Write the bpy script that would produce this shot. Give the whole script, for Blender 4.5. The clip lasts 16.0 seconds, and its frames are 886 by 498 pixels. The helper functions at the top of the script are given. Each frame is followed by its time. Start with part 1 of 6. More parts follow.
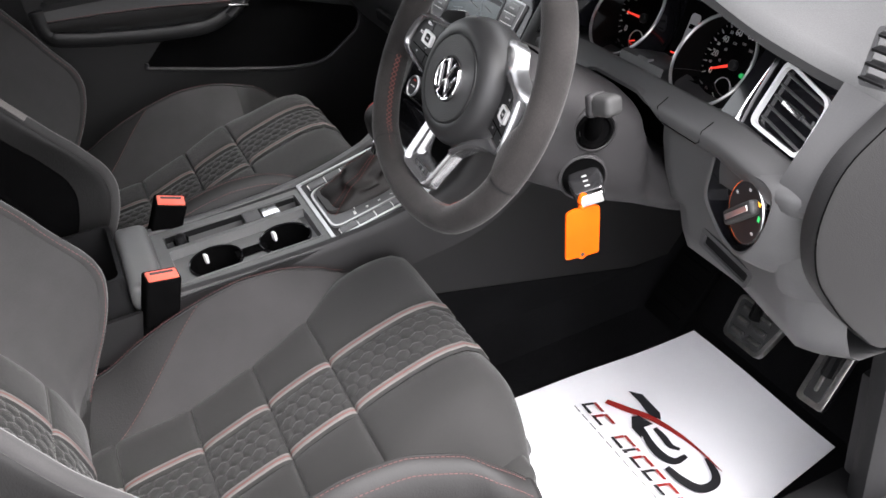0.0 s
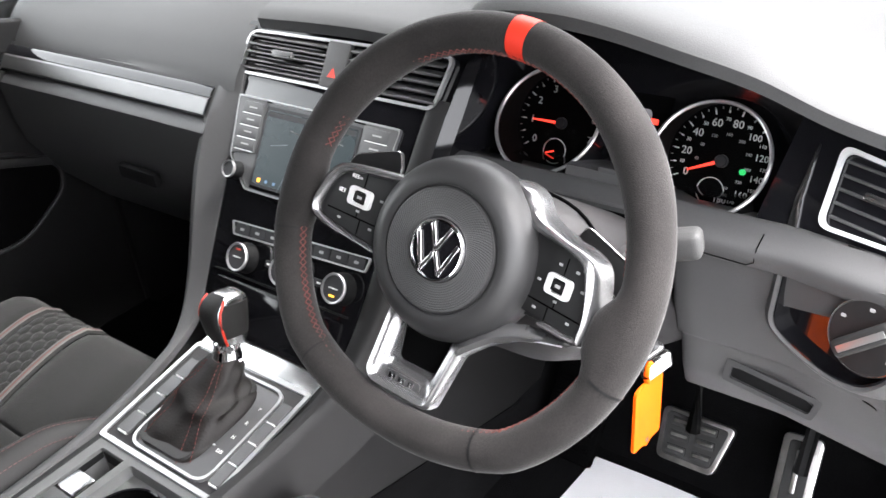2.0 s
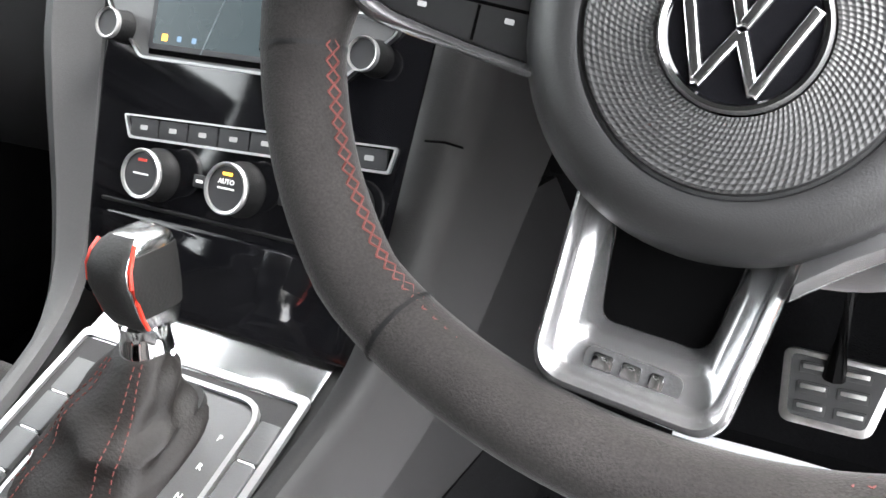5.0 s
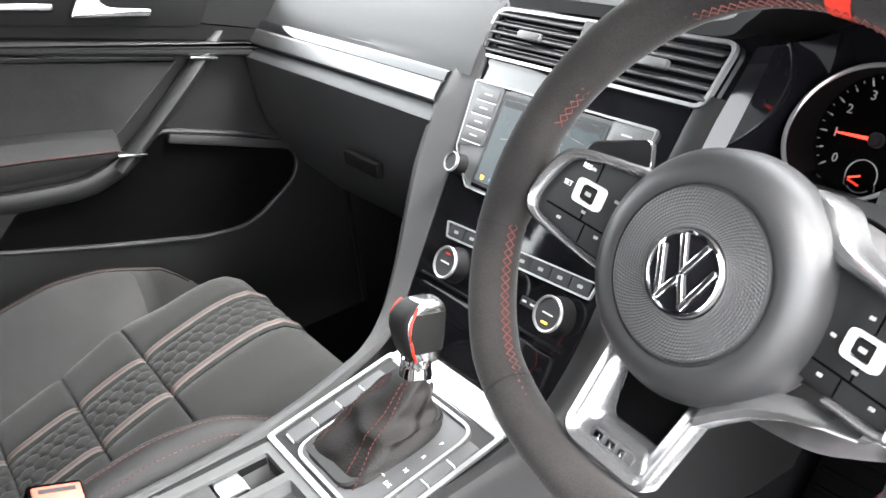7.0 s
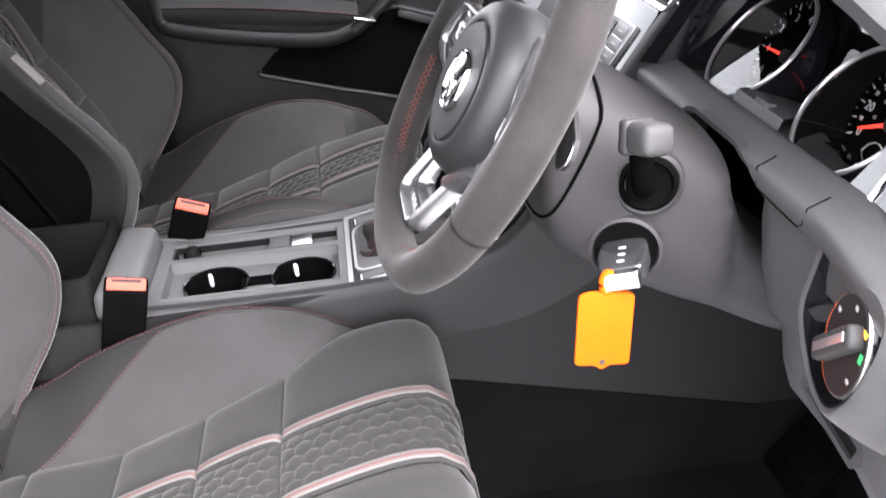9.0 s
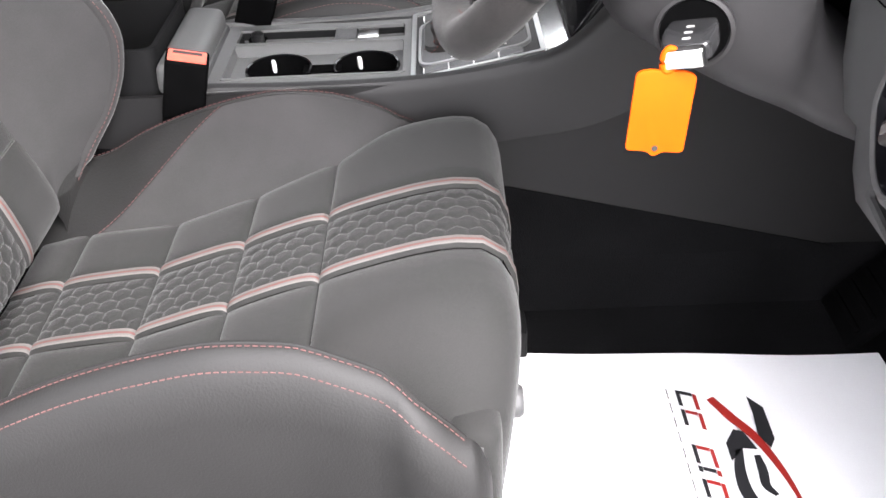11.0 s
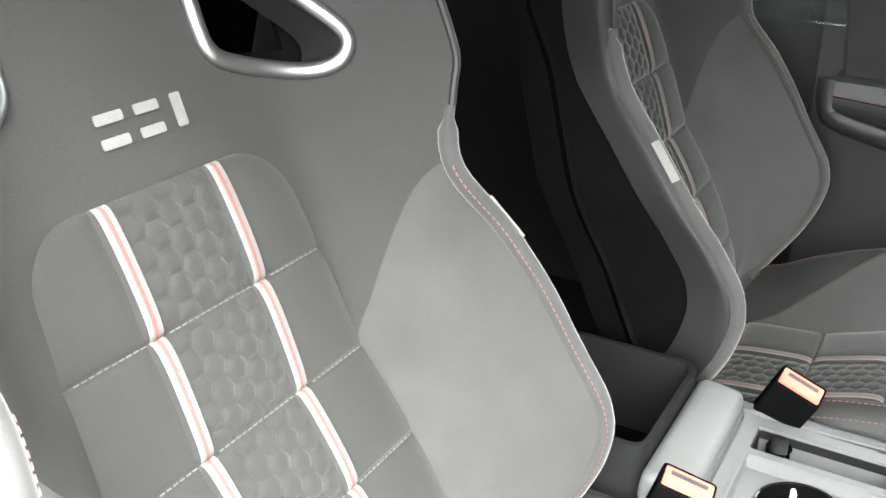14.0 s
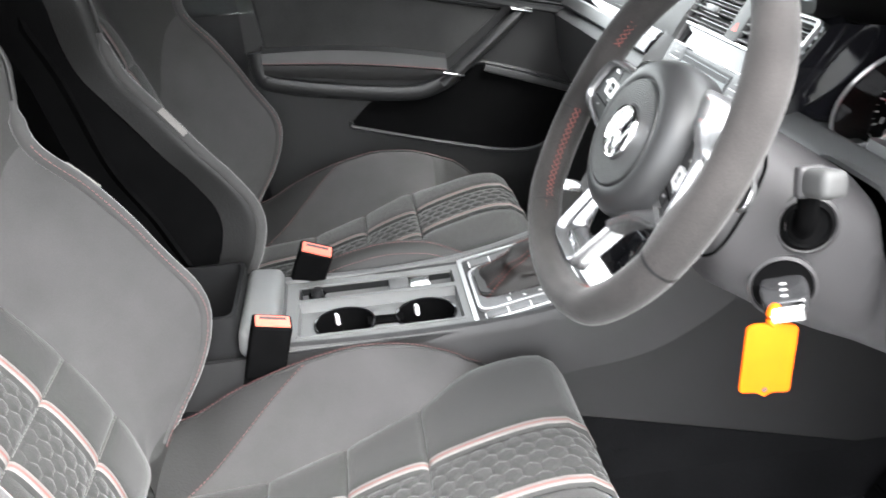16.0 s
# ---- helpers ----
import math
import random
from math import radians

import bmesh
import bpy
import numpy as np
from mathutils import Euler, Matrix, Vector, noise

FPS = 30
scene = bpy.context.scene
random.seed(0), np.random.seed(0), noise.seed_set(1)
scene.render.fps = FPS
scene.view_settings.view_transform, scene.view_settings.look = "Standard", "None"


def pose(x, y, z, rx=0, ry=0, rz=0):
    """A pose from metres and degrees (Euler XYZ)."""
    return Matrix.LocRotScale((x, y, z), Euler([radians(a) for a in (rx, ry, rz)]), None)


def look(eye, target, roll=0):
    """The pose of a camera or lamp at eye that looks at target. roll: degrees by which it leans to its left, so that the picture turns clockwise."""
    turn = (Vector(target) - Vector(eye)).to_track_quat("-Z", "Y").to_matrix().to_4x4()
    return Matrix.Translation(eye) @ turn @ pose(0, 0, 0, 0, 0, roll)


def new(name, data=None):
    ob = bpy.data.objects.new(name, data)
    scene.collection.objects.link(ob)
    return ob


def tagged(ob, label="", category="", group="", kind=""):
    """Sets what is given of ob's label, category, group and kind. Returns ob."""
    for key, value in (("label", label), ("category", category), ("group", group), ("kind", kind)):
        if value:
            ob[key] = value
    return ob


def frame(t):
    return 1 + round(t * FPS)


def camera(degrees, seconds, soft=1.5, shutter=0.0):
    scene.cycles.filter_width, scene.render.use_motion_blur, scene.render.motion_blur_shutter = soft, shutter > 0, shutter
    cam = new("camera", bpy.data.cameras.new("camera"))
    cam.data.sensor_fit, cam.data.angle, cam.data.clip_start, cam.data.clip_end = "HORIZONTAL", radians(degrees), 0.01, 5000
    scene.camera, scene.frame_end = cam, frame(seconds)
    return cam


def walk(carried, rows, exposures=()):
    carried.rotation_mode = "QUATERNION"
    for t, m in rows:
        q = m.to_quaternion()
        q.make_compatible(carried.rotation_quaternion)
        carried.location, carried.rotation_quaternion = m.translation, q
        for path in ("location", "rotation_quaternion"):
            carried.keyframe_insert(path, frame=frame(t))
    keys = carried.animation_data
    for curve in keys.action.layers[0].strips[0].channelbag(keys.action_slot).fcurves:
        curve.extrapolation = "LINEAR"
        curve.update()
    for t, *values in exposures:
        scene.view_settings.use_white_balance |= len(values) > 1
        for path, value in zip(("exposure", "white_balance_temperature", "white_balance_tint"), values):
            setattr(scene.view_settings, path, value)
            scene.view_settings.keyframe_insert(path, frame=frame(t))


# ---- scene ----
cam = camera(52.3, 16.0, soft=1.5, shutter=0.2)
# seconds, x, y, z, then the turn about x, y, z in degrees
PATH = [
    (0.0, 1.2731, -0.3775, 1.3732, 55.99, 6.52, 65.04),
    (0.5, 1.1929, -0.4257, 1.3308, 58.72, 5.48, 60.18),
    (1.0, 1.0663, -0.4399, 1.3113, 60.68, 5.31, 54.95),
    (1.5, 0.9269, -0.4427, 1.3260, 60.53, 6.13, 48.11),
    (2.0, 0.7724, -0.4729, 1.3212, 59.26, 5.34, 37.24),
    (2.5, 0.6700, -0.4630, 1.2814, 58.11, 5.92, 29.35),
    (3.0, 0.5864, -0.4174, 1.2171, 56.12, 6.35, 23.98),
    (3.2, 0.5535, -0.4019, 1.1915, 55.16, 6.34, 22.00),
    (5.3, 0.4124, -0.2709, 1.0598, 55.62, 5.03, 29.89),
    (5.5, 0.4211, -0.2973, 1.0749, 56.98, 4.91, 32.08),
    (6.0, 0.4822, -0.3482, 1.1153, 60.17, 4.94, 40.23),
    (6.5, 0.5497, -0.3917, 1.1541, 62.41, 4.89, 45.63),
    (7.0, 0.6721, -0.3569, 1.2096, 63.38, 5.86, 54.70),
    (7.5, 0.8097, -0.2738, 1.2335, 64.31, 6.58, 64.49),
    (8.0, 0.9556, -0.1758, 1.2376, 64.92, 6.57, 73.85),
    (8.5, 1.0319, -0.1220, 1.2201, 64.77, 5.46, 79.17),
    (9.0, 1.0925, -0.0964, 1.1734, 62.63, 3.81, 82.27),
    (9.5, 1.1236, -0.0813, 1.1237, 58.43, 2.45, 83.70),
    (9.7, 1.1329, -0.0770, 1.1083, 56.27, 1.90, 84.00),
    (11.8, 1.0350, -0.0725, 1.1020, 55.12, 1.01, 95.94),
    (12.0, 1.0022, -0.0794, 1.0990, 56.53, 1.09, 99.25),
    (12.5, 0.9043, -0.1239, 1.1226, 57.88, 0.43, 106.79),
    (13.0, 0.8184, -0.1829, 1.1418, 60.29, 0.17, 114.30),
    (13.5, 0.7845, -0.2253, 1.1638, 63.71, -0.06, 119.46),
    (14.0, 0.7734, -0.2319, 1.1901, 65.42, 0.17, 121.01),
    (14.5, 0.7868, -0.2270, 1.1966, 66.00, 1.58, 116.54),
    (15.0, 0.8647, -0.2233, 1.1993, 66.56, 2.61, 106.44),
    (15.5, 0.9951, -0.2222, 1.1998, 66.63, 4.05, 94.05),
    (16.0, 1.1416, -0.2372, 1.2032, 65.86, 4.24, 83.40),
]
# seconds, stops, and the white balance: kelvin and tint
EXPOSURES = [(0, 3.38, 6500, 14), (1, 3.99, 6500, 13), (2.5, 4.26, 6500, 12), (5.4, 5.12, 6500, 10), (6, 5.43, 6500, 10), (7, 5.03, 6500, 10), (7.5, 4.51, 6500, 11), (8, 4.47, 6450, 15), (9, 4.23, 6400, 18), (9.7, 4.02, 6400, 18), (11.8, 3.89, 6600, 11), (12.5, 4.49, 6650, 9), (13.2, 4.93, 6650, 6), (14.5, 5.18, 6420, 5), (15.5, 5.18, 6350, 8), (16, 4.61, 6400, 9)]
walk(cam, [(t, pose(*p)) for t, *p in PATH], EXPOSURES)

# ---- world and light ----
world = bpy.data.worlds.new("sky")
scene.world = world
world.use_nodes = True
_wn = world.node_tree.nodes
_sky = _wn.new("ShaderNodeTexSky")
_sky.sky_type, _sky.sun_disc = "NISHITA", False
_sky.sun_elevation, _sky.sun_rotation = radians(54), radians(52)
_sky.dust_density, _sky.air_density = 4.0, 1.0
_hs = _wn.new("ShaderNodeHueSaturation")
_hs.inputs["Saturation"].default_value = 0.12
world.node_tree.links.new(_sky.outputs[0], _hs.inputs["Color"])
world.node_tree.links.new(_hs.outputs[0], _wn["Background"].inputs[0])
_wn["Background"].inputs[1].default_value = 0.15
_sun = bpy.data.lights.new("sun", "SUN")
_sun.energy, _sun.angle, _sun.color = 0.24, radians(70), (1.0, 0.98, 0.96)
_so = new("sun", _sun)
_so.matrix_world = look((3.9, 3.0, 7.2), (0, 0, 0.5))


# ---- materials ----
def material(name, color, rough=0.5, metal=0.0, grain=0.0, grain_size=800.0, blotch=0.0, blotch_size=12.0, bump=0.0, bump_size=900.0, sheen=0.0, coat=0.0, spec=0.5, tint=None, emit=None):
    """A surface: base colour varied at two scales (fine grain, broad blotches) with fine relief."""
    m = bpy.data.materials.new(name)
    m.use_nodes = True
    nt = m.node_tree
    b = nt.nodes["Principled BSDF"]
    b.inputs["Roughness"].default_value, b.inputs["Metallic"].default_value = rough, metal
    b.inputs["Specular IOR Level"].default_value = spec
    b.inputs["Sheen Weight"].default_value, b.inputs["Coat Weight"].default_value = sheen, coat
    b.inputs["Sheen Roughness"].default_value = 0.4
    b.inputs["Coat Roughness"].default_value = 0.05
    b.inputs["Base Color"].default_value = (*color, 1)
    tc = nt.nodes.new("ShaderNodeTexCoord")
    last = None
    for amount, size, detail in ((blotch, blotch_size, 5.0), (grain, grain_size, 2.0)):
        if not amount:
            continue
        nz = nt.nodes.new("ShaderNodeTexNoise")
        nz.inputs["Scale"].default_value, nz.inputs["Detail"].default_value = size, detail
        nt.links.new(tc.outputs["Object"], nz.inputs["Vector"])
        rm = nt.nodes.new("ShaderNodeMapRange")
        rm.inputs["From Min"].default_value, rm.inputs["From Max"].default_value = 0.3, 0.7
        rm.inputs["To Min"].default_value, rm.inputs["To Max"].default_value = 1 - amount, 1 + amount
        nt.links.new(nz.outputs["Fac"], rm.inputs["Value"])
        mx = nt.nodes.new("ShaderNodeVectorMath")
        mx.operation = "SCALE"
        if last is None:
            mx.inputs[0].default_value = color
        else:
            nt.links.new(last, mx.inputs[0])
        nt.links.new(rm.outputs[0], mx.inputs["Scale"])
        last = mx.outputs[0]
    if last is not None:
        nt.links.new(last, b.inputs["Base Color"])
    if bump:
        nb = nt.nodes.new("ShaderNodeTexNoise")
        nb.inputs["Scale"].default_value, nb.inputs["Detail"].default_value = bump_size, 3.0
        nt.links.new(tc.outputs["Object"], nb.inputs["Vector"])
        bm_ = nt.nodes.new("ShaderNodeBump")
        bm_.inputs["Strength"].default_value, bm_.inputs["Distance"].default_value = bump, 0.001
        nt.links.new(nb.outputs["Fac"], bm_.inputs["Height"])
        nt.links.new(bm_.outputs[0], b.inputs["Normal"])
    if emit:
        b.inputs["Emission Color"].default_value, b.inputs["Emission Strength"].default_value = (*emit[:3], 1), emit[3]
    return m


FABRIC = material("seat_fabric", (0.0145, 0.0144, 0.0140), 0.85, grain=0.3, grain_size=1500, blotch=0.06, bump=0.35, bump_size=1600, sheen=0.12, spec=0.2)
SUEDE = material("suede", (0.02768, 0.02701, 0.02712), 0.95, grain=0.07, grain_size=900, blotch=0.12, blotch_size=13, bump=0.14, bump_size=1200, sheen=0.25, spec=0.12)
DOOR_SUEDE = material("door_suede", (0.02035, 0.02035, 0.02035), 0.95, grain=0.2, grain_size=900, blotch=0.2, blotch_size=10, bump=0.25, bump_size=1200, sheen=0.15, spec=0.1)
DOOR_LOW = material("door_lower", (0.0048, 0.0048, 0.0050), 0.55, grain=0.08, grain_size=900, blotch=0.08, blotch_size=6, bump=0.4, bump_size=700, spec=0.25)
DOOR_PLASTIC = material("door_plastic", (0.0108, 0.0108, 0.0112), 0.5, grain=0.08, grain_size=900, blotch=0.06, blotch_size=6, bump=0.4, bump_size=700, spec=0.35)
COLUMN = material("column_plastic", (0.01957, 0.0187, 0.01957), 0.6, grain=0.08, grain_size=900, blotch=0.05, blotch_size=8, bump=0.2, bump_size=1200, spec=0.3)
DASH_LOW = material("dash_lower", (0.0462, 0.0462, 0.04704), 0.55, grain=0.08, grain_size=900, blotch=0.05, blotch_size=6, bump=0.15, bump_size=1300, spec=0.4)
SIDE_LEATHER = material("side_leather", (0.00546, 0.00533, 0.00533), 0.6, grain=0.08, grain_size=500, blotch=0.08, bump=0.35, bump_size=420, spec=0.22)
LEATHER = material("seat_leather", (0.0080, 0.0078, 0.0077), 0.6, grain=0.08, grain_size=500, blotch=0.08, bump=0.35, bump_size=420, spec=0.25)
RIM_SUEDE = material("rim_suede", (0.0150, 0.0136, 0.0132), 0.9, grain=0.3, grain_size=900, blotch=0.34, blotch_size=18, bump=0.4, bump_size=1100, sheen=0.09, spec=0.15)
PLASTIC = material("grey_plastic", (0.042, 0.042, 0.043), 0.5, grain=0.06, grain_size=900, blotch=0.05, blotch_size=6, bump=0.4, bump_size=750, spec=0.4)
GLOVE = material("glove_box_plastic", (0.034, 0.034, 0.035), 0.5, grain=0.08, grain_size=900, blotch=0.06, blotch_size=6, bump=0.2, bump_size=900, spec=0.4)
DASH_TOP = material("dash_top", (0.04275, 0.04343, 0.04411), 0.55, grain=0.08, grain_size=700, blotch=0.05, blotch_size=5, bump=0.2, bump_size=900, spec=0.25)
DARK = material("black_plastic", (0.0050, 0.0050, 0.0053), 0.6, grain=0.1, grain_size=700, blotch=0.1, blotch_size=8, bump=0.3, bump_size=700, spec=0.14)
HUB = material("hub_plastic", (0.0165, 0.0165, 0.017), 0.46, grain=0.06, grain_size=900, blotch=0.04, bump=0.15, bump_size=1300, spec=0.4)
PIANO = material("gloss_black", (0.005, 0.005, 0.006), 0.06, grain=0.05, blotch=0.2, blotch_size=30, spec=0.4)
CHROME = material("chrome", (0.82, 0.82, 0.83), 0.1, 1.0, blotch=0.04, blotch_size=40)
SATIN = material("satin_metal", (0.66, 0.66, 0.66), 0.2, 1.0, grain=0.03, grain_size=1500, blotch=0.05, blotch_size=20)
SILVER = material("silver_paint", (0.42, 0.42, 0.42), 0.32, 0.8, grain=0.03, grain_size=1500, blotch=0.04, blotch_size=20)
DULL = material("dull_satin", (0.28, 0.28, 0.28), 0.38, 1.0, grain=0.04, grain_size=1500, blotch=0.05, blotch_size=30)
SWITCH = material("switch_plastic", (0.012, 0.012, 0.0125), 0.5, blotch=0.1, blotch_size=60, spec=0.25)
FOB = material("fob_plastic", (0.018, 0.018, 0.019), 0.22, blotch=0.1, blotch_size=60, coat=0.6)
PANEL = material("panel_grey", (0.075, 0.075, 0.077), 0.42, 0.2, grain=0.05, grain_size=1200, blotch=0.04, bump=0.2, bump_size=1000)
SPOKE = material("spoke_silver", (0.27, 0.27, 0.275), 0.24, metal=0.85, grain=0.04, grain_size=1400, blotch=0.06, bump=0.04, spec=0.5)
EMBROIDERY = material("embroidery", (0.078, 0.077, 0.075), 0.8, grain=0.3, grain_size=1800, blotch=0.1)
# pale and hardly metallic: reflected sky is put into the colour
SKY_LIT = material("sky_lit_silver", (0.62, 0.62, 0.62), 0.35, 0.3, blotch=0.04, blotch_size=60)
BRUSHED = material("brushed_trim", (0.20, 0.20, 0.20), 0.45, 1.0, grain=0.08, grain_size=1500, blotch=0.05)
STEEL = material("pedal_steel", (0.55, 0.54, 0.52), 0.3, 1.0, grain=0.1, grain_size=900, blotch=0.2, blotch_size=60, bump=0.2)
RUBBER = material("rubber", (0.015, 0.015, 0.015), 0.7, blotch=0.15, blotch_size=40, bump=0.3)
# grey plastic of side faces, darkened in its colour to hold their shade
SIDE_SHADED = material("shaded_side_plastic", (0.00527, 0.0051, 0.00535), 0.6, grain=0.1, grain_size=900, blotch=0.08, blotch_size=7, bump=0.35, bump_size=800, spec=0.3)
# darker grey for the driver-side flank, with its shade in the colour
FLANK_SHADED = material("shaded_flank_plastic", (0.01218, 0.01183, 0.01218), 0.55, grain=0.08, grain_size=900, blotch=0.06, blotch_size=8, bump=0.25, bump_size=1100, spec=0.3)
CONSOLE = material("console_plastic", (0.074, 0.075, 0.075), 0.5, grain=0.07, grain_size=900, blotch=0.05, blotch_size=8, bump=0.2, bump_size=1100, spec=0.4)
CARPET = material("carpet", (0.00396, 0.00396, 0.00429), 1.0, grain=0.6, grain_size=900, blotch=0.25, blotch_size=10, bump=1.0, bump_size=500, spec=0.05)
PAPER = material("paper", (0.92, 0.92, 0.94), 0.75, grain=0.02, blotch=0.03, blotch_size=6, bump=0.1, bump_size=200)
WHITE = material("white_thread", (0.0864, 0.0814, 0.077), 0.8, grain=0.25, grain_size=1500, blotch=0.1)
GREYTHREAD = material("grey_thread", (0.0675, 0.0675, 0.0645), 0.8, grain=0.25, grain_size=1500, blotch=0.1)
PINK = material("red_ribbon", (0.080, 0.028, 0.025), 0.8, grain=0.3, grain_size=1500, blotch=0.1)
BOOT = material("boot_leather", (0.0065, 0.0052, 0.0048), 0.6, blotch=0.25, blotch_size=40, bump=0.5, bump_size=400, spec=0.3)
REDTHREAD = material("red_thread", (0.085, 0.016, 0.012), 0.8, grain=0.25, grain_size=1500, blotch=0.12)
EDGE_THREAD = material("edge_thread", (0.075, 0.030, 0.028), 0.8, grain=0.25, grain_size=1500, blotch=0.12)
RED = material("red_plastic", (0.55, 0.03, 0.015), 0.4, blotch=0.08)
BUCKLE = material("buckle_red", (0.50, 0.085, 0.055), 0.45, blotch=0.1, blotch_size=60, grain=0.04)
ORANGE = material("orange_tag", (0.52, 0.064, 0.0), 0.6, blotch=0.05, blotch_size=40, spec=0.1)
DIM_MARK = material("dim_print", (0.30, 0.30, 0.30), 0.6, blotch=0.05)
MARK = material("white_print", (0.75, 0.75, 0.74), 0.6, blotch=0.03)
AMBER = material("amber_lamp", (0.8, 0.3, 0.02), 0.5, emit=(1.0, 0.4, 0.03, 0.2))
NEEDLE = material("needle", (0.8, 0.05, 0.03), 0.5, emit=(1.0, 0.05, 0.03, 0.12))
GREEN = material("green_lamp", (0.02, 0.4, 0.1), 0.5, emit=(0.02, 0.5, 0.12, 0.06))
SCREEN = material("screen", (0.006, 0.008, 0.009), 0.25, blotch=0.3, blotch_size=25, emit=(0.03, 0.045, 0.05, 0.07), spec=0.2)
SCREEN_ROAD = material("screen_road", (0.06, 0.075, 0.085), 0.3, blotch=0.1, blotch_size=60)
SCREEN_BLUE = material("screen_blue", (0.05, 0.09, 0.14), 0.4, blotch=0.1, emit=(0.08, 0.14, 0.22, 0.08))
WHITEPAINT = material("car_paint", (0.75, 0.76, 0.77), 0.3, blotch=0.02, coat=0.6)
HEADLINER = material("headliner", (0.02, 0.02, 0.02), 0.95, grain=0.2, blotch=0.1, bump=0.3)
ASPHALT = material("tarmac", (0.13, 0.13, 0.125), 0.9, grain=0.3, grain_size=80, blotch=0.15, blotch_size=1.5, bump=0.6, bump_size=60)
LOGO_BLACK = material("print_black", (0.012, 0.012, 0.014), 0.6, blotch=0.1)
# below any real black: also carries the shade of gaps and the rear cabin
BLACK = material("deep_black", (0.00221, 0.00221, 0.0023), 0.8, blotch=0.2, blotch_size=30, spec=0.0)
LOGO_RED = material("print_red", (0.28, 0.014, 0.01), 0.6, blotch=0.1)
def clear(name, tint):
    """A thin clear sheet: tinted see-through, with a mirror that grows towards grazing angles."""
    m = bpy.data.materials.new(name)
    m.use_nodes = True
    n = m.node_tree.nodes
    n.remove(n["Principled BSDF"])
    mx, tr, gl, fr = (n.new(k) for k in ("ShaderNodeMixShader", "ShaderNodeBsdfTransparent", "ShaderNodeBsdfGlossy", "ShaderNodeFresnel"))
    tr.inputs["Color"].default_value = (*tint, 1)
    gl.inputs["Roughness"].default_value, fr.inputs["IOR"].default_value = 0.0, 1.5
    for a, b in ((fr.outputs[0], mx.inputs[0]), (tr.outputs[0], mx.inputs[1]), (gl.outputs[0], mx.inputs[2]), (mx.outputs[0], n["Material Output"].inputs[0])):
        m.node_tree.links.new(a, b)
    return m


GLASS = clear("tinted_glass", (0.97, 0.985, 0.975))
LENS = clear("clear_lens", (1.0, 1.0, 1.0))

# radial ribs of the airbag cover, laid out by the disc's own angle and radius
RIBBED = material("ribbed_hub", (0.0225, 0.0225, 0.023), 0.45, grain=0.05, blotch=0.04)
_nt = RIBBED.node_tree
_uv, _ck, _bp = _nt.nodes.new("ShaderNodeTexCoord"), _nt.nodes.new("ShaderNodeTexVoronoi"), _nt.nodes.new("ShaderNodeBump")
_ck.inputs["Scale"].default_value, _ck.inputs["Randomness"].default_value = 1.0, 0.0
_bp.inputs["Strength"].default_value, _bp.inputs["Distance"].default_value = 1.0, 0.0008
_nt.links.new(_uv.outputs["UV"], _ck.inputs["Vector"])
_nt.links.new(_ck.outputs["Distance"], _bp.inputs["Height"])
_nt.links.new(_bp.outputs[0], _nt.nodes["Principled BSDF"].inputs["Normal"])

# ---- mesh helpers ----
ORIGIN = {}


def thing(name, base, label, category, group="", kind=""):
    """A top-level Empty at its base; parts hang under it."""
    e = new(name)
    e.empty_display_size = 0.02
    e.location = base
    ORIGIN[e] = Vector(base)
    return tagged(e, label, category, group, kind)


def finish(bm, smooth=True, angle=40):
    bmesh.ops.recalc_face_normals(bm, faces=bm.faces)
    for f in bm.faces:
        f.smooth = smooth
    if smooth:
        for e in bm.edges:
            if len(e.link_faces) == 2 and e.calc_face_angle(0) > radians(angle):
                e.smooth = False


def part(name, bm, mat, parent=None, label="", smooth=True, angle=40):
    """Links a bmesh in world coordinates as one mesh object under a thing or part."""
    finish(bm, smooth, angle)
    org = ORIGIN.get(parent, Vector((0, 0, 0)))
    if org.length:
        bmesh.ops.translate(bm, verts=bm.verts, vec=-org)
    me = bpy.data.meshes.new(name)
    bm.to_mesh(me)
    bm.free()
    for m in (mat if isinstance(mat, (list, tuple)) else [mat]):
        me.materials.append(m)
    ob = new(name, me)
    if parent:
        ob.parent = parent
    ORIGIN[ob] = org
    if label:
        tagged(ob, label)
    return ob


def structure(name, bm, mat, label, category, smooth=True):
    return tagged(part(name, bm, mat, None, "", smooth), label, category, "", "structure")


def quads(P, close_u=False, close_v=False, bm=None):
    """A bmesh skin over a grid of points P[i][j]."""
    bm = bm or bmesh.new()
    V = [[bm.verts.new(p) for p in row] for row in P]
    n, m = len(V), len(V[0])
    for i in range(n if close_u else n - 1):
        for j in range(m if close_v else m - 1):
            a, b, c, d = V[i][j], V[(i + 1) % n][j], V[(i + 1) % n][(j + 1) % m], V[i][(j + 1) % m]
            if len({a, b, c, d}) == 4:
                try:
                    bm.faces.new((a, b, c, d))
                except ValueError:
                    pass
    return bm


def thicken(bm, t):
    """Gives an open skin a thickness t against its normals."""
    bmesh.ops.recalc_face_normals(bm, faces=bm.faces)
    bmesh.ops.solidify(bm, geom=bm.faces[:], thickness=t)
    return bm


def capped(P, bm=None):
    """Rings P[i] closed round, with end caps."""
    bm = quads(P, close_v=True, bm=bm)
    n = len(P[0])
    bm.verts.ensure_lookup_table()
    k = len(bm.verts) - len(P) * n
    for start in (k, k + (len(P) - 1) * n):
        try:
            bm.faces.new([bm.verts[start + j] for j in range(n)])
        except ValueError:
            pass
    return bm


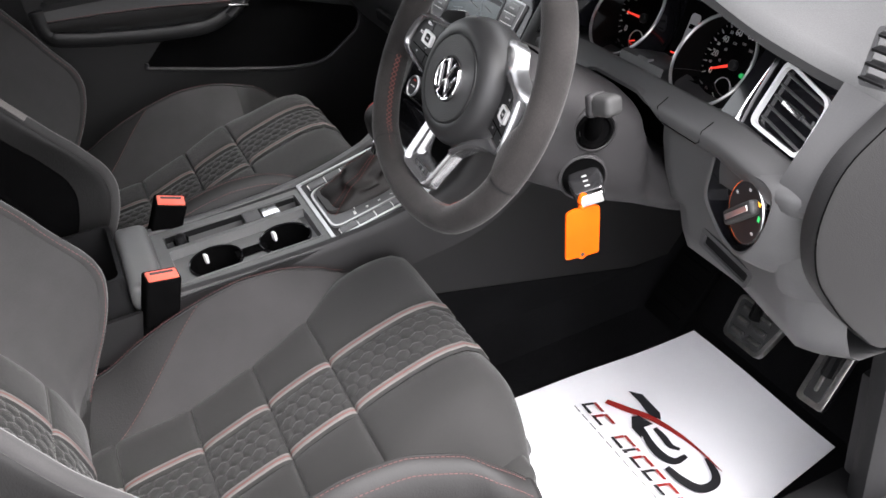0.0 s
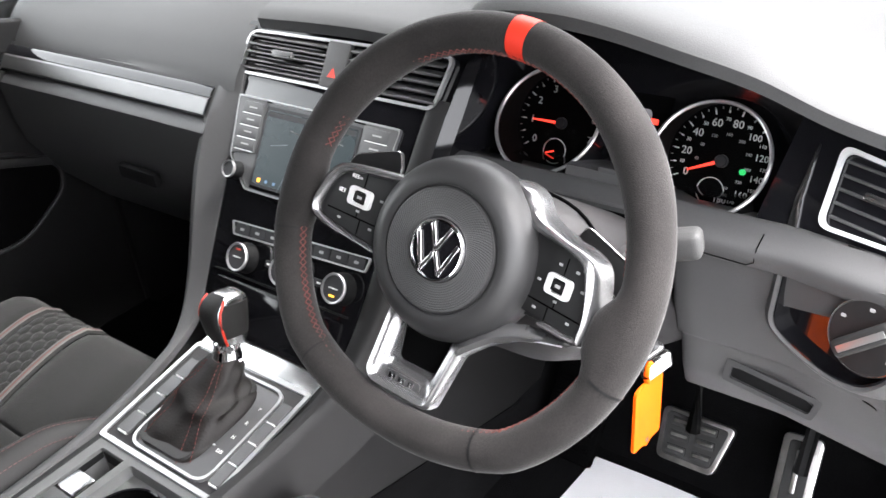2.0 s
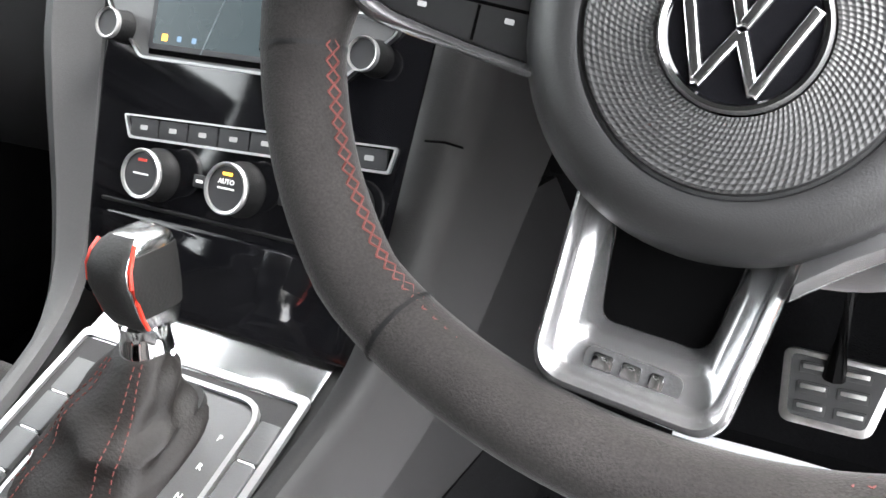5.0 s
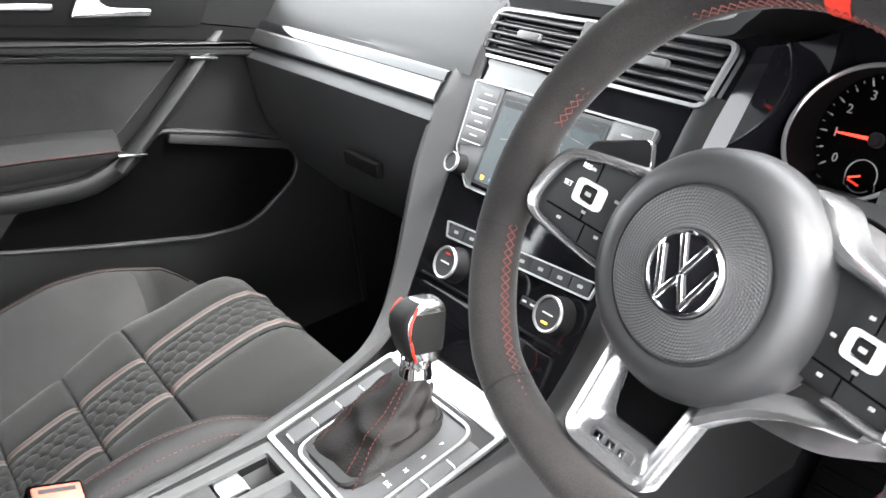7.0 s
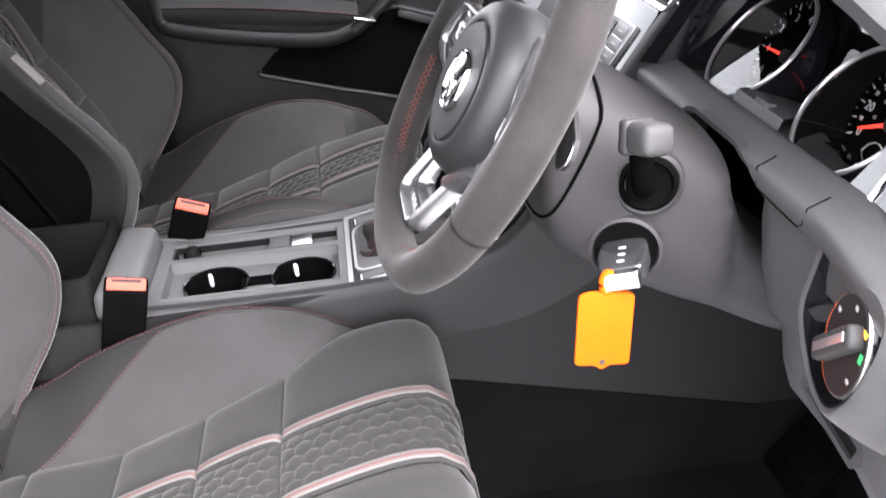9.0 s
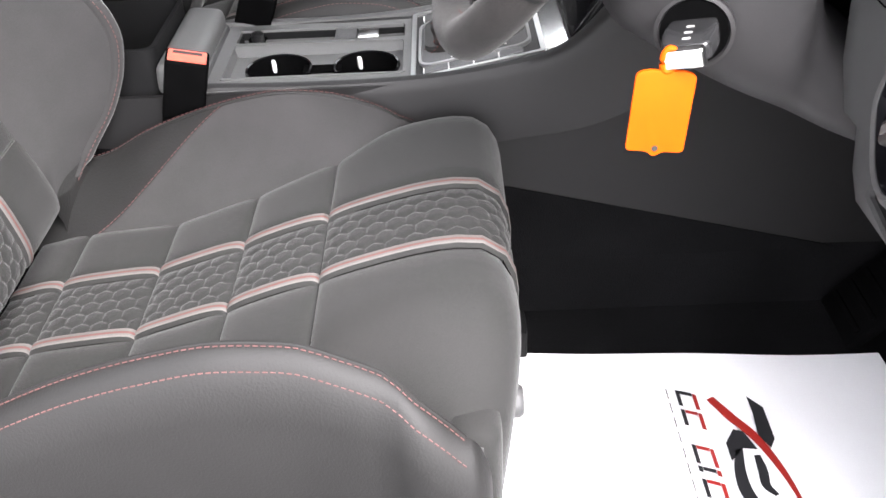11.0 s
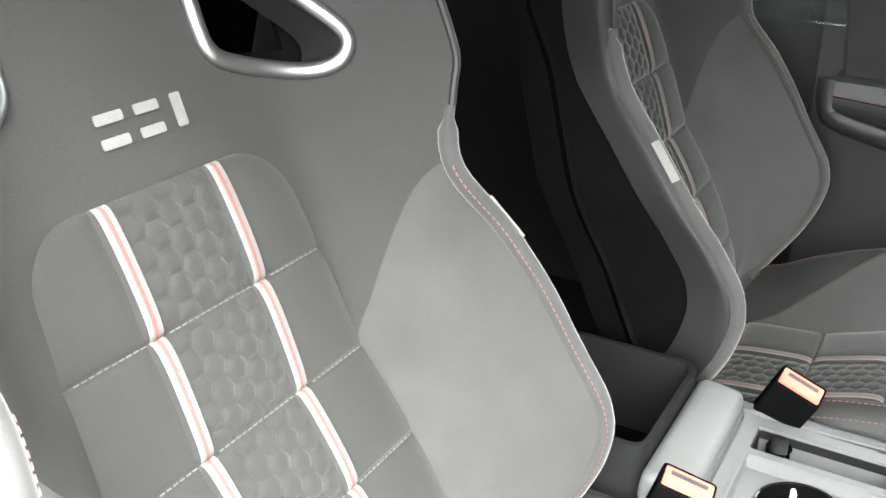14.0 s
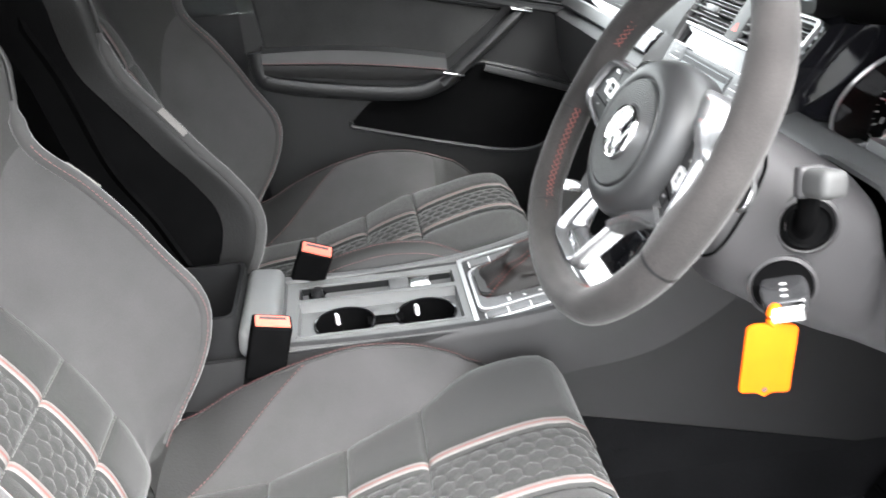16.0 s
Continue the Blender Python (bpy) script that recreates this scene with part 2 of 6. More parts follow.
def frame_of(t, up=(0, 0, 1)):
    t = Vector(t).normalized()
    s = t.cross(Vector(up))
    if s.length < 1e-4:
        s = t.cross(Vector((0, 1, 0)))
    s.normalize()
    return s, s.cross(t).normalized()


def tube(path, r, n=10, closed=False, bm=None, up=(0, 0, 1), squash=1.0):
    """A tube along a path; r a number or one per point."""
    path = [Vector(p) for p in path]
    k = len(path)
    rings = []
    for i, p in enumerate(path):
        a, b = (path[i - 1], path[(i + 1) % k]) if closed else (path[max(i - 1, 0)], path[min(i + 1, k - 1)])
        s, u = frame_of(b - a, up)
        rr = r[i] if isinstance(r, (list, tuple)) else r
        rings.append([p + s * (rr * math.cos(q * math.tau / n)) + u * (rr * squash * math.sin(q * math.tau / n)) for q in range(n)])
    if closed:
        return quads(rings, True, True, bm)
    return capped(rings, bm)


def box(c, size, bevel=0.002, m=None, segs=2, bm=None, taper=1.0):
    """A bevelled box about c, turned by m; taper narrows its top."""
    b = bmesh.new()
    bmesh.ops.create_cube(b, size=1.0)
    for v in b.verts:
        k = taper if v.co.z > 0 else 1.0
        v.co = Vector((v.co.x * size[0] * k, v.co.y * size[1] * k, v.co.z * size[2]))
    if bevel:
        bmesh.ops.bevel(b, geom=b.edges[:], offset=bevel, segments=segs, profile=0.6, affect="EDGES")
    mm = Matrix.Translation(c) @ (m.to_4x4() if m is not None else Matrix())
    bmesh.ops.transform(b, matrix=mm, verts=b.verts)
    return join(b, bm)


def join(b, bm):
    if bm is None:
        return b
    me = bpy.data.meshes.new("t")
    b.to_mesh(me)
    b.free()
    bm.from_mesh(me)
    bpy.data.meshes.remove(me)
    return bm


def plate(poly, depth, m, bevel=0.0, segs=2, bm=None, hole=None):
    """A flat plate: poly in (x, y), from z = 0 to depth, set by the matrix m. hole: an inner outline with as many points."""
    b = bmesh.new()
    if hole is None:
        top = [b.verts.new((x, y, depth)) for x, y in poly]
        f = b.faces.new(top)
        r = bmesh.ops.extrude_face_region(b, geom=[f])
        vs = [v for v in r["geom"] if isinstance(v, bmesh.types.BMVert)]
        bmesh.ops.translate(b, verts=vs, vec=(0, 0, -depth))
        if bevel:
            b.faces.ensure_lookup_table()
            es = [e for e in b.edges if all(abs(v.co.z - depth) < 1e-7 for v in e.verts)]
            bmesh.ops.bevel(b, geom=es, offset=bevel, segments=segs, profile=0.6, affect="EDGES")
    else:
        rows = [[(x, y, z) for x, y in q] for q, z in ((poly, 0), (poly, depth), (hole, depth), (hole, 0))]
        quads(rows, True, True, b)
        if bevel:
            es = [e for e in b.edges if all(abs(v.co.z - depth) < 1e-7 for v in e.verts) and len(e.link_faces) == 2 and e.calc_face_angle(0) > 0.5]
            bmesh.ops.bevel(b, geom=es, offset=bevel, segments=segs, profile=0.6, affect="EDGES")
    bmesh.ops.transform(b, matrix=m, verts=b.verts)
    return join(b, bm)


def rounded(poly, r, n=5):
    """Rounds the corners of an outline; r a number or one per corner."""
    out = []
    k = len(poly)
    for i in range(k):
        p, a, c = Vector(poly[i]), Vector(poly[i - 1]), Vector(poly[(i + 1) % k])
        rr = r[i] if isinstance(r, (list, tuple)) else r
        u, w = (a - p), (c - p)
        d = min(rr, u.length * 0.45, w.length * 0.45)
        u.normalize(), w.normalize()
        s, e = p + u * d, p + w * d
        for q in range(n + 1):
            t = q / n
            out.append(tuple((1 - t) ** 2 * s + 2 * t * (1 - t) * p + t * t * e))
    return out


def rect(w, h, r=0.0, cx=0.0, cy=0.0, n=5):
    p = [(cx - w / 2, cy - h / 2), (cx + w / 2, cy - h / 2), (cx + w / 2, cy + h / 2), (cx - w / 2, cy + h / 2)]
    return rounded(p, r, n) if r else p


def disc(r, n=40, cx=0.0, cy=0.0):
    return [(cx + r * math.cos(q * math.tau / n), cy + r * math.sin(q * math.tau / n)) for q in range(n)]


def lathe(profile, m, n=48, bm=None, shape=None):
    """Turns (radius, height) rows about the z axis of m."""
    rows = []
    for r, z in profile:
        rows.append([m @ Vector((r * math.cos(a) * (shape(a) if shape else 1), r * math.sin(a) * (shape(a) if shape else 1), z)) for a in (q * math.tau / n for q in range(n))])
    return quads(rows, close_v=True, bm=bm)


def lerp_table(tab, x):
    """Smooth table look-up without overshoot, rows of (x, value)."""
    if x <= tab[0][0]:
        return tab[0][1]
    if x >= tab[-1][0]:
        return tab[-1][1]
    i = next(k for k in range(len(tab) - 1) if x <= tab[k + 1][0])
    slope = lambda k: (tab[k + 1][1] - tab[k][1]) / (tab[k + 1][0] - tab[k][0])

    def tangent(k):
        if k == 0 or k == len(tab) - 1:
            return slope(0 if k == 0 else k - 1)
        p, q = slope(k - 1), slope(k)
        return 0.0 if p * q <= 0 else 2 * p * q / (p + q)
    (xa, va), (xb, vb) = tab[i], tab[i + 1]
    h = xb - xa
    t = (x - xa) / h
    return (2 * t ** 3 - 3 * t * t + 1) * va + (t ** 3 - 2 * t * t + t) * h * tangent(i) + (3 * t * t - 2 * t ** 3) * vb + (t ** 3 - t * t) * h * tangent(i + 1)


def smooth_path(pts, n=8):
    """A Catmull-Rom curve through pts."""
    P = [Vector(p) for p in pts]
    P = [2 * P[0] - P[1]] + P + [2 * P[-1] - P[-2]]
    out = []
    for i in range(1, len(P) - 2):
        a, b, c, d = P[i - 1:i + 3]
        for q in range(n):
            t = q / n
            out.append(0.5 * (2 * b + (c - a) * t + (2 * a - 5 * b + 4 * c - d) * t * t + (3 * b - a - 3 * c + d) * t ** 3))
    return out + [P[-2]]


def axes(origin, u, v):
    """A matrix whose x runs along u, y about along v, z out of them."""
    u = Vector(u).normalized()
    w = u.cross(Vector(v)).normalized()
    v = w.cross(u)
    m = Matrix((u, v, w)).transposed().to_4x4()
    m.translation = Vector(origin)
    return m


def lettering(name, text, size, m, mat, parent, align="CENTER", depth=0.0003):
    cu = bpy.data.curves.new(name, "FONT")
    cu.body, cu.size, cu.align_x, cu.align_y, cu.extrude = text, size, align, "CENTER", depth
    cu.resolution_u = 2
    tmp = bpy.data.objects.new(name, cu)
    scene.collection.objects.link(tmp)
    me = bpy.data.meshes.new_from_object(tmp.evaluated_get(bpy.context.evaluated_depsgraph_get()))
    bpy.data.objects.remove(tmp)
    bpy.data.curves.remove(cu)
    me.transform(Matrix.Translation(-ORIGIN.get(parent, Vector())) @ m)
    me.materials.clear()
    me.materials.append(mat)
    ob = new(name, me)
    ob.parent = parent
    ORIGIN[ob] = ORIGIN.get(parent, Vector())
    return ob


def dashes(path, length, gap, r, bm=None, lift=(0, 0, 0)):
    """A run of stitches along a path."""
    bm = bm or bmesh.new()
    path = [Vector(p) + Vector(lift) for p in path]
    d, pos, i = [0.0], 0.0, 0
    for a, b in zip(path, path[1:]):
        d.append(d[-1] + (b - a).length)

    def at(s):
        for k in range(len(d) - 1):
            if s <= d[k + 1]:
                return path[k].lerp(path[k + 1], (s - d[k]) / max(d[k + 1] - d[k], 1e-9))
        return path[-1]
    while pos + length < d[-1]:
        a, b = at(pos), at(pos + length)
        s, u = frame_of(b - a)
        capped([[p + s * (r * math.cos(q)) + u * (r * math.sin(q)) for q in (0.8, 2.36, 3.93, 5.5)] for p in (a, b)], bm)
        pos += length + gap
    return bm


def cross_stitch(A, B, step, r, bm=None):
    """Crossing stitches between two parallel runs of points."""
    bm = bm or bmesh.new()
    A, B = [Vector(p) for p in A], [Vector(p) for p in B]
    k = max(1, step)
    for i in range(0, len(A) - k, k):
        for a, b in ((A[i], B[i + k]), (B[i], A[i + k])):
            s, u = frame_of(b - a)
            capped([[p + s * (r * math.cos(q)) + u * (r * math.sin(q)) for q in (0.8, 2.36, 3.93, 5.5)] for p in (a, b)], bm)
    return bm
# ---- ground and car shell ----
g = bmesh.new()
quads([[(x, y, 0.0) for y in (-400, -20, -4, 0, 4, 20, 400)] for x in (-400, -20, -4, 0, 4, 20, 400)], bm=g)
structure("ground", g, ASPHALT, "grey tarmac forecourt under the car", "ground")

# floor pan with the raised tunnel, a sheet bent up at the sides and the toe board
FLOOR_X = [(-0.70, 0.36), (-0.66, 0.27), (-0.60, 0.25), (-0.20, 0.25), (-0.13, 0.27), (-0.09, 0.42), (0.09, 0.42), (0.13, 0.27), (0.20, 0.25), (0.63, 0.25), (0.67, 0.27), (0.70, 0.36)]
rows = []
for y, lift in ((-1.6, 0.1), (-0.75, 0.04), (-0.6, 0.0), (-0.3, 0.0), (0.1, 0.0), (0.42, 0.0), (0.515, 0.0), (0.58, 0.08), (0.66, 0.25), (0.70, 0.42)):
    rows.append([(x, y, z + lift) for x, z in FLOOR_X])
structure("floor", thicken(quads(rows), 0.01), CARPET, "black carpeted car floor with a raised tunnel", "carpet")

# bulkhead, roof, rear wall and outer sill close the cabin
structure("bulkhead", box((0, 0.74, 0.72), (1.46, 0.03, 0.8), 0.01), DARK, "black bulkhead behind the dashboard", "bulkhead")
rows = []
for y, z in ((0.28, 1.36), (0.1, 1.42), (-0.3, 1.46), (-0.9, 1.46), (-1.5, 1.42), (-1.9, 1.36)):
    rows.append([(x, y, z - 0.05 * (x / 0.62) ** 4) for x in (-0.62, -0.45, -0.2, 0, 0.2, 0.45, 0.62)])
structure("ceiling", thicken(quads(rows), 0.02), HEADLINER, "black fabric headliner under the car roof", "headliner")
structure("wall_rear", box((0, -1.95, 0.85), (1.45, 0.03, 1.15), 0.01), BLACK, "black rear wall of the cabin", "wall")
for s, nm in ((1, "a"), (-1, "b")):
    structure("pillar_front_" + nm, tube(smooth_path([(0.70 * s, 0.78, 0.98), (0.68 * s, 0.55, 1.18), (0.60 * s, 0.26, 1.38)]), 0.04, 10), HEADLINER, "black trimmed windscreen pillar", "pillar")
    structure("pillar_centre_" + nm, tube(smooth_path([(0.72 * s, -0.72, 0.3), (0.71 * s, -0.74, 0.9), (0.62 * s, -0.72, 1.40)]), 0.05, 10), DARK, "dark trimmed pillar behind the front door", "pillar")
structure("door_sill", box((0.735, -0.1, 0.33), (0.11, 1.25, 0.12), 0.02), DARK, "black plastic sill trim under the open door", "sill")
structure("outer_sill", box((0.83, -0.2, 0.28), (0.07, 1.8, 0.2), 0.03), WHITEPAINT, "white painted outer sill of the car", "sill")
structure("rear_tinted_window", box((0.70, -1.3, 1.16), (0.02, 1.1, 0.46), 0.004), PIANO, "dark tinted rear side window", "window")
structure("rear_tinted_window_far", box((-0.70, -1.3, 1.16), (0.02, 1.1, 0.46), 0.004), PIANO, "dark tinted rear side window", "window")
structure("rear_side_wall", box((0.76, -1.25, 0.6), (0.08, 1.0, 0.7), 0.02), WHITEPAINT, "white body side behind the door opening", "body panel")
structure("passenger_side_wall", box((-0.78, -0.4, 0.62), (0.05, 2.6, 0.72), 0.02), DARK, "dark body side behind the passenger door", "body panel")
structure("kick_panel", box((0.735, 0.56, 0.45), (0.03, 0.44, 0.44), 0.012), DARK, "dark kick panel beside the pedals", "trim")
structure("kick_panel_far", box((-0.70, 0.52, 0.48), (0.03, 0.40, 0.5), 0.012), DARK, "dark kick panel in the passenger footwell", "trim")
ws = quads([[(x, y, z) for x in (-0.64, -0.3, 0, 0.3, 0.64)] for y, z in ((0.86, 1.02), (0.62, 1.18), (0.29, 1.37))])
structure("window_front", ws, GLASS, "clear windscreen", "windscreen")
structure("window_passenger", thicken(quads([[(x, y, z) for y in (-0.70, -0.3, 0.1, 0.5)] for x, z in ((-0.715, 0.93), (-0.69, 1.15), (-0.635, 1.40))]), 0.003), GLASS, "closed tinted passenger window", "window")

# rear bench, seen dark between the front seats; the shade is in its colour
bench = thing("rear_bench", (0, -1.3, 0.3), "rear bench seat, its deep shade put into a black colour", "bench seat")
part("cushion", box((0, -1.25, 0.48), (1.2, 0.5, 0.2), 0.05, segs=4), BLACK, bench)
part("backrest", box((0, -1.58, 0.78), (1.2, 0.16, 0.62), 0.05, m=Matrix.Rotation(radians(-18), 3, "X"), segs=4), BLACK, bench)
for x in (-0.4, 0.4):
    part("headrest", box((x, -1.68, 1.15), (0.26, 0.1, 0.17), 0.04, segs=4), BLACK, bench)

structure("sill_step", box((0.728, 0.352, 0.51), (0.035, 0.02, 0.17), 0.006), DARK, "dark trim edge at the foot of the dashboard", "trim")
# ---- front seats ----
CUSHION = [(-0.585, 0.474), (-0.55, 0.478), (-0.512, 0.487), (-0.40, 0.502), (-0.30, 0.533), (-0.205, 0.565), (-0.11, 0.592), (-0.06, 0.598), (-0.038, 0.590), (-0.026, 0.572), (-0.022, 0.535), (-0.030, 0.46), (-0.05, 0.40)]
BACK = [(-0.560, 0.47), (-0.545, 0.525), (-0.549, 0.570), (-0.563, 0.624), (-0.60, 0.709), (-0.646, 0.788), (-0.680, 0.876), (-0.717, 0.963), (-0.737, 1.02), (-0.760, 1.10), (-0.785, 1.20), (-0.80, 1.30)]
RIDGE_W = [(0.50, 0.175), (0.535, 0.19), (0.575, 0.214), (0.62, 0.239), (0.67, 0.246), (0.74, 0.244), (0.80, 0.245), (0.88, 0.231), (0.94, 0.213), (1.0, 0.224), (1.03, 0.229), (1.07, 0.226), (1.1, 0.214), (1.15, 0.185), (1.25, 0.140), (1.31, 0.115)]
RIDGE_F = [(0.50, 0.008), (0.535, 0.014), (0.575, 0.041), (0.62, 0.082), (0.67, 0.122), (0.71, 0.145), (0.74, 0.152), (0.80, 0.146), (0.88, 0.128), (0.94, 0.110), (1.0, 0.126), (1.03, 0.135), (1.07, 0.134), (1.1, 0.125), (1.18, 0.08), (1.31, 0.03)]
PANEL_B = [(0.54, 0.158), (0.62, 0.150), (0.71, 0.142), (0.79, 0.134), (0.876, 0.127), (0.95, 0.118)]
PANEL_C = [(-0.52, 0.152), (-0.40, 0.146), (-0.30, 0.150), (-0.205, 0.166), (-0.15, 0.20), (-0.105, 0.240), (-0.05, 0.246), (-0.02, 0.246)]
CUSH_RIDGE_OUT = [(-0.64, 0.545), (-0.565, 0.548), (-0.53, 0.552), (-0.49, 0.562), (-0.44, 0.588), (-0.38, 0.613), (-0.32, 0.630), (-0.26, 0.640), (-0.21, 0.637), (-0.16, 0.622), (-0.115, 0.600), (-0.085, 0.574), (-0.06, 0.545)]
CUSH_RIDGE = [(-0.64, 0.545), (-0.565, 0.548), (-0.53, 0.552), (-0.49, 0.562), (-0.44, 0.588), (-0.38, 0.611), (-0.32, 0.627), (-0.27, 0.634), (-0.22, 0.630), (-0.16, 0.608), (-0.11, 0.572), (-0.075, 0.545)]


class Profile:
    """A smooth (y, z) curve by arc length, with its outward normal."""

    def __init__(self, pts, side):
        self.p = smooth_path([(0, y, z) for y, z in pts], 10)
        self.d = [0.0]
        for a, b in zip(self.p, self.p[1:]):
            self.d.append(self.d[-1] + (b - a).length)
        self.side = side

    def at(self, s):
        s = min(max(s, 0.0), self.d[-1])
        k = min(max(int(np.searchsorted(self.d, s)) - 1, 0), len(self.p) - 2)
        t = (s - self.d[k]) / max(self.d[k + 1] - self.d[k], 1e-9)
        a, b = self.p[k], self.p[k + 1]
        tg = (self.p[min(k + 2, len(self.p) - 1)] - self.p[max(k - 1, 0)]).normalized()
        return a.lerp(b, t), Vector((0, -tg.z, tg.y)) * self.side

    def where(self, axis, value):
        """The arc length at which y (1) or z (2) first reaches a value."""
        for k in range(len(self.p) - 1):
            a, b = self.p[k][axis], self.p[k + 1][axis]
            if (a - value) * (b - value) <= 0 and a != b:
                return self.d[k] + (value - a) / (b - a) * (self.d[k + 1] - self.d[k])
        return self.d[-1]


PC, PB = Profile(CUSHION, 1), Profile(BACK, -1)


def hexes(a, b, size):
    """Height of a honeycomb quilt, 0 in the grooves and 1 on the cells."""
    best = [9.0, 9.0]
    w, h = size, size * 0.866
    j = round(b / h)
    for jj in (j - 1, j, j + 1):
        off = 0.5 * w if jj % 2 else 0.0
        i = round((a - off) / w)
        for ii in (i - 1, i, i + 1):
            d = math.hypot(a - (ii * w + off), b - jj * h)
            if d < best[0]:
                best = [d, best[0]]
            elif d < best[1]:
                best[1] = d
    t = min((best[1] - best[0]) / (0.6 * size), 1.0)
    return t * (2 - t)


def quilt(prof, s0, s1, x0, x1, lift, puff, cells=0.0, nx=10, ns=12):
    """One sewn field between two seams; x0, x1 may depend on arc length."""
    P = []
    for i in range(ns + 1):
        w_ = i / ns
        w_ = w_ - 0.11 * math.sin(math.tau * w_) if not cells else w_
        s = s0 + (s1 - s0) * w_
        c, n = prof.at(s)
        a, b = (f(s) if callable(f) else f for f in (x0, x1))
        row = []
        for j in range(nx + 1):
            x = a + (b - a) * j / nx
            e = min(w_, 1 - w_) * (s1 - s0)
            ex = min(j / nx, 1 - j / nx) * abs(b - a)
            k = (0.35 * (1 - math.exp(-e / 0.0016)) + 0.65 * (1 - math.exp(-e / 0.012))) * (0.55 + 0.45 * (1 - math.exp(-ex / 0.008)))
            h = lift + puff * k
            if cells:
                h += 0.0032 * (hexes(s, x, cells) - 1) * (1 - math.exp(-min(e, ex) / 0.006)) + 0.001
            back = 0.034 * max(0.0, (x * OUTER[0] - 0.10) / 0.13) ** 2 * min(max((c.y + 0.16) / 0.12, 0.0), 1.0) if prof is PC else 0.0
            row.append(Vector((x, c.y - back, c.z + (droop(x, c.y) if prof is PC else 0.0))) + n * h)
        P.append(row)
    return quads(P)


OUTER = [1]   # the side of a seat that faces its door


def droop(x, y):
    """The front field of the cushion falls away at its door side, hardly at the other."""
    f = min(max((y + 0.215) / 0.09, 0.0), 1.0)
    if x * OUTER[0] > 0:
        return -min(0.036 * max(0.0, (abs(x) - 0.115) / 0.06) ** 2, 0.085) * f
    return -0.030 * f * max(0.0, (abs(x) - 0.185) / 0.05) ** 2


def ribbon(prof, s0, s1, xc, lift, puff):
    """Five-line woven ribbon: white, grey, red, grey, white."""
    xs = [-0.0086, -0.0068, -0.0044, -0.0022, 0.0012, 0.0034, 0.0058, 0.0086]
    P = []
    ns = 26
    for i in range(ns + 1):
        w_ = i / ns - 0.11 * math.sin(math.tau * i / ns)
        s = s0 + (s1 - s0) * w_
        c, n = prof.at(s)
        e = min(w_, 1 - w_) * (s1 - s0)
        h = lift + puff * (0.35 * (1 - math.exp(-e / 0.0016)) + 0.65 * (1 - math.exp(-e / 0.012)))
        P.append([Vector((xc + x, c.y, c.z)) + n * (h + (0.0012 if 1 < q < 6 else (0.0006 if q in (1, 6) else -0.0035))) for q, x in enumerate(xs)])
    bm = quads(P)
    bm.faces.ensure_lookup_table()
    for k, f in enumerate(bm.faces):
        f.material_index = (3, 0, 1, 2, 1, 0, 3)[k % 7]
    return bm


SHALLOW = [0.0]   # how much less the upper inboard bolster of the passenger's seat stands forward


def back_point(dx, z, out=0.0):
    s = PB.where(2, z)
    c, n = PB.at(s)
    w, f = lerp_table(RIDGE_W, z), lerp_table(RIDGE_F, z) * (1 - (SHALLOW[0] if dx > 0 else 0.0) * min(max((z - 0.78) / 0.14, 0.0), 1.0))
    p = lerp_table(PANEL_B, z) * (1.0 if z < 0.95 else max(0.35, 1 - (z - 0.95) * 2.5))
    t = min(max((abs(dx) - p) / (w - p), 0.0), 1.1)
    k = t ** (1.45 + 1.6 * min(max((z - 0.82) / 0.15, 0.0), 1.0))
    return Vector((dx, c.y + f * k, c.z)) + n * out


HOLE = [(0.086, 1.062), (0.0894, 1.043), (0.1061, 1.03), (0.1599, 1.014), (0.1845, 1.017), (0.1935, 1.036), (0.1845, 1.058), (0.1487, 1.096), (0.1151, 1.112), (0.0883, 1.104)]


def inside(poly, x, y):
    hit = False
    for (ax, ay), (bx, by) in zip(poly, poly[1:] + poly[:1]):
        if (ay > y) != (by > y) and x < (bx - ax) * (y - ay) / (by - ay) + ax:
            hit = not hit
    return hit


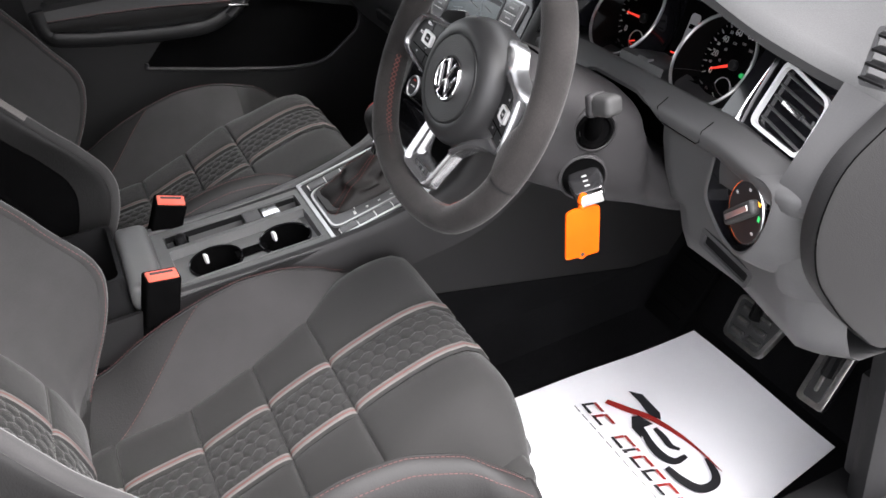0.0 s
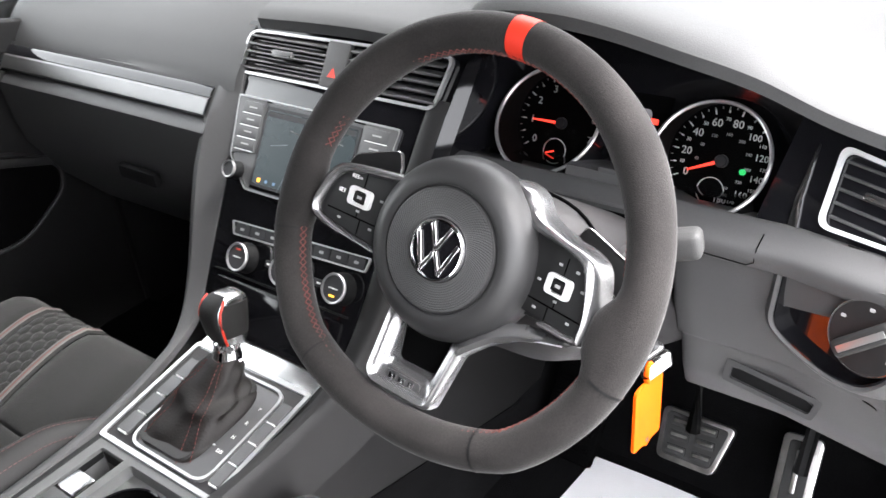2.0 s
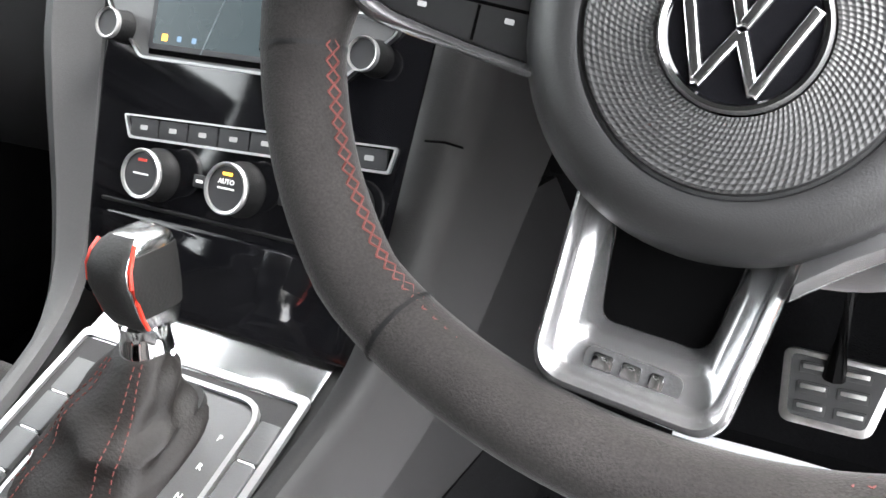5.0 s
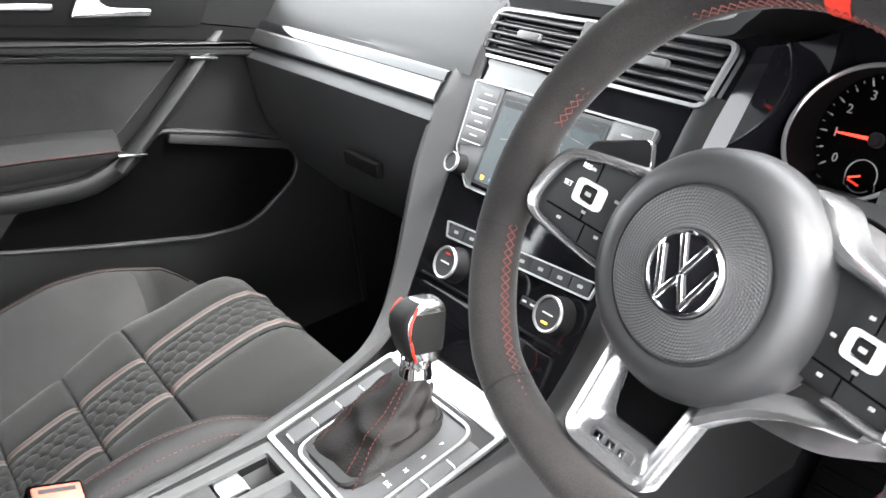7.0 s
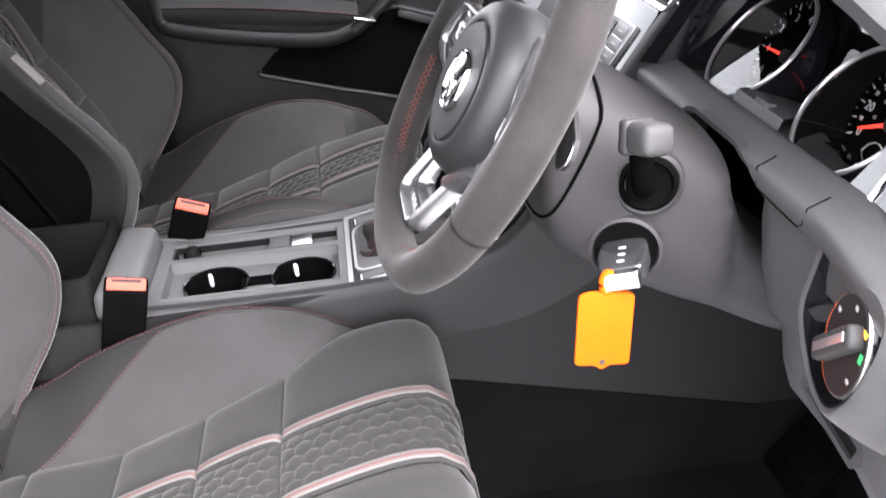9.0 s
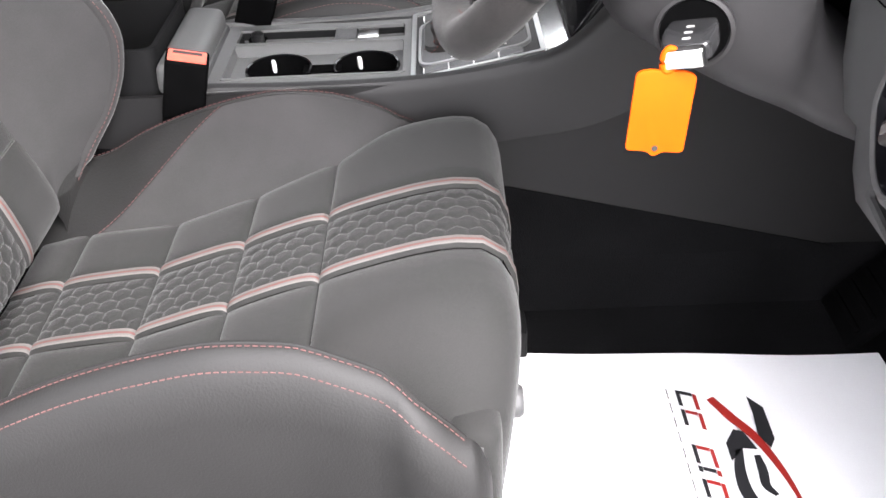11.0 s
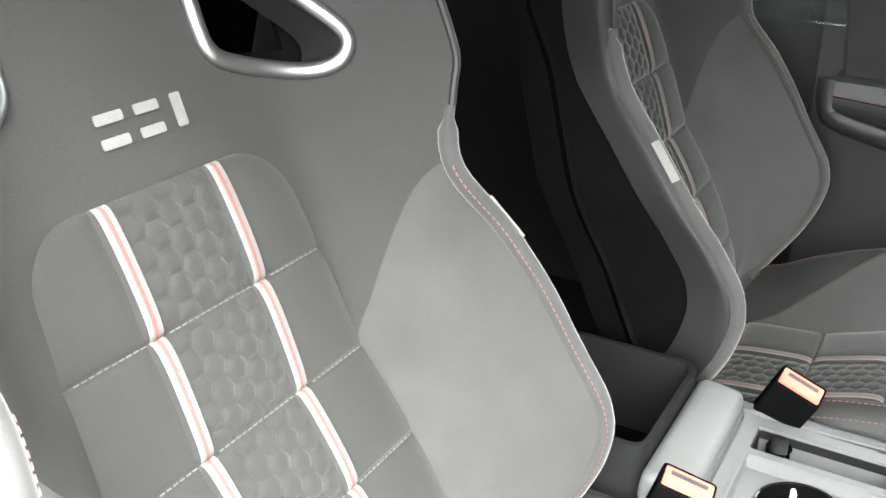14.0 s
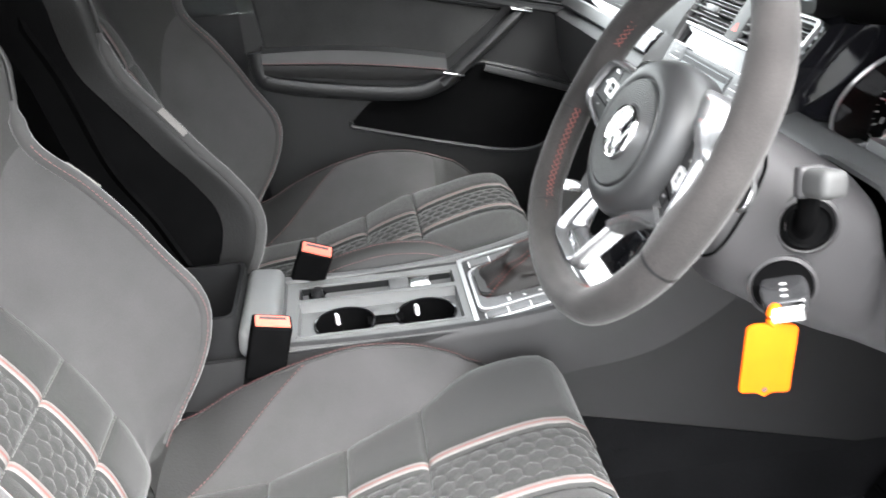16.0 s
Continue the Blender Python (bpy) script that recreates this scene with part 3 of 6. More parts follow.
def seat(at, label, inboard, upright=0.0):
    """A sports seat; inboard is the side (-1, 1) that carries the buckle and the label tag."""
    o = Vector(at)
    e = thing("sports_seat", o + Vector((0, -0.3, 0.27)), label, "car seat", "front seats")

    def P(name, bm, mat, lab="", smooth=True, parent=None):
        if reclining and upright:
            bmesh.ops.rotate(bm, verts=bm.verts, cent=(0, -0.51, 0.52), matrix=Matrix.Rotation(radians(-upright), 3, "X"))
        bmesh.ops.translate(bm, verts=bm.verts, vec=o)
        return part(name, bm, mat, parent or e, lab, smooth)

    reclining = False
    OUTER[0] = -inboard

    # cushion fields, seams and ribbons
    seams = [PC.where(1, y) for y in (-0.575, -0.512, -0.40, -0.30, -0.205)] + [PC.d[-1] - 0.05]
    half = lambda s: lerp_table(PANEL_C, PC.at(s)[0].y)
    for a, b in zip(seams, seams[1:]):
        P("honeycomb_panel", quilt(PC, a, b, -0.044, 0.044, -0.001, 0.009, 0.0205, 66, int((b - a) / 0.0016)), FABRIC)
        P("side_panel", quilt(PC, a, b, lambda s: -half(s), -0.060, -0.001, 0.010, 0, 14, 30), FABRIC)
        P("side_panel", quilt(PC, a, b, 0.060, half, -0.001, 0.010, 0, 14, 30), FABRIC)
        for x in (-0.052, 0.052):
            P("ribbon", ribbon(PC, a, b, x, 0.0, 0.010), [WHITE, GREYTHREAD, PINK, FABRIC], "white, grey and dull red woven ribbon")
    # cushion bolsters: suede inner face, leather outer face
    for sd in (-1, 1):
        def face(t, y):
            """A point of the inner bolster face: t 0 at the seam, 1 at the ridge."""
            c = PC.at(PC.where(1, max(y, -0.58)))[0]
            pw, zr = lerp_table(PANEL_C, y) - 0.004, lerp_table(CUSH_RIDGE_OUT if sd != inboard else CUSH_RIDGE, y)
            rx = max(pw + 0.012, 0.222 + 0.02 * max(0, (y + 0.2) / 0.15))
            za, zb = c.z - 0.002 + droop(sd * pw, y), max(zr, c.z + droop(sd * rx, y) - 0.004)
            return Vector((sd * (pw + (rx - pw) * t), y, za + (zb - za) * (1.25 * t - 0.25 * t ** 3) ** 1.05))

        seam_y = lambda t: -0.508 + 0.175 * t
        P("cushion_bolster", quads([[face(q / 14, seam_y(q / 14) + (-0.055 - seam_y(q / 14)) * i / 40) for q in range(15)] for i in range(41)]), SUEDE, "grey suede inner face of the cushion bolster")
        P("bolster_heel", quads([[face(q / 14, -0.63 + (seam_y(q / 14) + 0.63) * i / 14) for q in range(15)] for i in range(15)]), LEATHER, "dark leather heel of the cushion bolster")
        ys = [-0.63 + 0.560 * i / 44 for i in range(45)]
        ridge = [face(1.0, y) for y in ys]
        outer = []
        for y, b in zip(ys, ridge):
            out = [Vector((b.x - sd * 0.030, y, b.z - 0.070)), Vector((b.x - sd * 0.012, y, b.z - 0.022)), Vector((b.x - sd * 0.004, y, b.z - 0.005))]
            for q in range(15):
                t = q / 14
                ang = t * math.pi * 0.5
                out.append(Vector((b.x + sd * 0.030 * math.sin(ang), y, b.z - 0.006 * t - 0.05 * (1 - math.cos(ang)))))
            for z in (b.z - 0.10, 0.44, 0.38):
                out.append(Vector((b.x + sd * 0.030, y, min(z, b.z - 0.06))))
            outer.append(out)
        last_ = outer[-1]
        mid = Vector((ridge[-1].x - sd * 0.004, ys[-1], 0.475))
        for k_ in range(1, 9):
            ph = k_ / 8 * math.pi / 2
            outer.append([mid + (p - mid) * (1 - (1 - math.cos(ph)) * 0.9) + Vector((0, 0.022 * math.sin(ph), 0)) for p in last_])
        P("outer_stitching", dashes([row[9] + Vector((sd * 0.0004, 0, 0.0006)) for row in outer[4:46]], 0.004, 0.0022, 0.0006), EDGE_THREAD, "faint red stitching")
        P("bolster_side", quads(outer), LEATHER, "dark grey leather outer face with red stitching")
        P("heel_stitching", dashes([face(q / 14, seam_y(q / 14) - 0.003) + Vector((0, 0, 0.0008)) for q in range(15)], 0.004, 0.0022, 0.0006), EDGE_THREAD, "red stitching")
        P("bolster_stitching", dashes([r + Vector((sd * 0.004, 0, 0.0005)) for r in ridge], 0.004, 0.0022, 0.0006), EDGE_THREAD, "red stitching")
        P("bolster_piping", tube([r + Vector((-sd * 0.001, 0, -0.0008)) for r in ridge], 0.0020, 6), LEATHER)
    # seat base and front skirt
    P("seat_base", box((0, -0.32, 0.38), (0.47, 0.50, 0.16), 0.02, segs=3), DARK, "black plastic seat base")
    P("front_skirt", box((0, -0.062, 0.46), (0.46, 0.05, 0.14), 0.02, segs=3), FABRIC)
    P("seat_rail", box((-0.17, -0.28, 0.285), (0.05, 0.6, 0.05), 0.006), DARK)
    P("seat_rail", box((0.17, -0.28, 0.285), (0.05, 0.6, 0.05), 0.006), DARK)
    P("adjuster_knob", lathe([(0.016, 0.0), (0.016, 0.012), (0.013, 0.016), (0.0001, 0.016)], axes((0.15, -0.03, 0.49), (-1, 0, 0), (0, 0, 1)), 24), PLASTIC, "round grey adjuster knob")
    # backrest skin with the belt openings
    reclining = True
    zs = [0.535 + (1.31 - 0.535) * i / 155 for i in range(156)]
    cols = [-1 + 2 * j / 90 for j in range(91)]
    bm = bmesh.new()
    V = []
    for z in zs:
        w = lerp_table(RIDGE_W, z)
        V.append([(c * w, z, bm.verts.new(back_point(c * w, z))) for c in cols])
    for i in range(len(zs) - 1):
        for j in range(len(cols) - 1):
            q = (V[i][j], V[i + 1][j], V[i + 1][j + 1], V[i][j + 1])
            mx, mz = sum(v[0] for v in q) / 4, sum(v[1] for v in q) / 4
            if not inside(HOLE, abs(mx), mz):
                bm.faces.new([v[2] for v in q])
    P("backrest_skin", bm, FABRIC, "dark grey fabric shoulder and head section with two belt openings")
    for sd in (-1, 1):
        ring = smooth_path([(sd * x, z, 0) for x, z in HOLE + HOLE[:1]], 6)[:-1]
        P("opening_frame", tube([back_point(p.x, p.y, 0.002) for p in ring], 0.0072, 12, True, up=(0, 1, 0)), DULL, "satin metal frame round the belt opening")
        P("opening_liner", quads([[back_point(p.x, p.y, -d) for p in ring] for d in (0.0, 0.02, 0.05)], close_v=True), DARK)
    # backrest fields and ribbons
    bs = [PB.where(2, z) for z in (0.522, 0.624, 0.709, 0.788, 0.876, 0.966)]
    bh = lambda s: lerp_table(PANEL_B, PB.at(s)[0].z)
    top = bs[-1]

    def corner(s, w):
        """Rounds the upper corners of the sewn field."""
        d = top - s
        return w - 0.045 * (1 - math.sqrt(max(0.0, 1 - (max(0.0, 0.045 - d) / 0.045) ** 2)))
    for a, b in zip(bs, bs[1:]):
        P("honeycomb_panel", quilt(PB, a, b, -0.044, 0.044, 0.002, 0.008, 0.0205, 66, int((b - a) / 0.0016)), FABRIC)
        P("side_panel", quilt(PB, a, b, lambda s: -corner(s, bh(s)), -0.060, 0.002, 0.008, 0, 14, 30), FABRIC)
        P("side_panel", quilt(PB, a, b, 0.060, lambda s: corner(s, bh(s)), 0.002, 0.008, 0, 14, 30), FABRIC)
        for x in (-0.052, 0.052):
            P("ribbon", ribbon(PB, a, b, x, 0.003, 0.008), [WHITE, GREYTHREAD, PINK, FABRIC], "white, grey and dull red woven ribbon")
        c, n = PB.at(b)
        if b != top:
            w = bh(b)
            for xa, xb in ((-w + 0.004, -0.062), (-0.042, 0.042), (0.062, w - 0.004)):
                P("seam_stitching", dashes([Vector((x, c.y, c.z)) + n * 0.0052 for x in (xa, xb)], 0.004, 0.002, 0.0006), GREYTHREAD)
    # side bolsters of the backrest
    for sd in (-1, 1):
        G = []
        for i in range(41):
            row = []
            for j in range(17):
                t = j / 16
                z0, z1 = 0.536 + 0.03 * t, 0.792 + (0.945 - 0.792) * t
                z = z0 + (z1 - z0) * i / 40
                w, p = lerp_table(RIDGE_W, z), lerp_table(PANEL_B, z)
                edge = min(i / 40, 1 - i / 40, t * 0.5 + 0.001) * 8
                row.append(back_point(sd * (p + (w - p) * t), z, 0.002 + 0.004 * min(1, edge)))
            G.append(row)
        curtain = []
        for t in [j / 16 for j in range(17)]:
            z = 0.538 + 0.03 * t
            p0 = back_point(sd * (lerp_table(PANEL_B, z) + (lerp_table(RIDGE_W, z) - lerp_table(PANEL_B, z)) * t), z, 0.001)
            curtain.append([p0, p0 + Vector((0, -0.004, -0.014)), p0 + Vector((0, 0.002, -0.035)), p0 + Vector((0, 0.0, -0.09))])
        rim_ = curtain[-1]
        for k_ in (1, 2, 3):
            curtain.append([q_ + Vector((sd * 0.004 * k_, -0.022 * k_, 0)) for q_ in rim_])
        P("lower_gusset", quads(curtain), LEATHER, "dark leather gusset under the backrest bolster")
        P("back_bolster", quads(G), SUEDE, "grey suede inner face of the backrest bolster")
        rz = [0.545 + (1.30 - 0.545) * i / 70 for i in range(71)]
        R = [back_point(sd * lerp_table(RIDGE_W, z), z) for z in rz]
        P("edge_piping", tube([r + Vector((sd * 0.002, -0.001, 0)) for r in R[:42]], [0.0045] * 2 + [0.0088] * 38 + [0.0045] * 2, 12, up=(1, 0, 0)), SUEDE, "light suede edge roll")
        P("shoulder_piping", tube([r + Vector((0, 0.002, 0)) for r in R[41:]], 0.0035, 8, up=(1, 0, 0)), LEATHER)
        P("edge_stitching", dashes([r + Vector((-sd * 0.006, 0.004, 0)) for r in R[:38]], 0.004, 0.0022, 0.0006), EDGE_THREAD, "faint red stitching")
        side = []
        for z, r in zip(rz, R):
            c = PB.at(PB.where(2, z))[0]
            depth = -min(0.056, r.y - c.y + 0.045)
            row = []
            for q in range(13):
                t = q / 12
                row.append(Vector((r.x + sd * (0.010 * math.sin(min(t * 5, 1) * math.pi / 2) - 0.010 * max(0, t - 0.3)), r.y + depth * t, z)))
            side.append(row)
        # a black strip draws the shade between the leather side and the shell
        P("side_gap_shade", quads([[row[-1] + Vector((-sd * 0.004, 0.004, 0)), Vector((row[-1].x - sd * 0.012, PB.at(PB.where(2, z))[0].y - 0.05, z))] for z, row in zip(rz, side)]), BLACK)
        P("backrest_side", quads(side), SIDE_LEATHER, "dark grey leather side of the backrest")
    # hard back shell
    sh = []
    for z in [0.60 + (1.30 - 0.60) * i / 30 for i in range(31)]:
        c = PB.at(PB.where(2, z))[0]
        w = lerp_table(RIDGE_W, z) + (0.004 if z < 1 else -0.006)
        sh.append([Vector((w * k, c.y - 0.075 + 0.075 * abs(k) ** 4, z)) for k in (-1, -0.97, -0.9, -0.75, -0.5, -0.25, 0, 0.25, 0.5, 0.75, 0.9, 0.97, 1)])
    b = quads(sh)
    bmesh.ops.delete(b, geom=[f for f in b.faces if inside(HOLE, abs(f.calc_center_median().x), f.calc_center_median().z)], context="FACES")
    P("back_shell", thicken(b, 0.006), BLACK, "black plastic back shell")
    # woven side tag on the inboard edge
    z0 = 0.872 - (0.03 if upright else 0)
    t0, t1 = (back_point(inboard * lerp_table(RIDGE_W, z), z) for z in (z0, z0 + 0.036))
    face_ = Vector((inboard * 0.75, 0.6, 0.3))
    m = axes((t0 + t1) / 2 + Vector((inboard * 0.0095, 0.0045, 0.001)), t1 - t0, face_.cross(t1 - t0))
    P("side_tag", plate(rect((t1 - t0).length, 0.0095, 0.001), 0.002, m), WHITE, "small white woven tag")
    # embroidered model mark as plain rounded bars
    c, n = PB.at(PB.where(2, 1.008))
    m = axes(Vector((-0.014, c.y, c.z)) + n * 0.0012, (-1, 0, 0), PB.at(PB.where(2, 1.02))[0] - c)
    marks = [rect(0.024, 0.0075, 0.002, -0.030, 0.0085), rect(0.024, 0.0075, 0.002, -0.030, -0.0085), rect(0.022, 0.0075, 0.002, 0.003, 0.0085), rect(0.022, 0.0075, 0.002, 0.003, -0.0085), rect(0.0095, 0.0250, 0.002, 0.031, 0.0)]
    for shape_ in marks:
        P("embroidered_shape", plate(shape_, 0.001, m), EMBROIDERY, "light grey embroidered bar")
    return e


seat((0.365, 0, 0), "driver's dark grey sports seat with suede bolsters and striped honeycomb centre", -1)
SHALLOW[0] = 0.26
seat((-0.365, 0.052, 0.016), "passenger's dark grey sports seat with suede bolsters beside the console", 1, 1.2)
# ---- dashboard ----
dash = thing("dashboard", (0.0, 0.35, 0.62), "grey soft-grained dashboard with a hooded instrument bay", "dashboard")
LIP = [(-0.73, 0.26, 0.965), (-0.60, 0.265, 0.975), (-0.45, 0.27, 0.985), (-0.25, 0.28, 0.995), (-0.165, 0.285, 1.0), (-0.15, 0.29, 1.003), (0.0, 0.29, 1.008), (0.15, 0.278, 1.012), (0.2, 0.258, 1.035), (0.25, 0.225, 1.066), (0.30, 0.206, 1.081), (0.357, 0.2, 1.085), (0.41, 0.203, 1.078), (0.47, 0.21, 1.063), (0.53, 0.225, 1.043), (0.59, 0.245, 1.012), (0.65, 0.268, 0.987), (0.70, 0.28, 0.975), (0.735, 0.288, 0.965)]
rows = []
for x, ly, lz in LIP[5:]:
    zt = 1.03 + 0.055 * math.exp(-((x - 0.38) / 0.22) ** 2)
    if x < 0.19:
        tail = [(ly + 0.002, lz - 0.014), (ly + 0.02, lz - 0.022), (ly + 0.05, lz - 0.025)]
    else:
        tail = [(ly + 0.004, lz - 0.014), (ly + 0.06, lz - 0.03), (ly + 0.16, lz - 0.06)]
    prof = [(0.90, 0.99), (0.78, 1.03), (0.62, zt), (0.45, zt + 0.008), (ly + 0.10, max(zt, lz + 0.006)), (ly + 0.05, lz + 0.018), (ly + 0.02, lz + 0.012), (ly + 0.006, lz + 0.006), (ly, lz)] + tail
    rows.append([(x, y, z) for y, z in prof])
dense = []
for j in range(len(rows[0])):
    dense.append(smooth_path([r[j] for r in rows], 5))
part("dash_pad", quads(dense[:10]), DASH_TOP, dash, "pale-lit grey soft dashboard top")
part("hood_lining", quads(dense[9:]), DARK, dash, "black lining under the hood edge")
# the passenger's side rolls down smoothly to the trim strip
roll = smooth_path([(0, 0.90, 0.99), (0, 0.78, 1.028), (0, 0.62, 1.034), (0, 0.48, 1.034), (0, 0.40, 1.028), (0, 0.345, 1.016), (0, 0.305, 0.998), (0, 0.275, 0.975), (0, 0.255, 0.953), (0, 0.242, 0.936), (0, 0.233, 0.9205)], 3)
pad = []
for i in range(25):
    x = -0.735 + 0.577 * i / 24
    k = 0.008 * ((x + 0.16) / 0.54) ** 2
    low = 0.010 * min(1.0, max(0.0, (-0.2 - x) / 0.4))
    pad.append([(x, p.y - (k if p.y < 0.5 else 0), p.z - low * min(1.0, max(0.0, (1.03 - p.z) / 0.04)) * (1 if p.z > 0.93 else 0.0)) for p in roll])
part("passenger_pad", quads(pad), DASH_TOP, dash, "smooth grey dashboard pad above the trim strip")

# passenger side: bright trim strip, glove box and lower panel
for nm, prof_, mt, lb in (("trim_upper", ((0.232, 0.921), (0.2275, 0.920), (0.2195, 0.9115), (0.2195, 0.9095)), PIANO, "gloss black trim line"), ("trim_strip", ((0.224, 0.911), (0.2155, 0.9095), (0.207, 0.899), (0.203, 0.893), (0.204, 0.889), (0.215, 0.886)), BRUSHED, "brushed silver trim strip")):
    part(nm, quads([[(x, y - 0.008 * ((x + 0.16) / 0.54) ** 2, z) for y, z in prof_] for x in [-0.70 + 0.505 * i / 12 for i in range(13)]]), mt, dash, lb)
lo = []
for x in [-0.70 + 0.512 * i / 12 for i in range(13)]:
    b = 0.008 * ((x + 0.16) / 0.54) ** 2
    lo.append([(x, y - b, z) for y, z in ((0.235, 0.915), (0.215, 0.886), (0.198, 0.880), (0.19, 0.872), (0.196, 0.80), (0.205, 0.76), (0.25, 0.68), (0.32, 0.60), (0.50, 0.58))])
part("glove_box", quads(lo), GLOVE, dash, "black glove box lid")
part("glove_latch", box((-0.36, 0.185, 0.775), (0.09, 0.012, 0.022), 0.004), DARK, dash)

# driver side: grey rail under the instruments with a raised pad, dark recess, lower panel
ra = []
for x in [0.150, 0.153, 0.160] + [0.170 + 0.570 * i / 38 for i in range(39)]:
    k = -0.20 * max(0.0, x - 0.57) if x < 0.70 else -0.026 + (x - 0.70) * 0.6
    up = max(0.0, min(1.0, (x - 0.268) / 0.07, (0.480 - x) / 0.06))
    lift = 0.866 + 0.025 * up * up * (3 - 2 * up)
    sink = -0.012 * max(0.0, 1 - (x - 0.150) / 0.012) ** 2
    ra.append([(x, y + k, max(z, lift - 0.001) + sink) for y, z in ((0.30, 0.878), (0.268, 0.884), (0.260, 0.8955), (0.256, 0.8978), (0.250, 0.8970), (0.230, 0.8895), (0.2225, 0.8865), (0.2195, 0.881), (0.2195, lift + 0.004), (0.222, lift), (0.262, lift))])
part("instrument_rail", quads(ra), DASH_LOW, dash, "grey rail below the instruments")
part("rail_joint", tube([(0.462, 0.238, 0.893), (0.464, 0.2215, 0.8865), (0.470, 0.2190, 0.8715), (0.505, 0.2190, 0.8700), (0.538, 0.2190, 0.8690), (0.5445, 0.2192, 0.873), (0.5455, 0.2215, 0.8865), (0.5455, 0.238, 0.893)], 0.0006, 5), BLACK, dash)
part("rail_sill", quads([[(x, y, z) for y, z in ((0.325, 0.886), (0.300, 0.896), (0.272, 0.905), (0.265, 0.9045), (0.2605, 0.894))] for x in (0.326, 0.35, 0.38, 0.416)]), PLASTIC, dash, "grey sill under the dials")
part("sill_button", box((0.374, 0.269, 0.9055), (0.022, 0.010, 0.005), 0.0015, Matrix.Rotation(radians(-16), 3, "X")), DASH_LOW, dash)
cheek = []
for x, yt, zt in ((0.684, 0.276, 0.979), (0.70, 0.280, 0.975), (0.718, 0.284, 0.970), (0.738, 0.289, 0.965)):
    cheek.append([(x, yt, zt), (x, yt - 0.016, zt - 0.020), (x, yt - 0.034, zt - 0.044), (x, 0.222, 0.912), (x, 0.208, 0.893), (x, 0.203, 0.876)])
part("vent_cheek", quads(cheek), DASH_LOW, dash, "grey cheek beside the side vent")
# the shade above the column is drawn as a black sheet
part("recess", quads([[(x, 0.2625, 0.8925), (x, 0.30, 0.84), (x, 0.30, 0.76), (x, 0.33, 0.68)] for x in (0.16, 0.3, 0.42, 0.52)]), BLACK, dash, "black sheet for the shade in the gap above the steering column")
lw = []
for x in [0.4535, 0.455, 0.457, 0.460, 0.464, 0.468, 0.485] + [0.50 + 0.24 * i / 16 for i in range(17)]:
    k = -0.20 * max(0.0, x - 0.57) if x < 0.70 else -0.026 + (x - 0.70) * 0.9
    k += 0.05 * max(0.0, 1 - (x - 0.4535) / 0.014) ** 2
    lw.append([(x, y + k, z) for y, z in ((0.262, 0.868), (0.236, 0.869), (0.229, 0.863), (0.228, 0.845), (0.232, 0.80), (0.243, 0.755), (0.254, 0.748), (0.256, 0.742), (0.262, 0.70), (0.272, 0.668), (0.288, 0.655), (0.40, 0.64))])
part("lower_panel", quads(lw), DASH_LOW, dash, "grey lower dashboard panel")
m = axes((0.563, 0.2585, 0.708), (1, -0.06, -0.12), (0, 0.15, 1))
part("storage_handle", plate(rounded([(-0.05, -0.012), (0.045, -0.012), (0.05, 0.014), (-0.05, 0.014)], 0.004), 0.006, m, 0.002, hole=rounded([(-0.043, -0.007), (0.04, -0.007), (0.043, 0.008), (-0.043, 0.008)], 0.003)), PLASTIC, dash)
part("panel_joint", tube(smooth_path([(0.650, 0.2375, 0.746), (0.664, 0.2385, 0.738), (0.671, 0.241, 0.722), (0.675, 0.247, 0.690), (0.677, 0.254, 0.670)], 4), 0.0007, 5), BLACK, dash)
part("storage_recess", plate(rect(0.088, 0.016, 0.003), 0.002, m), DARK, dash)
end = rounded([(0.32, 0.66), (0.75, 0.62), (0.80, 1.02), (0.42, 1.04), (0.285, 0.97), (0.218, 0.93), (0.196, 0.87), (0.205, 0.81), (0.25, 0.74)], 0.03)
# the cap's weaker light is put into its darkened plastic
part("end_panel", plate(end, 0.02, axes((0.727, 0, 0), (0, 1, 0), (0, 0, 1)), 0.006), SIDE_SHADED, dash, "grey plastic end cap of the dashboard")
part("cap_joint", tube([(0.7475, y, z) for y, z in end[14:] if y < 0.44], 0.0009, 6), BLACK, dash, "dark joint line round the end cap")
part("end_cheek", plate([(0.34, 0.645), (0.75, 0.62), (0.75, 0.5), (0.62, 0.45), (0.36, 0.60)], 0.012, axes((0.722, 0, 0), (0, 1, 0), (0, 0, 1)), 0.004), DARK, dash)
for q in range(4):
    part("demister_slat", box((0.722, 0.272 + 0.006 * q, 0.995 + 0.012 * q), (0.030, 0.012, 0.003), 0.001), DARK, dash)
part("demister_frame", plate(rect(0.036, 0.056, 0.006), 0.003, axes((0.722, 0.284, 1.012), (1, 0.25, 0), (0, 0.45, 0.9)), 0.001, hole=rect(0.028, 0.048, 0.004)), PLASTIC, dash)

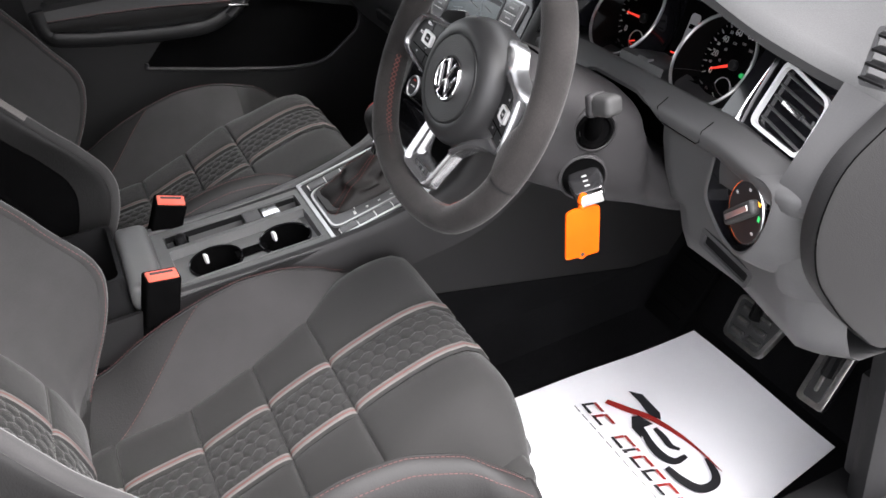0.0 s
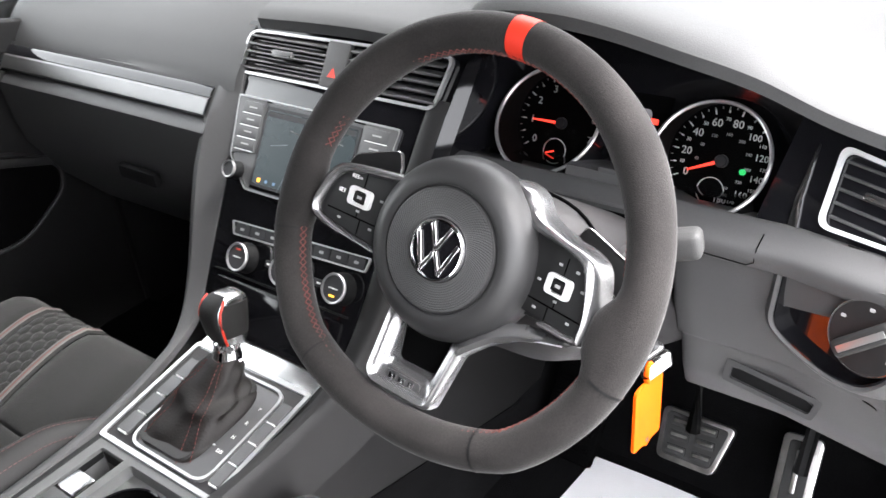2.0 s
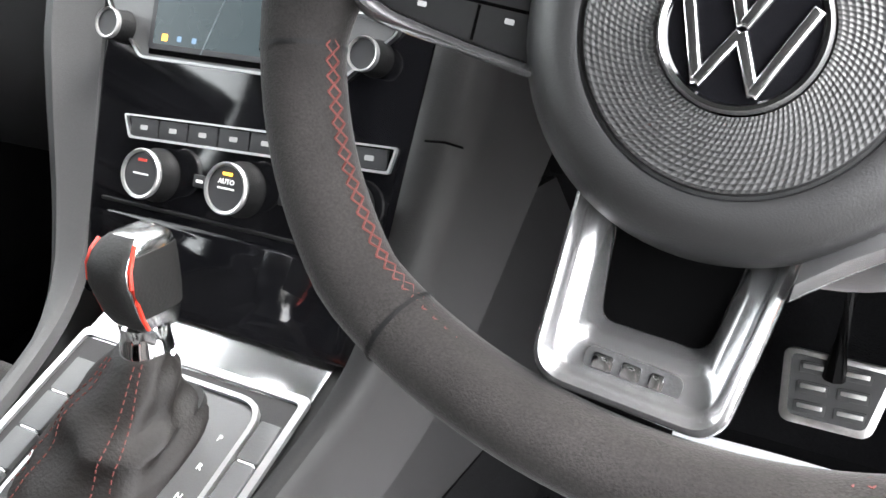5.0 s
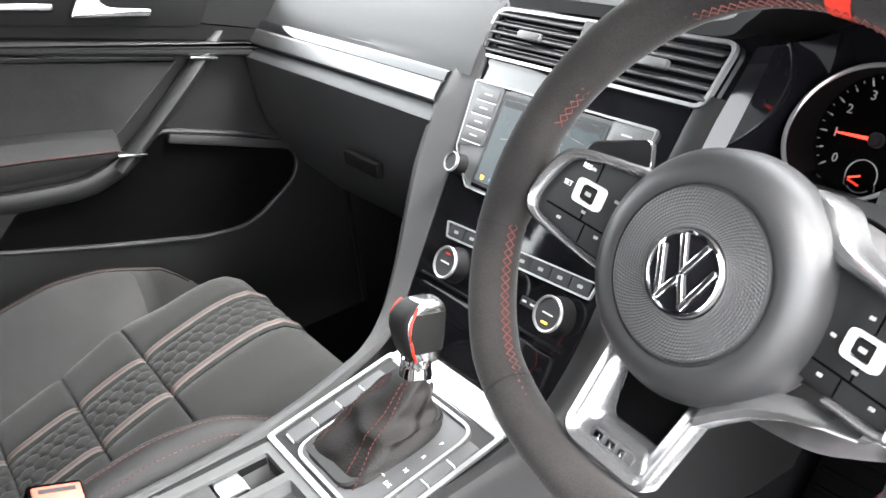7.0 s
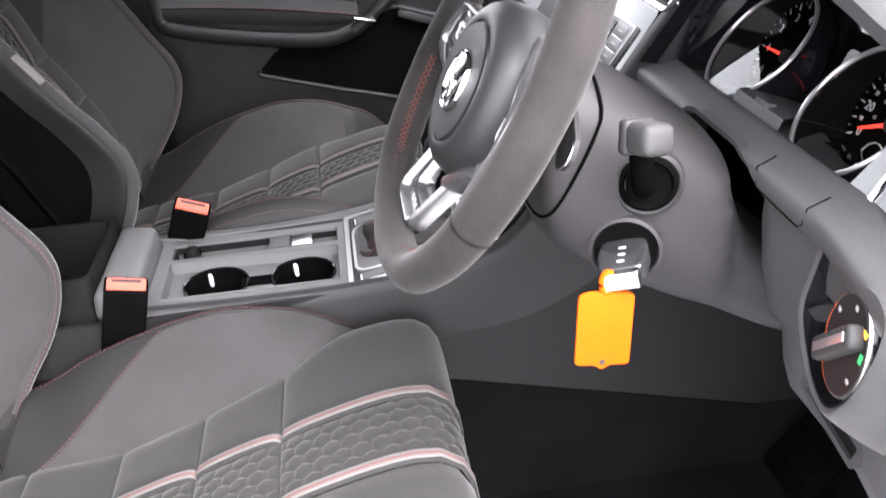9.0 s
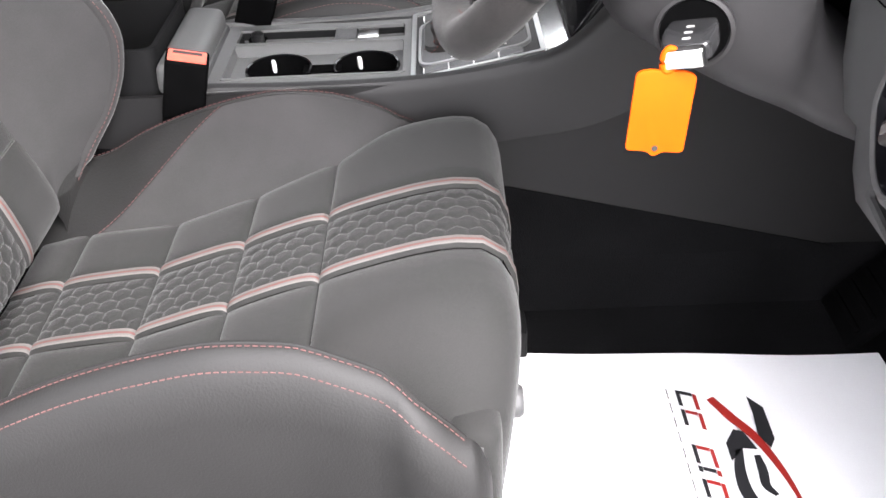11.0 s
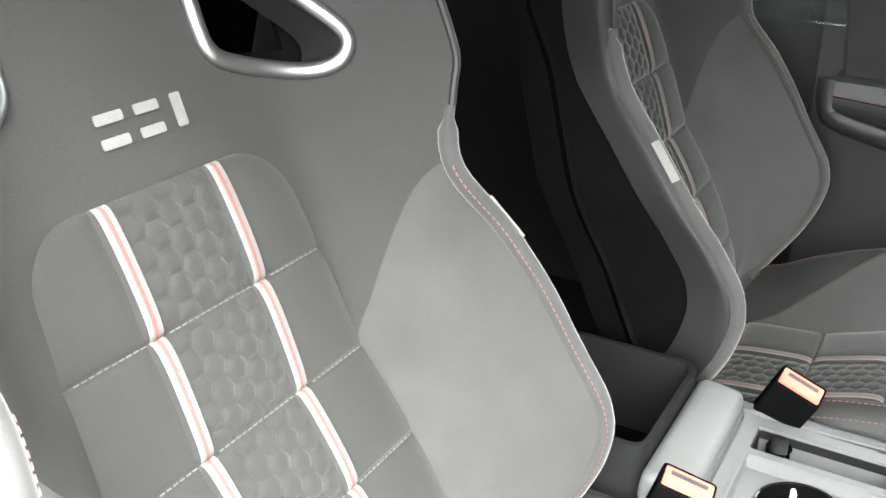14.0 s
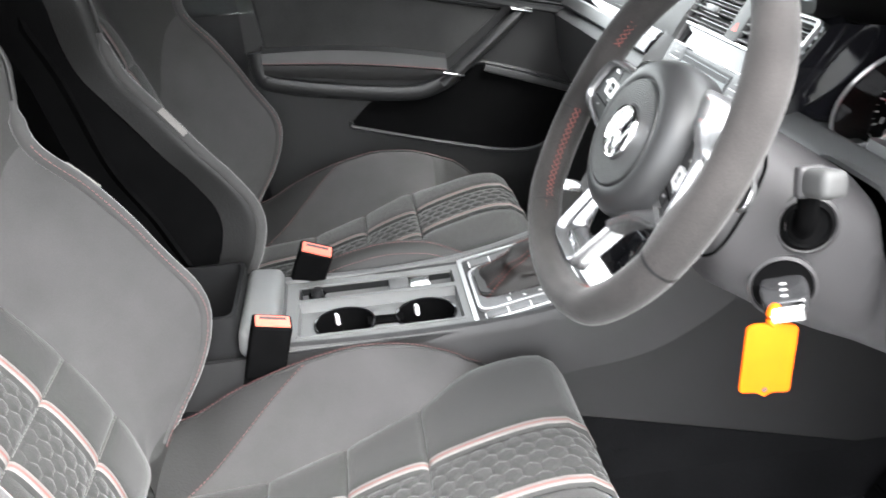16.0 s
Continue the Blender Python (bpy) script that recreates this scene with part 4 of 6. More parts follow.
# instrument bay
bay = thing("instrument_cluster", (0.375, 0.34, 0.85), "black instrument cluster with two chrome-ringed dials and red needles", "instrument cluster")
tilt = (0, 0.42, 0.91)
part("bay_floor", quads([[(x, 0.36, 0.873), (x, 0.32, 0.882), (x, 0.293, 0.888)] for x in (0.19, 0.3, 0.45, 0.60)]), PIANO, bay)
m = axes((0.375, 0.352, 0.93), (1, 0, 0), tilt)
part("backing", plate(rounded([(-0.20, -0.085), (0.24, -0.085), (0.24, 0.11), (-0.20, 0.13)], 0.03), 0.004, m), PIANO, bay, "gloss black backing panel")
for cx, cz, cy, nums, n0, n1, ang in ((0.280, 0.914, 0.330, [str(k) for k in range(0, 8)], 215, -20, 181), (0.467, 0.908, 0.327, ["0", "20", "40", "60", "80", "100", "120", "140", "160", "180"], 206, -82, 204)):
    m = axes((cx, cy + 0.006, cz), (1, 0, 0), tilt)
    dial = part("dial", lathe([(0.0001, 0.001), (0.058, 0.001)], m), BLACK, bay, "black dial face with white figures")
    rc, rr, tl = ((0.279, 0.305, 0.931), 0.0614, 0.765) if cx < 0.4 else ((0.465, 0.2985, 0.925), 0.0590, 0.735)
    RM = axes(rc, (1, 0, 0), (0, math.sin(tl), math.cos(tl)))
    part("dial_tube", quads([[(RM @ Vector((rr * math.cos(q * math.tau / 64), rr * math.sin(q * math.tau / 64), 0))).lerp(m @ Vector((0.0575 * math.cos(q * math.tau / 64), 0.0575 * math.sin(q * math.tau / 64), 0.001)), w_) for q in range(64)] for w_ in (0.0, 0.5, 1.0)], close_v=True), DARK, bay)
    part("dial_shell", quads([[(RM @ Vector((rr * 1.03 * math.cos(q * math.tau / 64), rr * 1.03 * math.sin(q * math.tau / 64), -0.001))).lerp(m @ Vector((0.064 * math.cos(q * math.tau / 64), 0.064 * math.sin(q * math.tau / 64), 0.001)), w_) for q in range(64)] for w_ in (0.0, 1.0)], close_v=True), PIANO, bay)
    part("dial_ring", tube([RM @ Vector((rr * 1.012 * math.cos(q * math.tau / 72), rr * 1.012 * math.sin(q * math.tau / 72), 0)) for q in range(72)], 0.0021, 8, True), SILVER, bay, "thin chrome ring")
    for i, tx in enumerate(nums):
        a = radians(n0 + (n1 - n0) * i / (len(nums) - 1))
        lettering("figure", tx, 0.0115 if len(tx) < 3 else 0.0095, m @ Matrix.Translation((0.039 * math.cos(a), 0.039 * math.sin(a), 0.002)), MARK, dial)
    for i in range(len(nums) - 1):
        if len(nums) > 8:
            a = radians(n0 + (n1 - n0) * (i + 0.5) / (len(nums) - 1))
            lettering("figure", str(20 * i + 10), 0.0052, m @ Matrix.Translation((0.042 * math.cos(a), 0.042 * math.sin(a), 0.002)), MARK, dial)
            a = radians(n0 + (n1 - n0) * (i + 0.7) / (len(nums) - 1))
            lettering("figure", str(40 * (i + 1)), 0.0045, m @ Matrix.Translation((0.027 * math.cos(a), 0.027 * math.sin(a), 0.002)), DIM_MARK, dial)
    lens = part("lens", lathe([(rr, -0.001), (0.0001, -0.001)], RM, 48), LENS, bay, "clear glass lens")
    lens.visible_shadow = False
    tk = bmesh.new()
    for i in range(2 * len(nums) - 1):
        a = radians(n0 + (n1 - n0) * i / (2 * len(nums) - 2))
        plate(rect(0.005 if i % 2 == 0 else 0.003, 0.0012, 0, 0.050, 0), 0.001, m @ Matrix.Rotation(a, 4, "Z") @ Matrix.Translation((0, 0, 0.0012)), bm=tk)
    part("tick_marks", tk, MARK, dial)
    tk = bmesh.new()
    for i in range(4 * len(nums) - 3):
        a = radians(n0 + (n1 - n0) * i / (4 * len(nums) - 4))
        plate(rect(0.0022, 0.0008, 0, 0.0535, 0), 0.001, m @ Matrix.Rotation(a, 4, "Z") @ Matrix.Translation((0, 0, 0.0012)), bm=tk)
    part("fine_ticks", tk, DIM_MARK, dial)
    a = radians(ang)
    part("needle", plate([(0.0, -0.0018), (0.036, -0.0008), (0.036, 0.0008), (0.0, 0.0018)], 0.0015, m @ Matrix.Rotation(a, 4, "Z") @ Matrix.Translation((0, 0, 0.005))), NEEDLE, dial, "red pointer")
    part("needle_hub", lathe([(0.0065, 0.002), (0.0065, 0.007), (0.005, 0.0085), (0.0001, 0.0085)], m, 20), LOGO_BLACK, dial)
    sm = m @ Matrix.Translation((-0.004 if cx < 0.4 else -0.006, -0.032, 0))
    part("small_gauge", lathe([(0.0145, 0.001), (0.0145, 0.002), (0.0138, 0.0022), (0.0138, 0.001)], sm, 32), MARK, dial)
    part("small_needle", plate(rect(0.011, 0.0014, 0, -0.005, 0), 0.001, sm @ Matrix.Rotation(radians(20), 4, "Z") @ Matrix.Translation((0, 0, 0.003))), NEEDLE, dial)
m = axes((0.374, 0.338, 0.915), (1, 0, 0), tilt)
disp = part("centre_display", plate(rect(0.052, 0.085, 0.003, 0, 0.003), 0.003, m), BLACK, bay, "dark centre display with a small car picture")
part("display_line", plate(rect(0.046, 0.0014, 0, 0, -0.026), 0.0036, m), NEEDLE, disp)
part("display_picture", plate(rounded([(-0.010, -0.012), (0.010, -0.012), (0.009, 0.030), (-0.009, 0.030)], 0.006), 0.0038, m), DIM_MARK, disp, "pale car picture")
part("picture_window", plate(rounded([(-0.007, 0.010), (0.007, 0.010), (0.006, 0.016), (-0.006, 0.016)], 0.002), 0.0041, m), BLACK, disp)
part("picture_window", plate(rounded([(-0.007, -0.004), (0.007, -0.004), (0.006, -0.008), (-0.006, -0.008)], 0.002), 0.0041, m), BLACK, disp)
part("display_picture_dot", plate(rect(0.009, 0.006, 0.001, 0.013, 0.018), 0.0038, m), NEEDLE, disp)
part("green_lamp", plate(disc(0.003, 16), 0.003, axes((0.492, 0.322, 0.906), (1, 0, 0), tilt)), GREEN, bay)

# side vent and its gloss surround
sv = thing("side_vent", (0.63, 0.27, 0.85), "chrome-framed air vent with black slats in a gloss black surround", "air vent")
SV = axes((0.634, 0.2685, 0.929), (1, -0.20, -0.05), (0.0, 0.6, 0.8))
part("surround", plate(rounded([(-0.100, -0.060), (0.050, -0.054), (0.062, 0.030), (-0.045, 0.056), (-0.100, 0.060)], [0.006, 0.012, 0.02, 0.02, 0.01]), 0.004, SV @ Matrix.Translation((0, 0, -0.006))), PIANO, sv)
# the reflection along the curved gloss edge, modelled as a chrome sliver
wedge = [(-0.0752, 0.034), (-0.0735, -0.018), (-0.0670, -0.058), (-0.0560, -0.058), (-0.0668, -0.016), (-0.0742, 0.034)]
part("reflection_wedge", plate(wedge, 0.004, SV @ Matrix.Translation((0, 0, -0.003)), 0.001), CHROME, sv, "bright tapering wedge for a reflection on the gloss panel edge")
out = rounded([(-0.0440, -0.0365), (0.0500, -0.0345), (0.0380, 0.0300), (-0.0530, 0.0390)], [0.012, 0.014, 0.014, 0.012], 6)
cu, cv_ = sum(p[0] for p in out) / len(out), sum(p[1] for p in out) / len(out)
inn = [(cu + (x - cu) * 0.91, cv_ + (y - cv_) * 0.89) for x, y in out]
# chrome frame in the pale silver that carries the sky's reflection
part("vent_frame", plate(out, 0.006, SV, 0.0018, hole=inn), SKY_LIT, sv, "chrome frame")
part("vent_back", plate(inn, 0.002, SV @ Matrix.Translation((0, 0, -0.010))), LOGO_BLACK, sv)
for i in range(5):
    v = -0.0235 + 0.0125 * i
    part("slat", box(SV @ Vector((cu - 0.15 * v, v + cv_, -0.004)), (0.080, 0.0026, 0.010), 0.0008, SV.to_3x3() @ Matrix.Rotation(radians(-3), 3, "Z") @ Matrix.Rotation(radians(24), 3, "X"), 1), PLASTIC, sv)
for u in (-0.030, -0.015, 0.0, 0.015, 0.030):
    part("vane", box(SV @ Vector((cu + u, cv_, -0.007)), (0.0014, 0.062, 0.004), 0.0004, SV.to_3x3(), 1), DARK, sv)
part("vent_tab", box(SV @ Vector((cu + 0.004, cv_ + 0.002, 0.006)), (0.036, 0.007, 0.006), 0.002, SV.to_3x3() @ Matrix.Rotation(radians(-3), 3, "Z")), SATIN, sv)
part("thumb_wheel", box(SV @ Vector((0.006, -0.0440, 0.0)), (0.038, 0.008, 0.006), 0.002, SV.to_3x3()), DARK, sv)
part("thumb_mark", box(SV @ Vector((0.006, -0.0440, 0.0032)), (0.030, 0.0025, 0.0008), 0.0003, SV.to_3x3(), 1), SATIN, sv)

# headlight switch in its recess
ls = thing("light_switch", (0.65, 0.21, 0.80), "black rotary headlight switch in a dark recess", "light switch")
LS = axes((0.645, 0.197, 0.838), (1, -0.25, 0.0), (0.0, 0.2, 0.98))
rec = rounded([(-0.0785, 0.032), (-0.0790, -0.020), (-0.055, -0.032), (-0.020, -0.0435), (0.014, -0.0420), (0.037, -0.014), (0.0445, 0.022), (0.0410, 0.043), (0.022, 0.0475), (-0.030, 0.0385)], [0.006, 0.012, 0.02, 0.02, 0.018, 0.02, 0.014, 0.010, 0.010, 0.02], 5)
part("recess_panel", plate(rec, 0.0015, LS @ Matrix.Translation((0, 0, -0.016))), PIANO, ls)
rim_ = [[LS @ Vector(((x + 0.017) * k - 0.017, (y - 0.002) * k + 0.002, z)) for x, y in rec] for k, z in ((1.0, -0.006), (1.02, -0.0015), (1.07, 0.0), (1.14, -0.003), (1.24, -0.012), (1.38, -0.026), (1.5, -0.042))]
part("recess_rim", quads(rim_, close_v=True), DASH_LOW, ls, "grey moulded surround")
part("recess_wall", plate([(x * 1.005, y * 1.005) for x, y in rec], 0.030, LS @ Matrix.Translation((0, 0, -0.032)), hole=[((x + 0.017) * 0.985 - 0.017, (y - 0.002) * 0.975 + 0.002) for x, y in rec]), PIANO, ls, "gloss black recess wall")
LK = LS @ Matrix.Translation((0.006, 0.005, -0.012))
knob = part("knob", lathe([(0.0345, -0.004), (0.0345, 0.009), (0.0325, 0.012), (0.0001, 0.012)], LK, 48), SWITCH, ls)
part("knob_rim", lathe([(0.0350, 0.004), (0.0353, 0.009), (0.0342, 0.0115), (0.0332, 0.0112)], LK, 48), SATIN, knob, "thin chrome rim")
gr = LK.to_3x3() @ Matrix.Rotation(radians(42), 3, "Z")
part("grip", box(LK @ Vector((0, 0, 0.016)), (0.058, 0.0165, 0.012), 0.005, gr, 3), RUBBER, knob)
# the highlight along the grip, added as a thin silver strip
part("grip_highlight", box(LK @ Vector((0, 0, 0.0222)), (0.046, 0.0060, 0.0014), 0.0006, gr), SILVER, knob, "silver strip for the highlight on the grip")
part("amber_mark", plate(rect(0.006, 0.0035, 0, 0.021, 0.021), 0.0124, LK), AMBER, knob)
part("green_mark", plate(rect(0.004, 0.006, 0, 0.027, 0.007), 0.0124, LK), GREEN, knob)
for a in (92, 152, 215, 330):
    part("printed_symbol", plate(rect(0.0045, 0.003, 0.001, 0.026 * math.cos(radians(a)), 0.026 * math.sin(radians(a))), 0.0124, LK), DIM_MARK, knob)

# ---- centre stack ----
ST = axes((0.0, 0.130, 0.752), (1, 0, 0), (0, 0.55, 0.835))
stack = thing("centre_stack", (0, 0.1, 0.66), "gloss black centre stack with radio, climate knobs and buttons", "centre console panel")
part("fascia", plate(rounded([(-0.128, -0.105), (0.128, -0.105), (0.150, 0.225), (-0.150, 0.225)], 0.01), 0.02, ST @ Matrix.Translation((0, 0, -0.02)), 0.003), PIANO, stack)


def radial(parent, u, v, r, mark=None):
    K = ST @ Matrix.Translation((u, v, 0))
    k = part("rotary_knob", lathe([(r * 1.08, 0.0), (r * 1.08, 0.004), (r, 0.006), (r * 0.97, 0.018), (r * 0.92, 0.019)], K, 40), DARK, parent)
    part("knob_ring", lathe([(r * 0.97, 0.016), (r * 1.0, 0.019), (r * 0.95, 0.0205), (r * 0.86, 0.020), (r * 0.84, 0.018)], K, 40), SILVER, k, "chrome ring")
    part("knob_face", lathe([(r * 0.85, 0.0175), (r * 0.85, 0.0185), (0.0001, 0.0185)], K, 32), LOGO_BLACK, k)
    return k, K


cl = thing("climate_panel", ST @ Vector((0, 0, 0)), "gloss black climate panel with three chrome-ringed knobs", "climate control")
for u, lab in ((-0.066, ""), (0.012, "AUTO"), (0.100, "")):
    k, K = radial(cl, u, -0.005 + 0.03 * (u + 0.066), 0.0185)
    part("knob_mark", plate(rect(0.014, 0.0012, 0, 0, 0.0), 0.0192, K), MARK, k)
    part("lamp_mark", plate(rect(0.008, 0.002, 0, 0, 0.010 if u < 0.1 else -0.009), 0.0192, K), AMBER if u > 0 else RED, k)
    if lab:
        lettering("figure", lab, 0.005, K @ Matrix.Translation((0, 0.0045, 0.0192)), MARK, k)
for u in (-0.026, 0.050, 0.062):
    part("small_button", plate(rect(0.012, 0.009, 0.001, u, -0.003), 0.002, ST, 0.0005), LOGO_BLACK, cl)
    part("button_mark", plate(rect(0.006, 0.0022, 0, u, -0.003), 0.0024, ST), MARK, cl)
bt = thing("button_strip", ST @ Vector((0, 0.03, 0)), "row of dark buttons in a thin chrome frame", "button strip")
SB_ = ST @ Matrix.Translation((0.0125, 0.0315, 0)) @ Matrix.Rotation(radians(2.2), 4, "Z")
o_, i_ = rounded([(-0.112, -0.0090), (0.114, -0.0090), (0.118, 0.0090), (-0.119, 0.0090)], 0.003), rounded([(-0.1105, -0.0072), (0.1125, -0.0072), (0.1160, 0.0076), (-0.1170, 0.0076)], 0.002)
part("strip_frame", plate(o_, 0.003, SB_, 0.0006, hole=i_), SILVER, bt, "thin silver frame")
for i in range(8):
    b = part("strip_button", plate(rect(0.0265, 0.0135, 0.001, -0.0985 + 0.028 * i, 0.0), 0.0018, SB_, 0.0005), LOGO_BLACK, bt)
    part("button_mark", plate(rect(0.007, 0.0035, 0.001, -0.0985 + 0.028 * i, 0.0), 0.0021, SB_), DIM_MARK, b)
part("shelf_line", tube([ST @ Vector((u, -0.030 - 0.0 * u, 0.001)) for u in (-0.118, 0.0, 0.118)], 0.0016, 6), DARK, stack)
part("lower_drawer", plate(rect(0.225, 0.06, 0.006, 0, -0.068), 0.003, ST, 0.001), PIANO, stack)

rad = thing("radio", ST @ Vector((0, 0.1, 0)), "touch-screen radio unit with button columns and two rotary knobs", "radio")
SR = ST @ Matrix.Translation((-0.0105, -0.006, 0))
for sd in (-1, 1):
    part("side_bezel", plate(rounded([(sd * 0.083, 0.132), (sd * 0.128, 0.126), (sd * 0.137, 0.201), (sd * 0.083, 0.201)], 0.004), 0.0042, SR, 0.001), PANEL, rad, "grey button column")
part("radio_frame", plate(rounded([(-0.128, 0.122), (-0.088, 0.084), (0.088, 0.084), (0.128, 0.122), (0.138, 0.203), (-0.138, 0.203)], 0.005), 0.0048, SR, 0.0010, hole=rounded([(-0.1262, 0.1225), (-0.0868, 0.0860), (0.0868, 0.0860), (0.1262, 0.1225), (0.1362, 0.2005), (-0.1362, 0.2012)], 0.004)), DULL, rad, "thin satin bezel")
part("radio_face", plate(rounded([(-0.124, 0.122), (-0.086, 0.086), (0.086, 0.086), (0.124, 0.122), (0.134, 0.199), (-0.134, 0.199)], 0.004), 0.003, SR), PANEL, rad)
scr = part("screen", plate(rect(0.155, 0.096, 0.002, 0, 0.143), 0.0045, SR), SCREEN, rad, "dim map display")
for a, b, w in ((-0.03, 0.165, 0.05), (0.03, 0.13, 0.035), (0.02, 0.175, 0.03)):
    part("screen_line", plate(rect(w, 0.0012, 0, a, b), 0.0048, SR @ Matrix.Rotation(radians(-8), 4, "Z")), GREYTHREAD, scr)
part("screen_dot", plate(rect(0.005, 0.005, 0.001, -0.066, 0.101), 0.0048, SR), AMBER, scr)
for u in (-0.052, -0.038):
    part("screen_dot", plate(rect(0.004, 0.004, 0.001, u, 0.101), 0.0048, SR), SCREEN_BLUE, scr)
for a, b, w, tilt_ in ((-0.02, 0.120, 0.060, 70), (0.012, 0.150, 0.045, 35), (0.030, 0.155, 0.060, -62), (-0.045, 0.150, 0.030, 12), (0.045, 0.120, 0.040, 18)):
    part("screen_road", plate(rect(w, 0.0010), 0.0002, SR @ Matrix.Translation((a, b, 0.0046)) @ Matrix.Rotation(radians(tilt_), 4, "Z")), SCREEN_ROAD, scr)
part("screen_header", plate(rect(0.150, 0.007, 0, 0, 0.186), 0.0048, SR), LOGO_BLACK, scr)
part("disc_slot", plate(rect(0.160, 0.007, 0.001, 0, 0.0915), 0.0042, SR), BLACK, rad, "black disc slot")
part("screen_frame", plate(rect(0.162, 0.103, 0.003, 0, 0.1435), 0.0046, SR, 0.0006, hole=rect(0.154, 0.095, 0.002, 0, 0.1435)), LOGO_BLACK, rad)
for sd in (-1, 1):
    for i in range(4):
        part("button_line", plate(rect(0.034, 0.0010, 0, sd * 0.106, 0.1808 - 0.0160 * i), 0.0050, SR), MARK, rad)
        part("radio_button", plate(rect(0.036, 0.0150, 0.0015, sd * 0.106, 0.189 - 0.0160 * i), 0.0048, SR, 0.0008), PANEL, rad)
        part("button_mark", plate(rect(0.014, 0.0020, 0, sd * 0.106, 0.189 - 0.0160 * i), 0.0052, SR), DIM_MARK, rad)
    radial(rad, sd * 0.1110 - 0.0085, 0.099, 0.0115)

cv = thing("centre_vents", ST @ Vector((0, 0.25, 0)), "pair of chrome-framed centre air vents with a hazard button between", "air vent")
VT = axes((0.002, 0.2735, 0.9632), (1, 0, 0), (0, 0.55, 0.83))
part("vent_surround", plate(rounded([(-0.176, -0.062), (0.180, -0.062), (0.194, 0.045), (-0.176, 0.040)], 0.01), 0.012, VT @ Matrix.Translation((0, 0, -0.014))), PIANO, cv)
part("gloss_cheek", quads([[(0.176, 0.222, 0.894), (0.180, 0.250, 0.935), (0.190, 0.288, 0.992)], [(0.190, 0.236, 0.894), (0.196, 0.262, 0.935), (0.204, 0.296, 0.994)], [(0.206, 0.300, 0.886), (0.210, 0.322, 0.935), (0.212, 0.340, 0.990)], [(0.214, 0.345, 0.880), (0.214, 0.358, 0.935), (0.214, 0.370, 0.990)]]), PIANO, cv, "black cheek between vents and instruments")
part("vent_frame", plate(rounded([(-0.166, -0.031), (0.160, -0.031), (0.172, 0.034), (-0.164, 0.028)], [0.014, 0.012, 0.014, 0.020]), 0.006, VT, 0.0014, hole=rounded([(-0.1625, -0.0275), (0.1565, -0.0275), (0.1675, 0.0305), (-0.1605, 0.0245)], [0.011, 0.009, 0.011, 0.017])), SILVER, cv, "chrome frame round both vents")
part("vent_back", plate(rounded([(-0.164, -0.029), (0.158, -0.029), (0.169, 0.032), (-0.162, 0.026)], 0.01), 0.001, VT @ Matrix.Translation((0, 0, -0.004))), LOGO_BLACK, cv)
for lo_, hi in ((-0.158, -0.020), (0.020, 0.160)):
    c_ = ((lo_ + hi) / 2, 0)
    for i in range(5):
        part("slat", box(VT @ Vector((c_[0], -0.0205 + 0.0105 * i, 0.002)), (hi - lo_, 0.0030, 0.013), 0.001, VT.to_3x3() @ Matrix.Rotation(radians(30), 3, "X"), 1), DASH_LOW, cv)
    part("vent_tab", box(VT @ Vector((c_[0], 0.0005, 0.009)), (0.036, 0.010, 0.008), 0.003, VT.to_3x3()), PANEL, cv)
    wheel_ = part("thumb_wheel", plate(rect(0.046, 0.009, 0.002, c_[0] + 0.006, -0.041), 0.003, VT @ Matrix.Translation((0, 0, -0.002)), 0.001), DARK, cv, "ribbed black thumb wheel")
    for q in range(7):
        part("wheel_rib", plate(rect(0.0028, 0.006, 0, c_[0] - 0.012 + 0.006 * q, -0.041), 0.0042, VT @ Matrix.Translation((0, 0, -0.002))), SILVER, wheel_)
hz = part("hazard_button", plate(rect(0.036, 0.057, 0.003), 0.008, VT, 0.002), PLASTIC, cv)
part("hazard_mark", plate([(-0.007, -0.016), (0.007, -0.016), (0.0, -0.004)], 0.0085, VT), RED, hz, "red triangle")

# grey flanks that run from the stack down along the console
for sd in (-1, 1):
    path = smooth_path([(0.158, 0.262, 0.950) if sd > 0 else (0.157, 0.256, 0.950), (0.155, 0.226, 0.902), (0.145, 0.158, 0.798), (0.136, 0.103, 0.713), (0.128, 0.055, 0.668), (0.118, -0.02, 0.645), (0.108, -0.12, 0.630), (0.102, -0.25, 0.625), (0.100, -0.40, 0.628)], 8)
    g = []
    for i, p in enumerate(path):
        t = min(max((p.y - 0.02) / 0.16, 0.0), 1.0)
        wide = 0.010 + (0.016 if sd > 0 else 0.036) * t
        fwd = -0.022 * t * min(1.0, max(0.0, (0.950 - p.z) / 0.06)) if sd < 0 else 0.0
        g.append([Vector((sd * (p.x + dx), p.y + dy, p.z + dz)) for dx, dy, dz in ((-0.008, 0.006 * t, -0.010), (-0.006, 0.0, -0.001), (0.0, -0.001, 0.001), (wide * 0.35, 0.3 * fwd, 0.0), (wide * 0.7, 0.002 * t + 0.85 * fwd, -0.001), (wide, 0.008 * t + fwd, -0.006), (wide + 0.003, 0.03 * t + fwd, -0.016 - 0.01 * t), (wide + 0.006 * t, 0.12 * t, -0.10))])
    # the driver's side takes the shaded grey, the passenger's side the lit one
    part("stack_flank", quads(g), FLANK_SHADED if sd > 0 else DASH_LOW, stack, "smooth grey flank beside the stack")
part("flank_joint", tube([(0.150, 0.154, 0.7985), (0.163, 0.156, 0.7985), (0.1725, 0.162, 0.793)], 0.0008, 5), BLACK, stack)
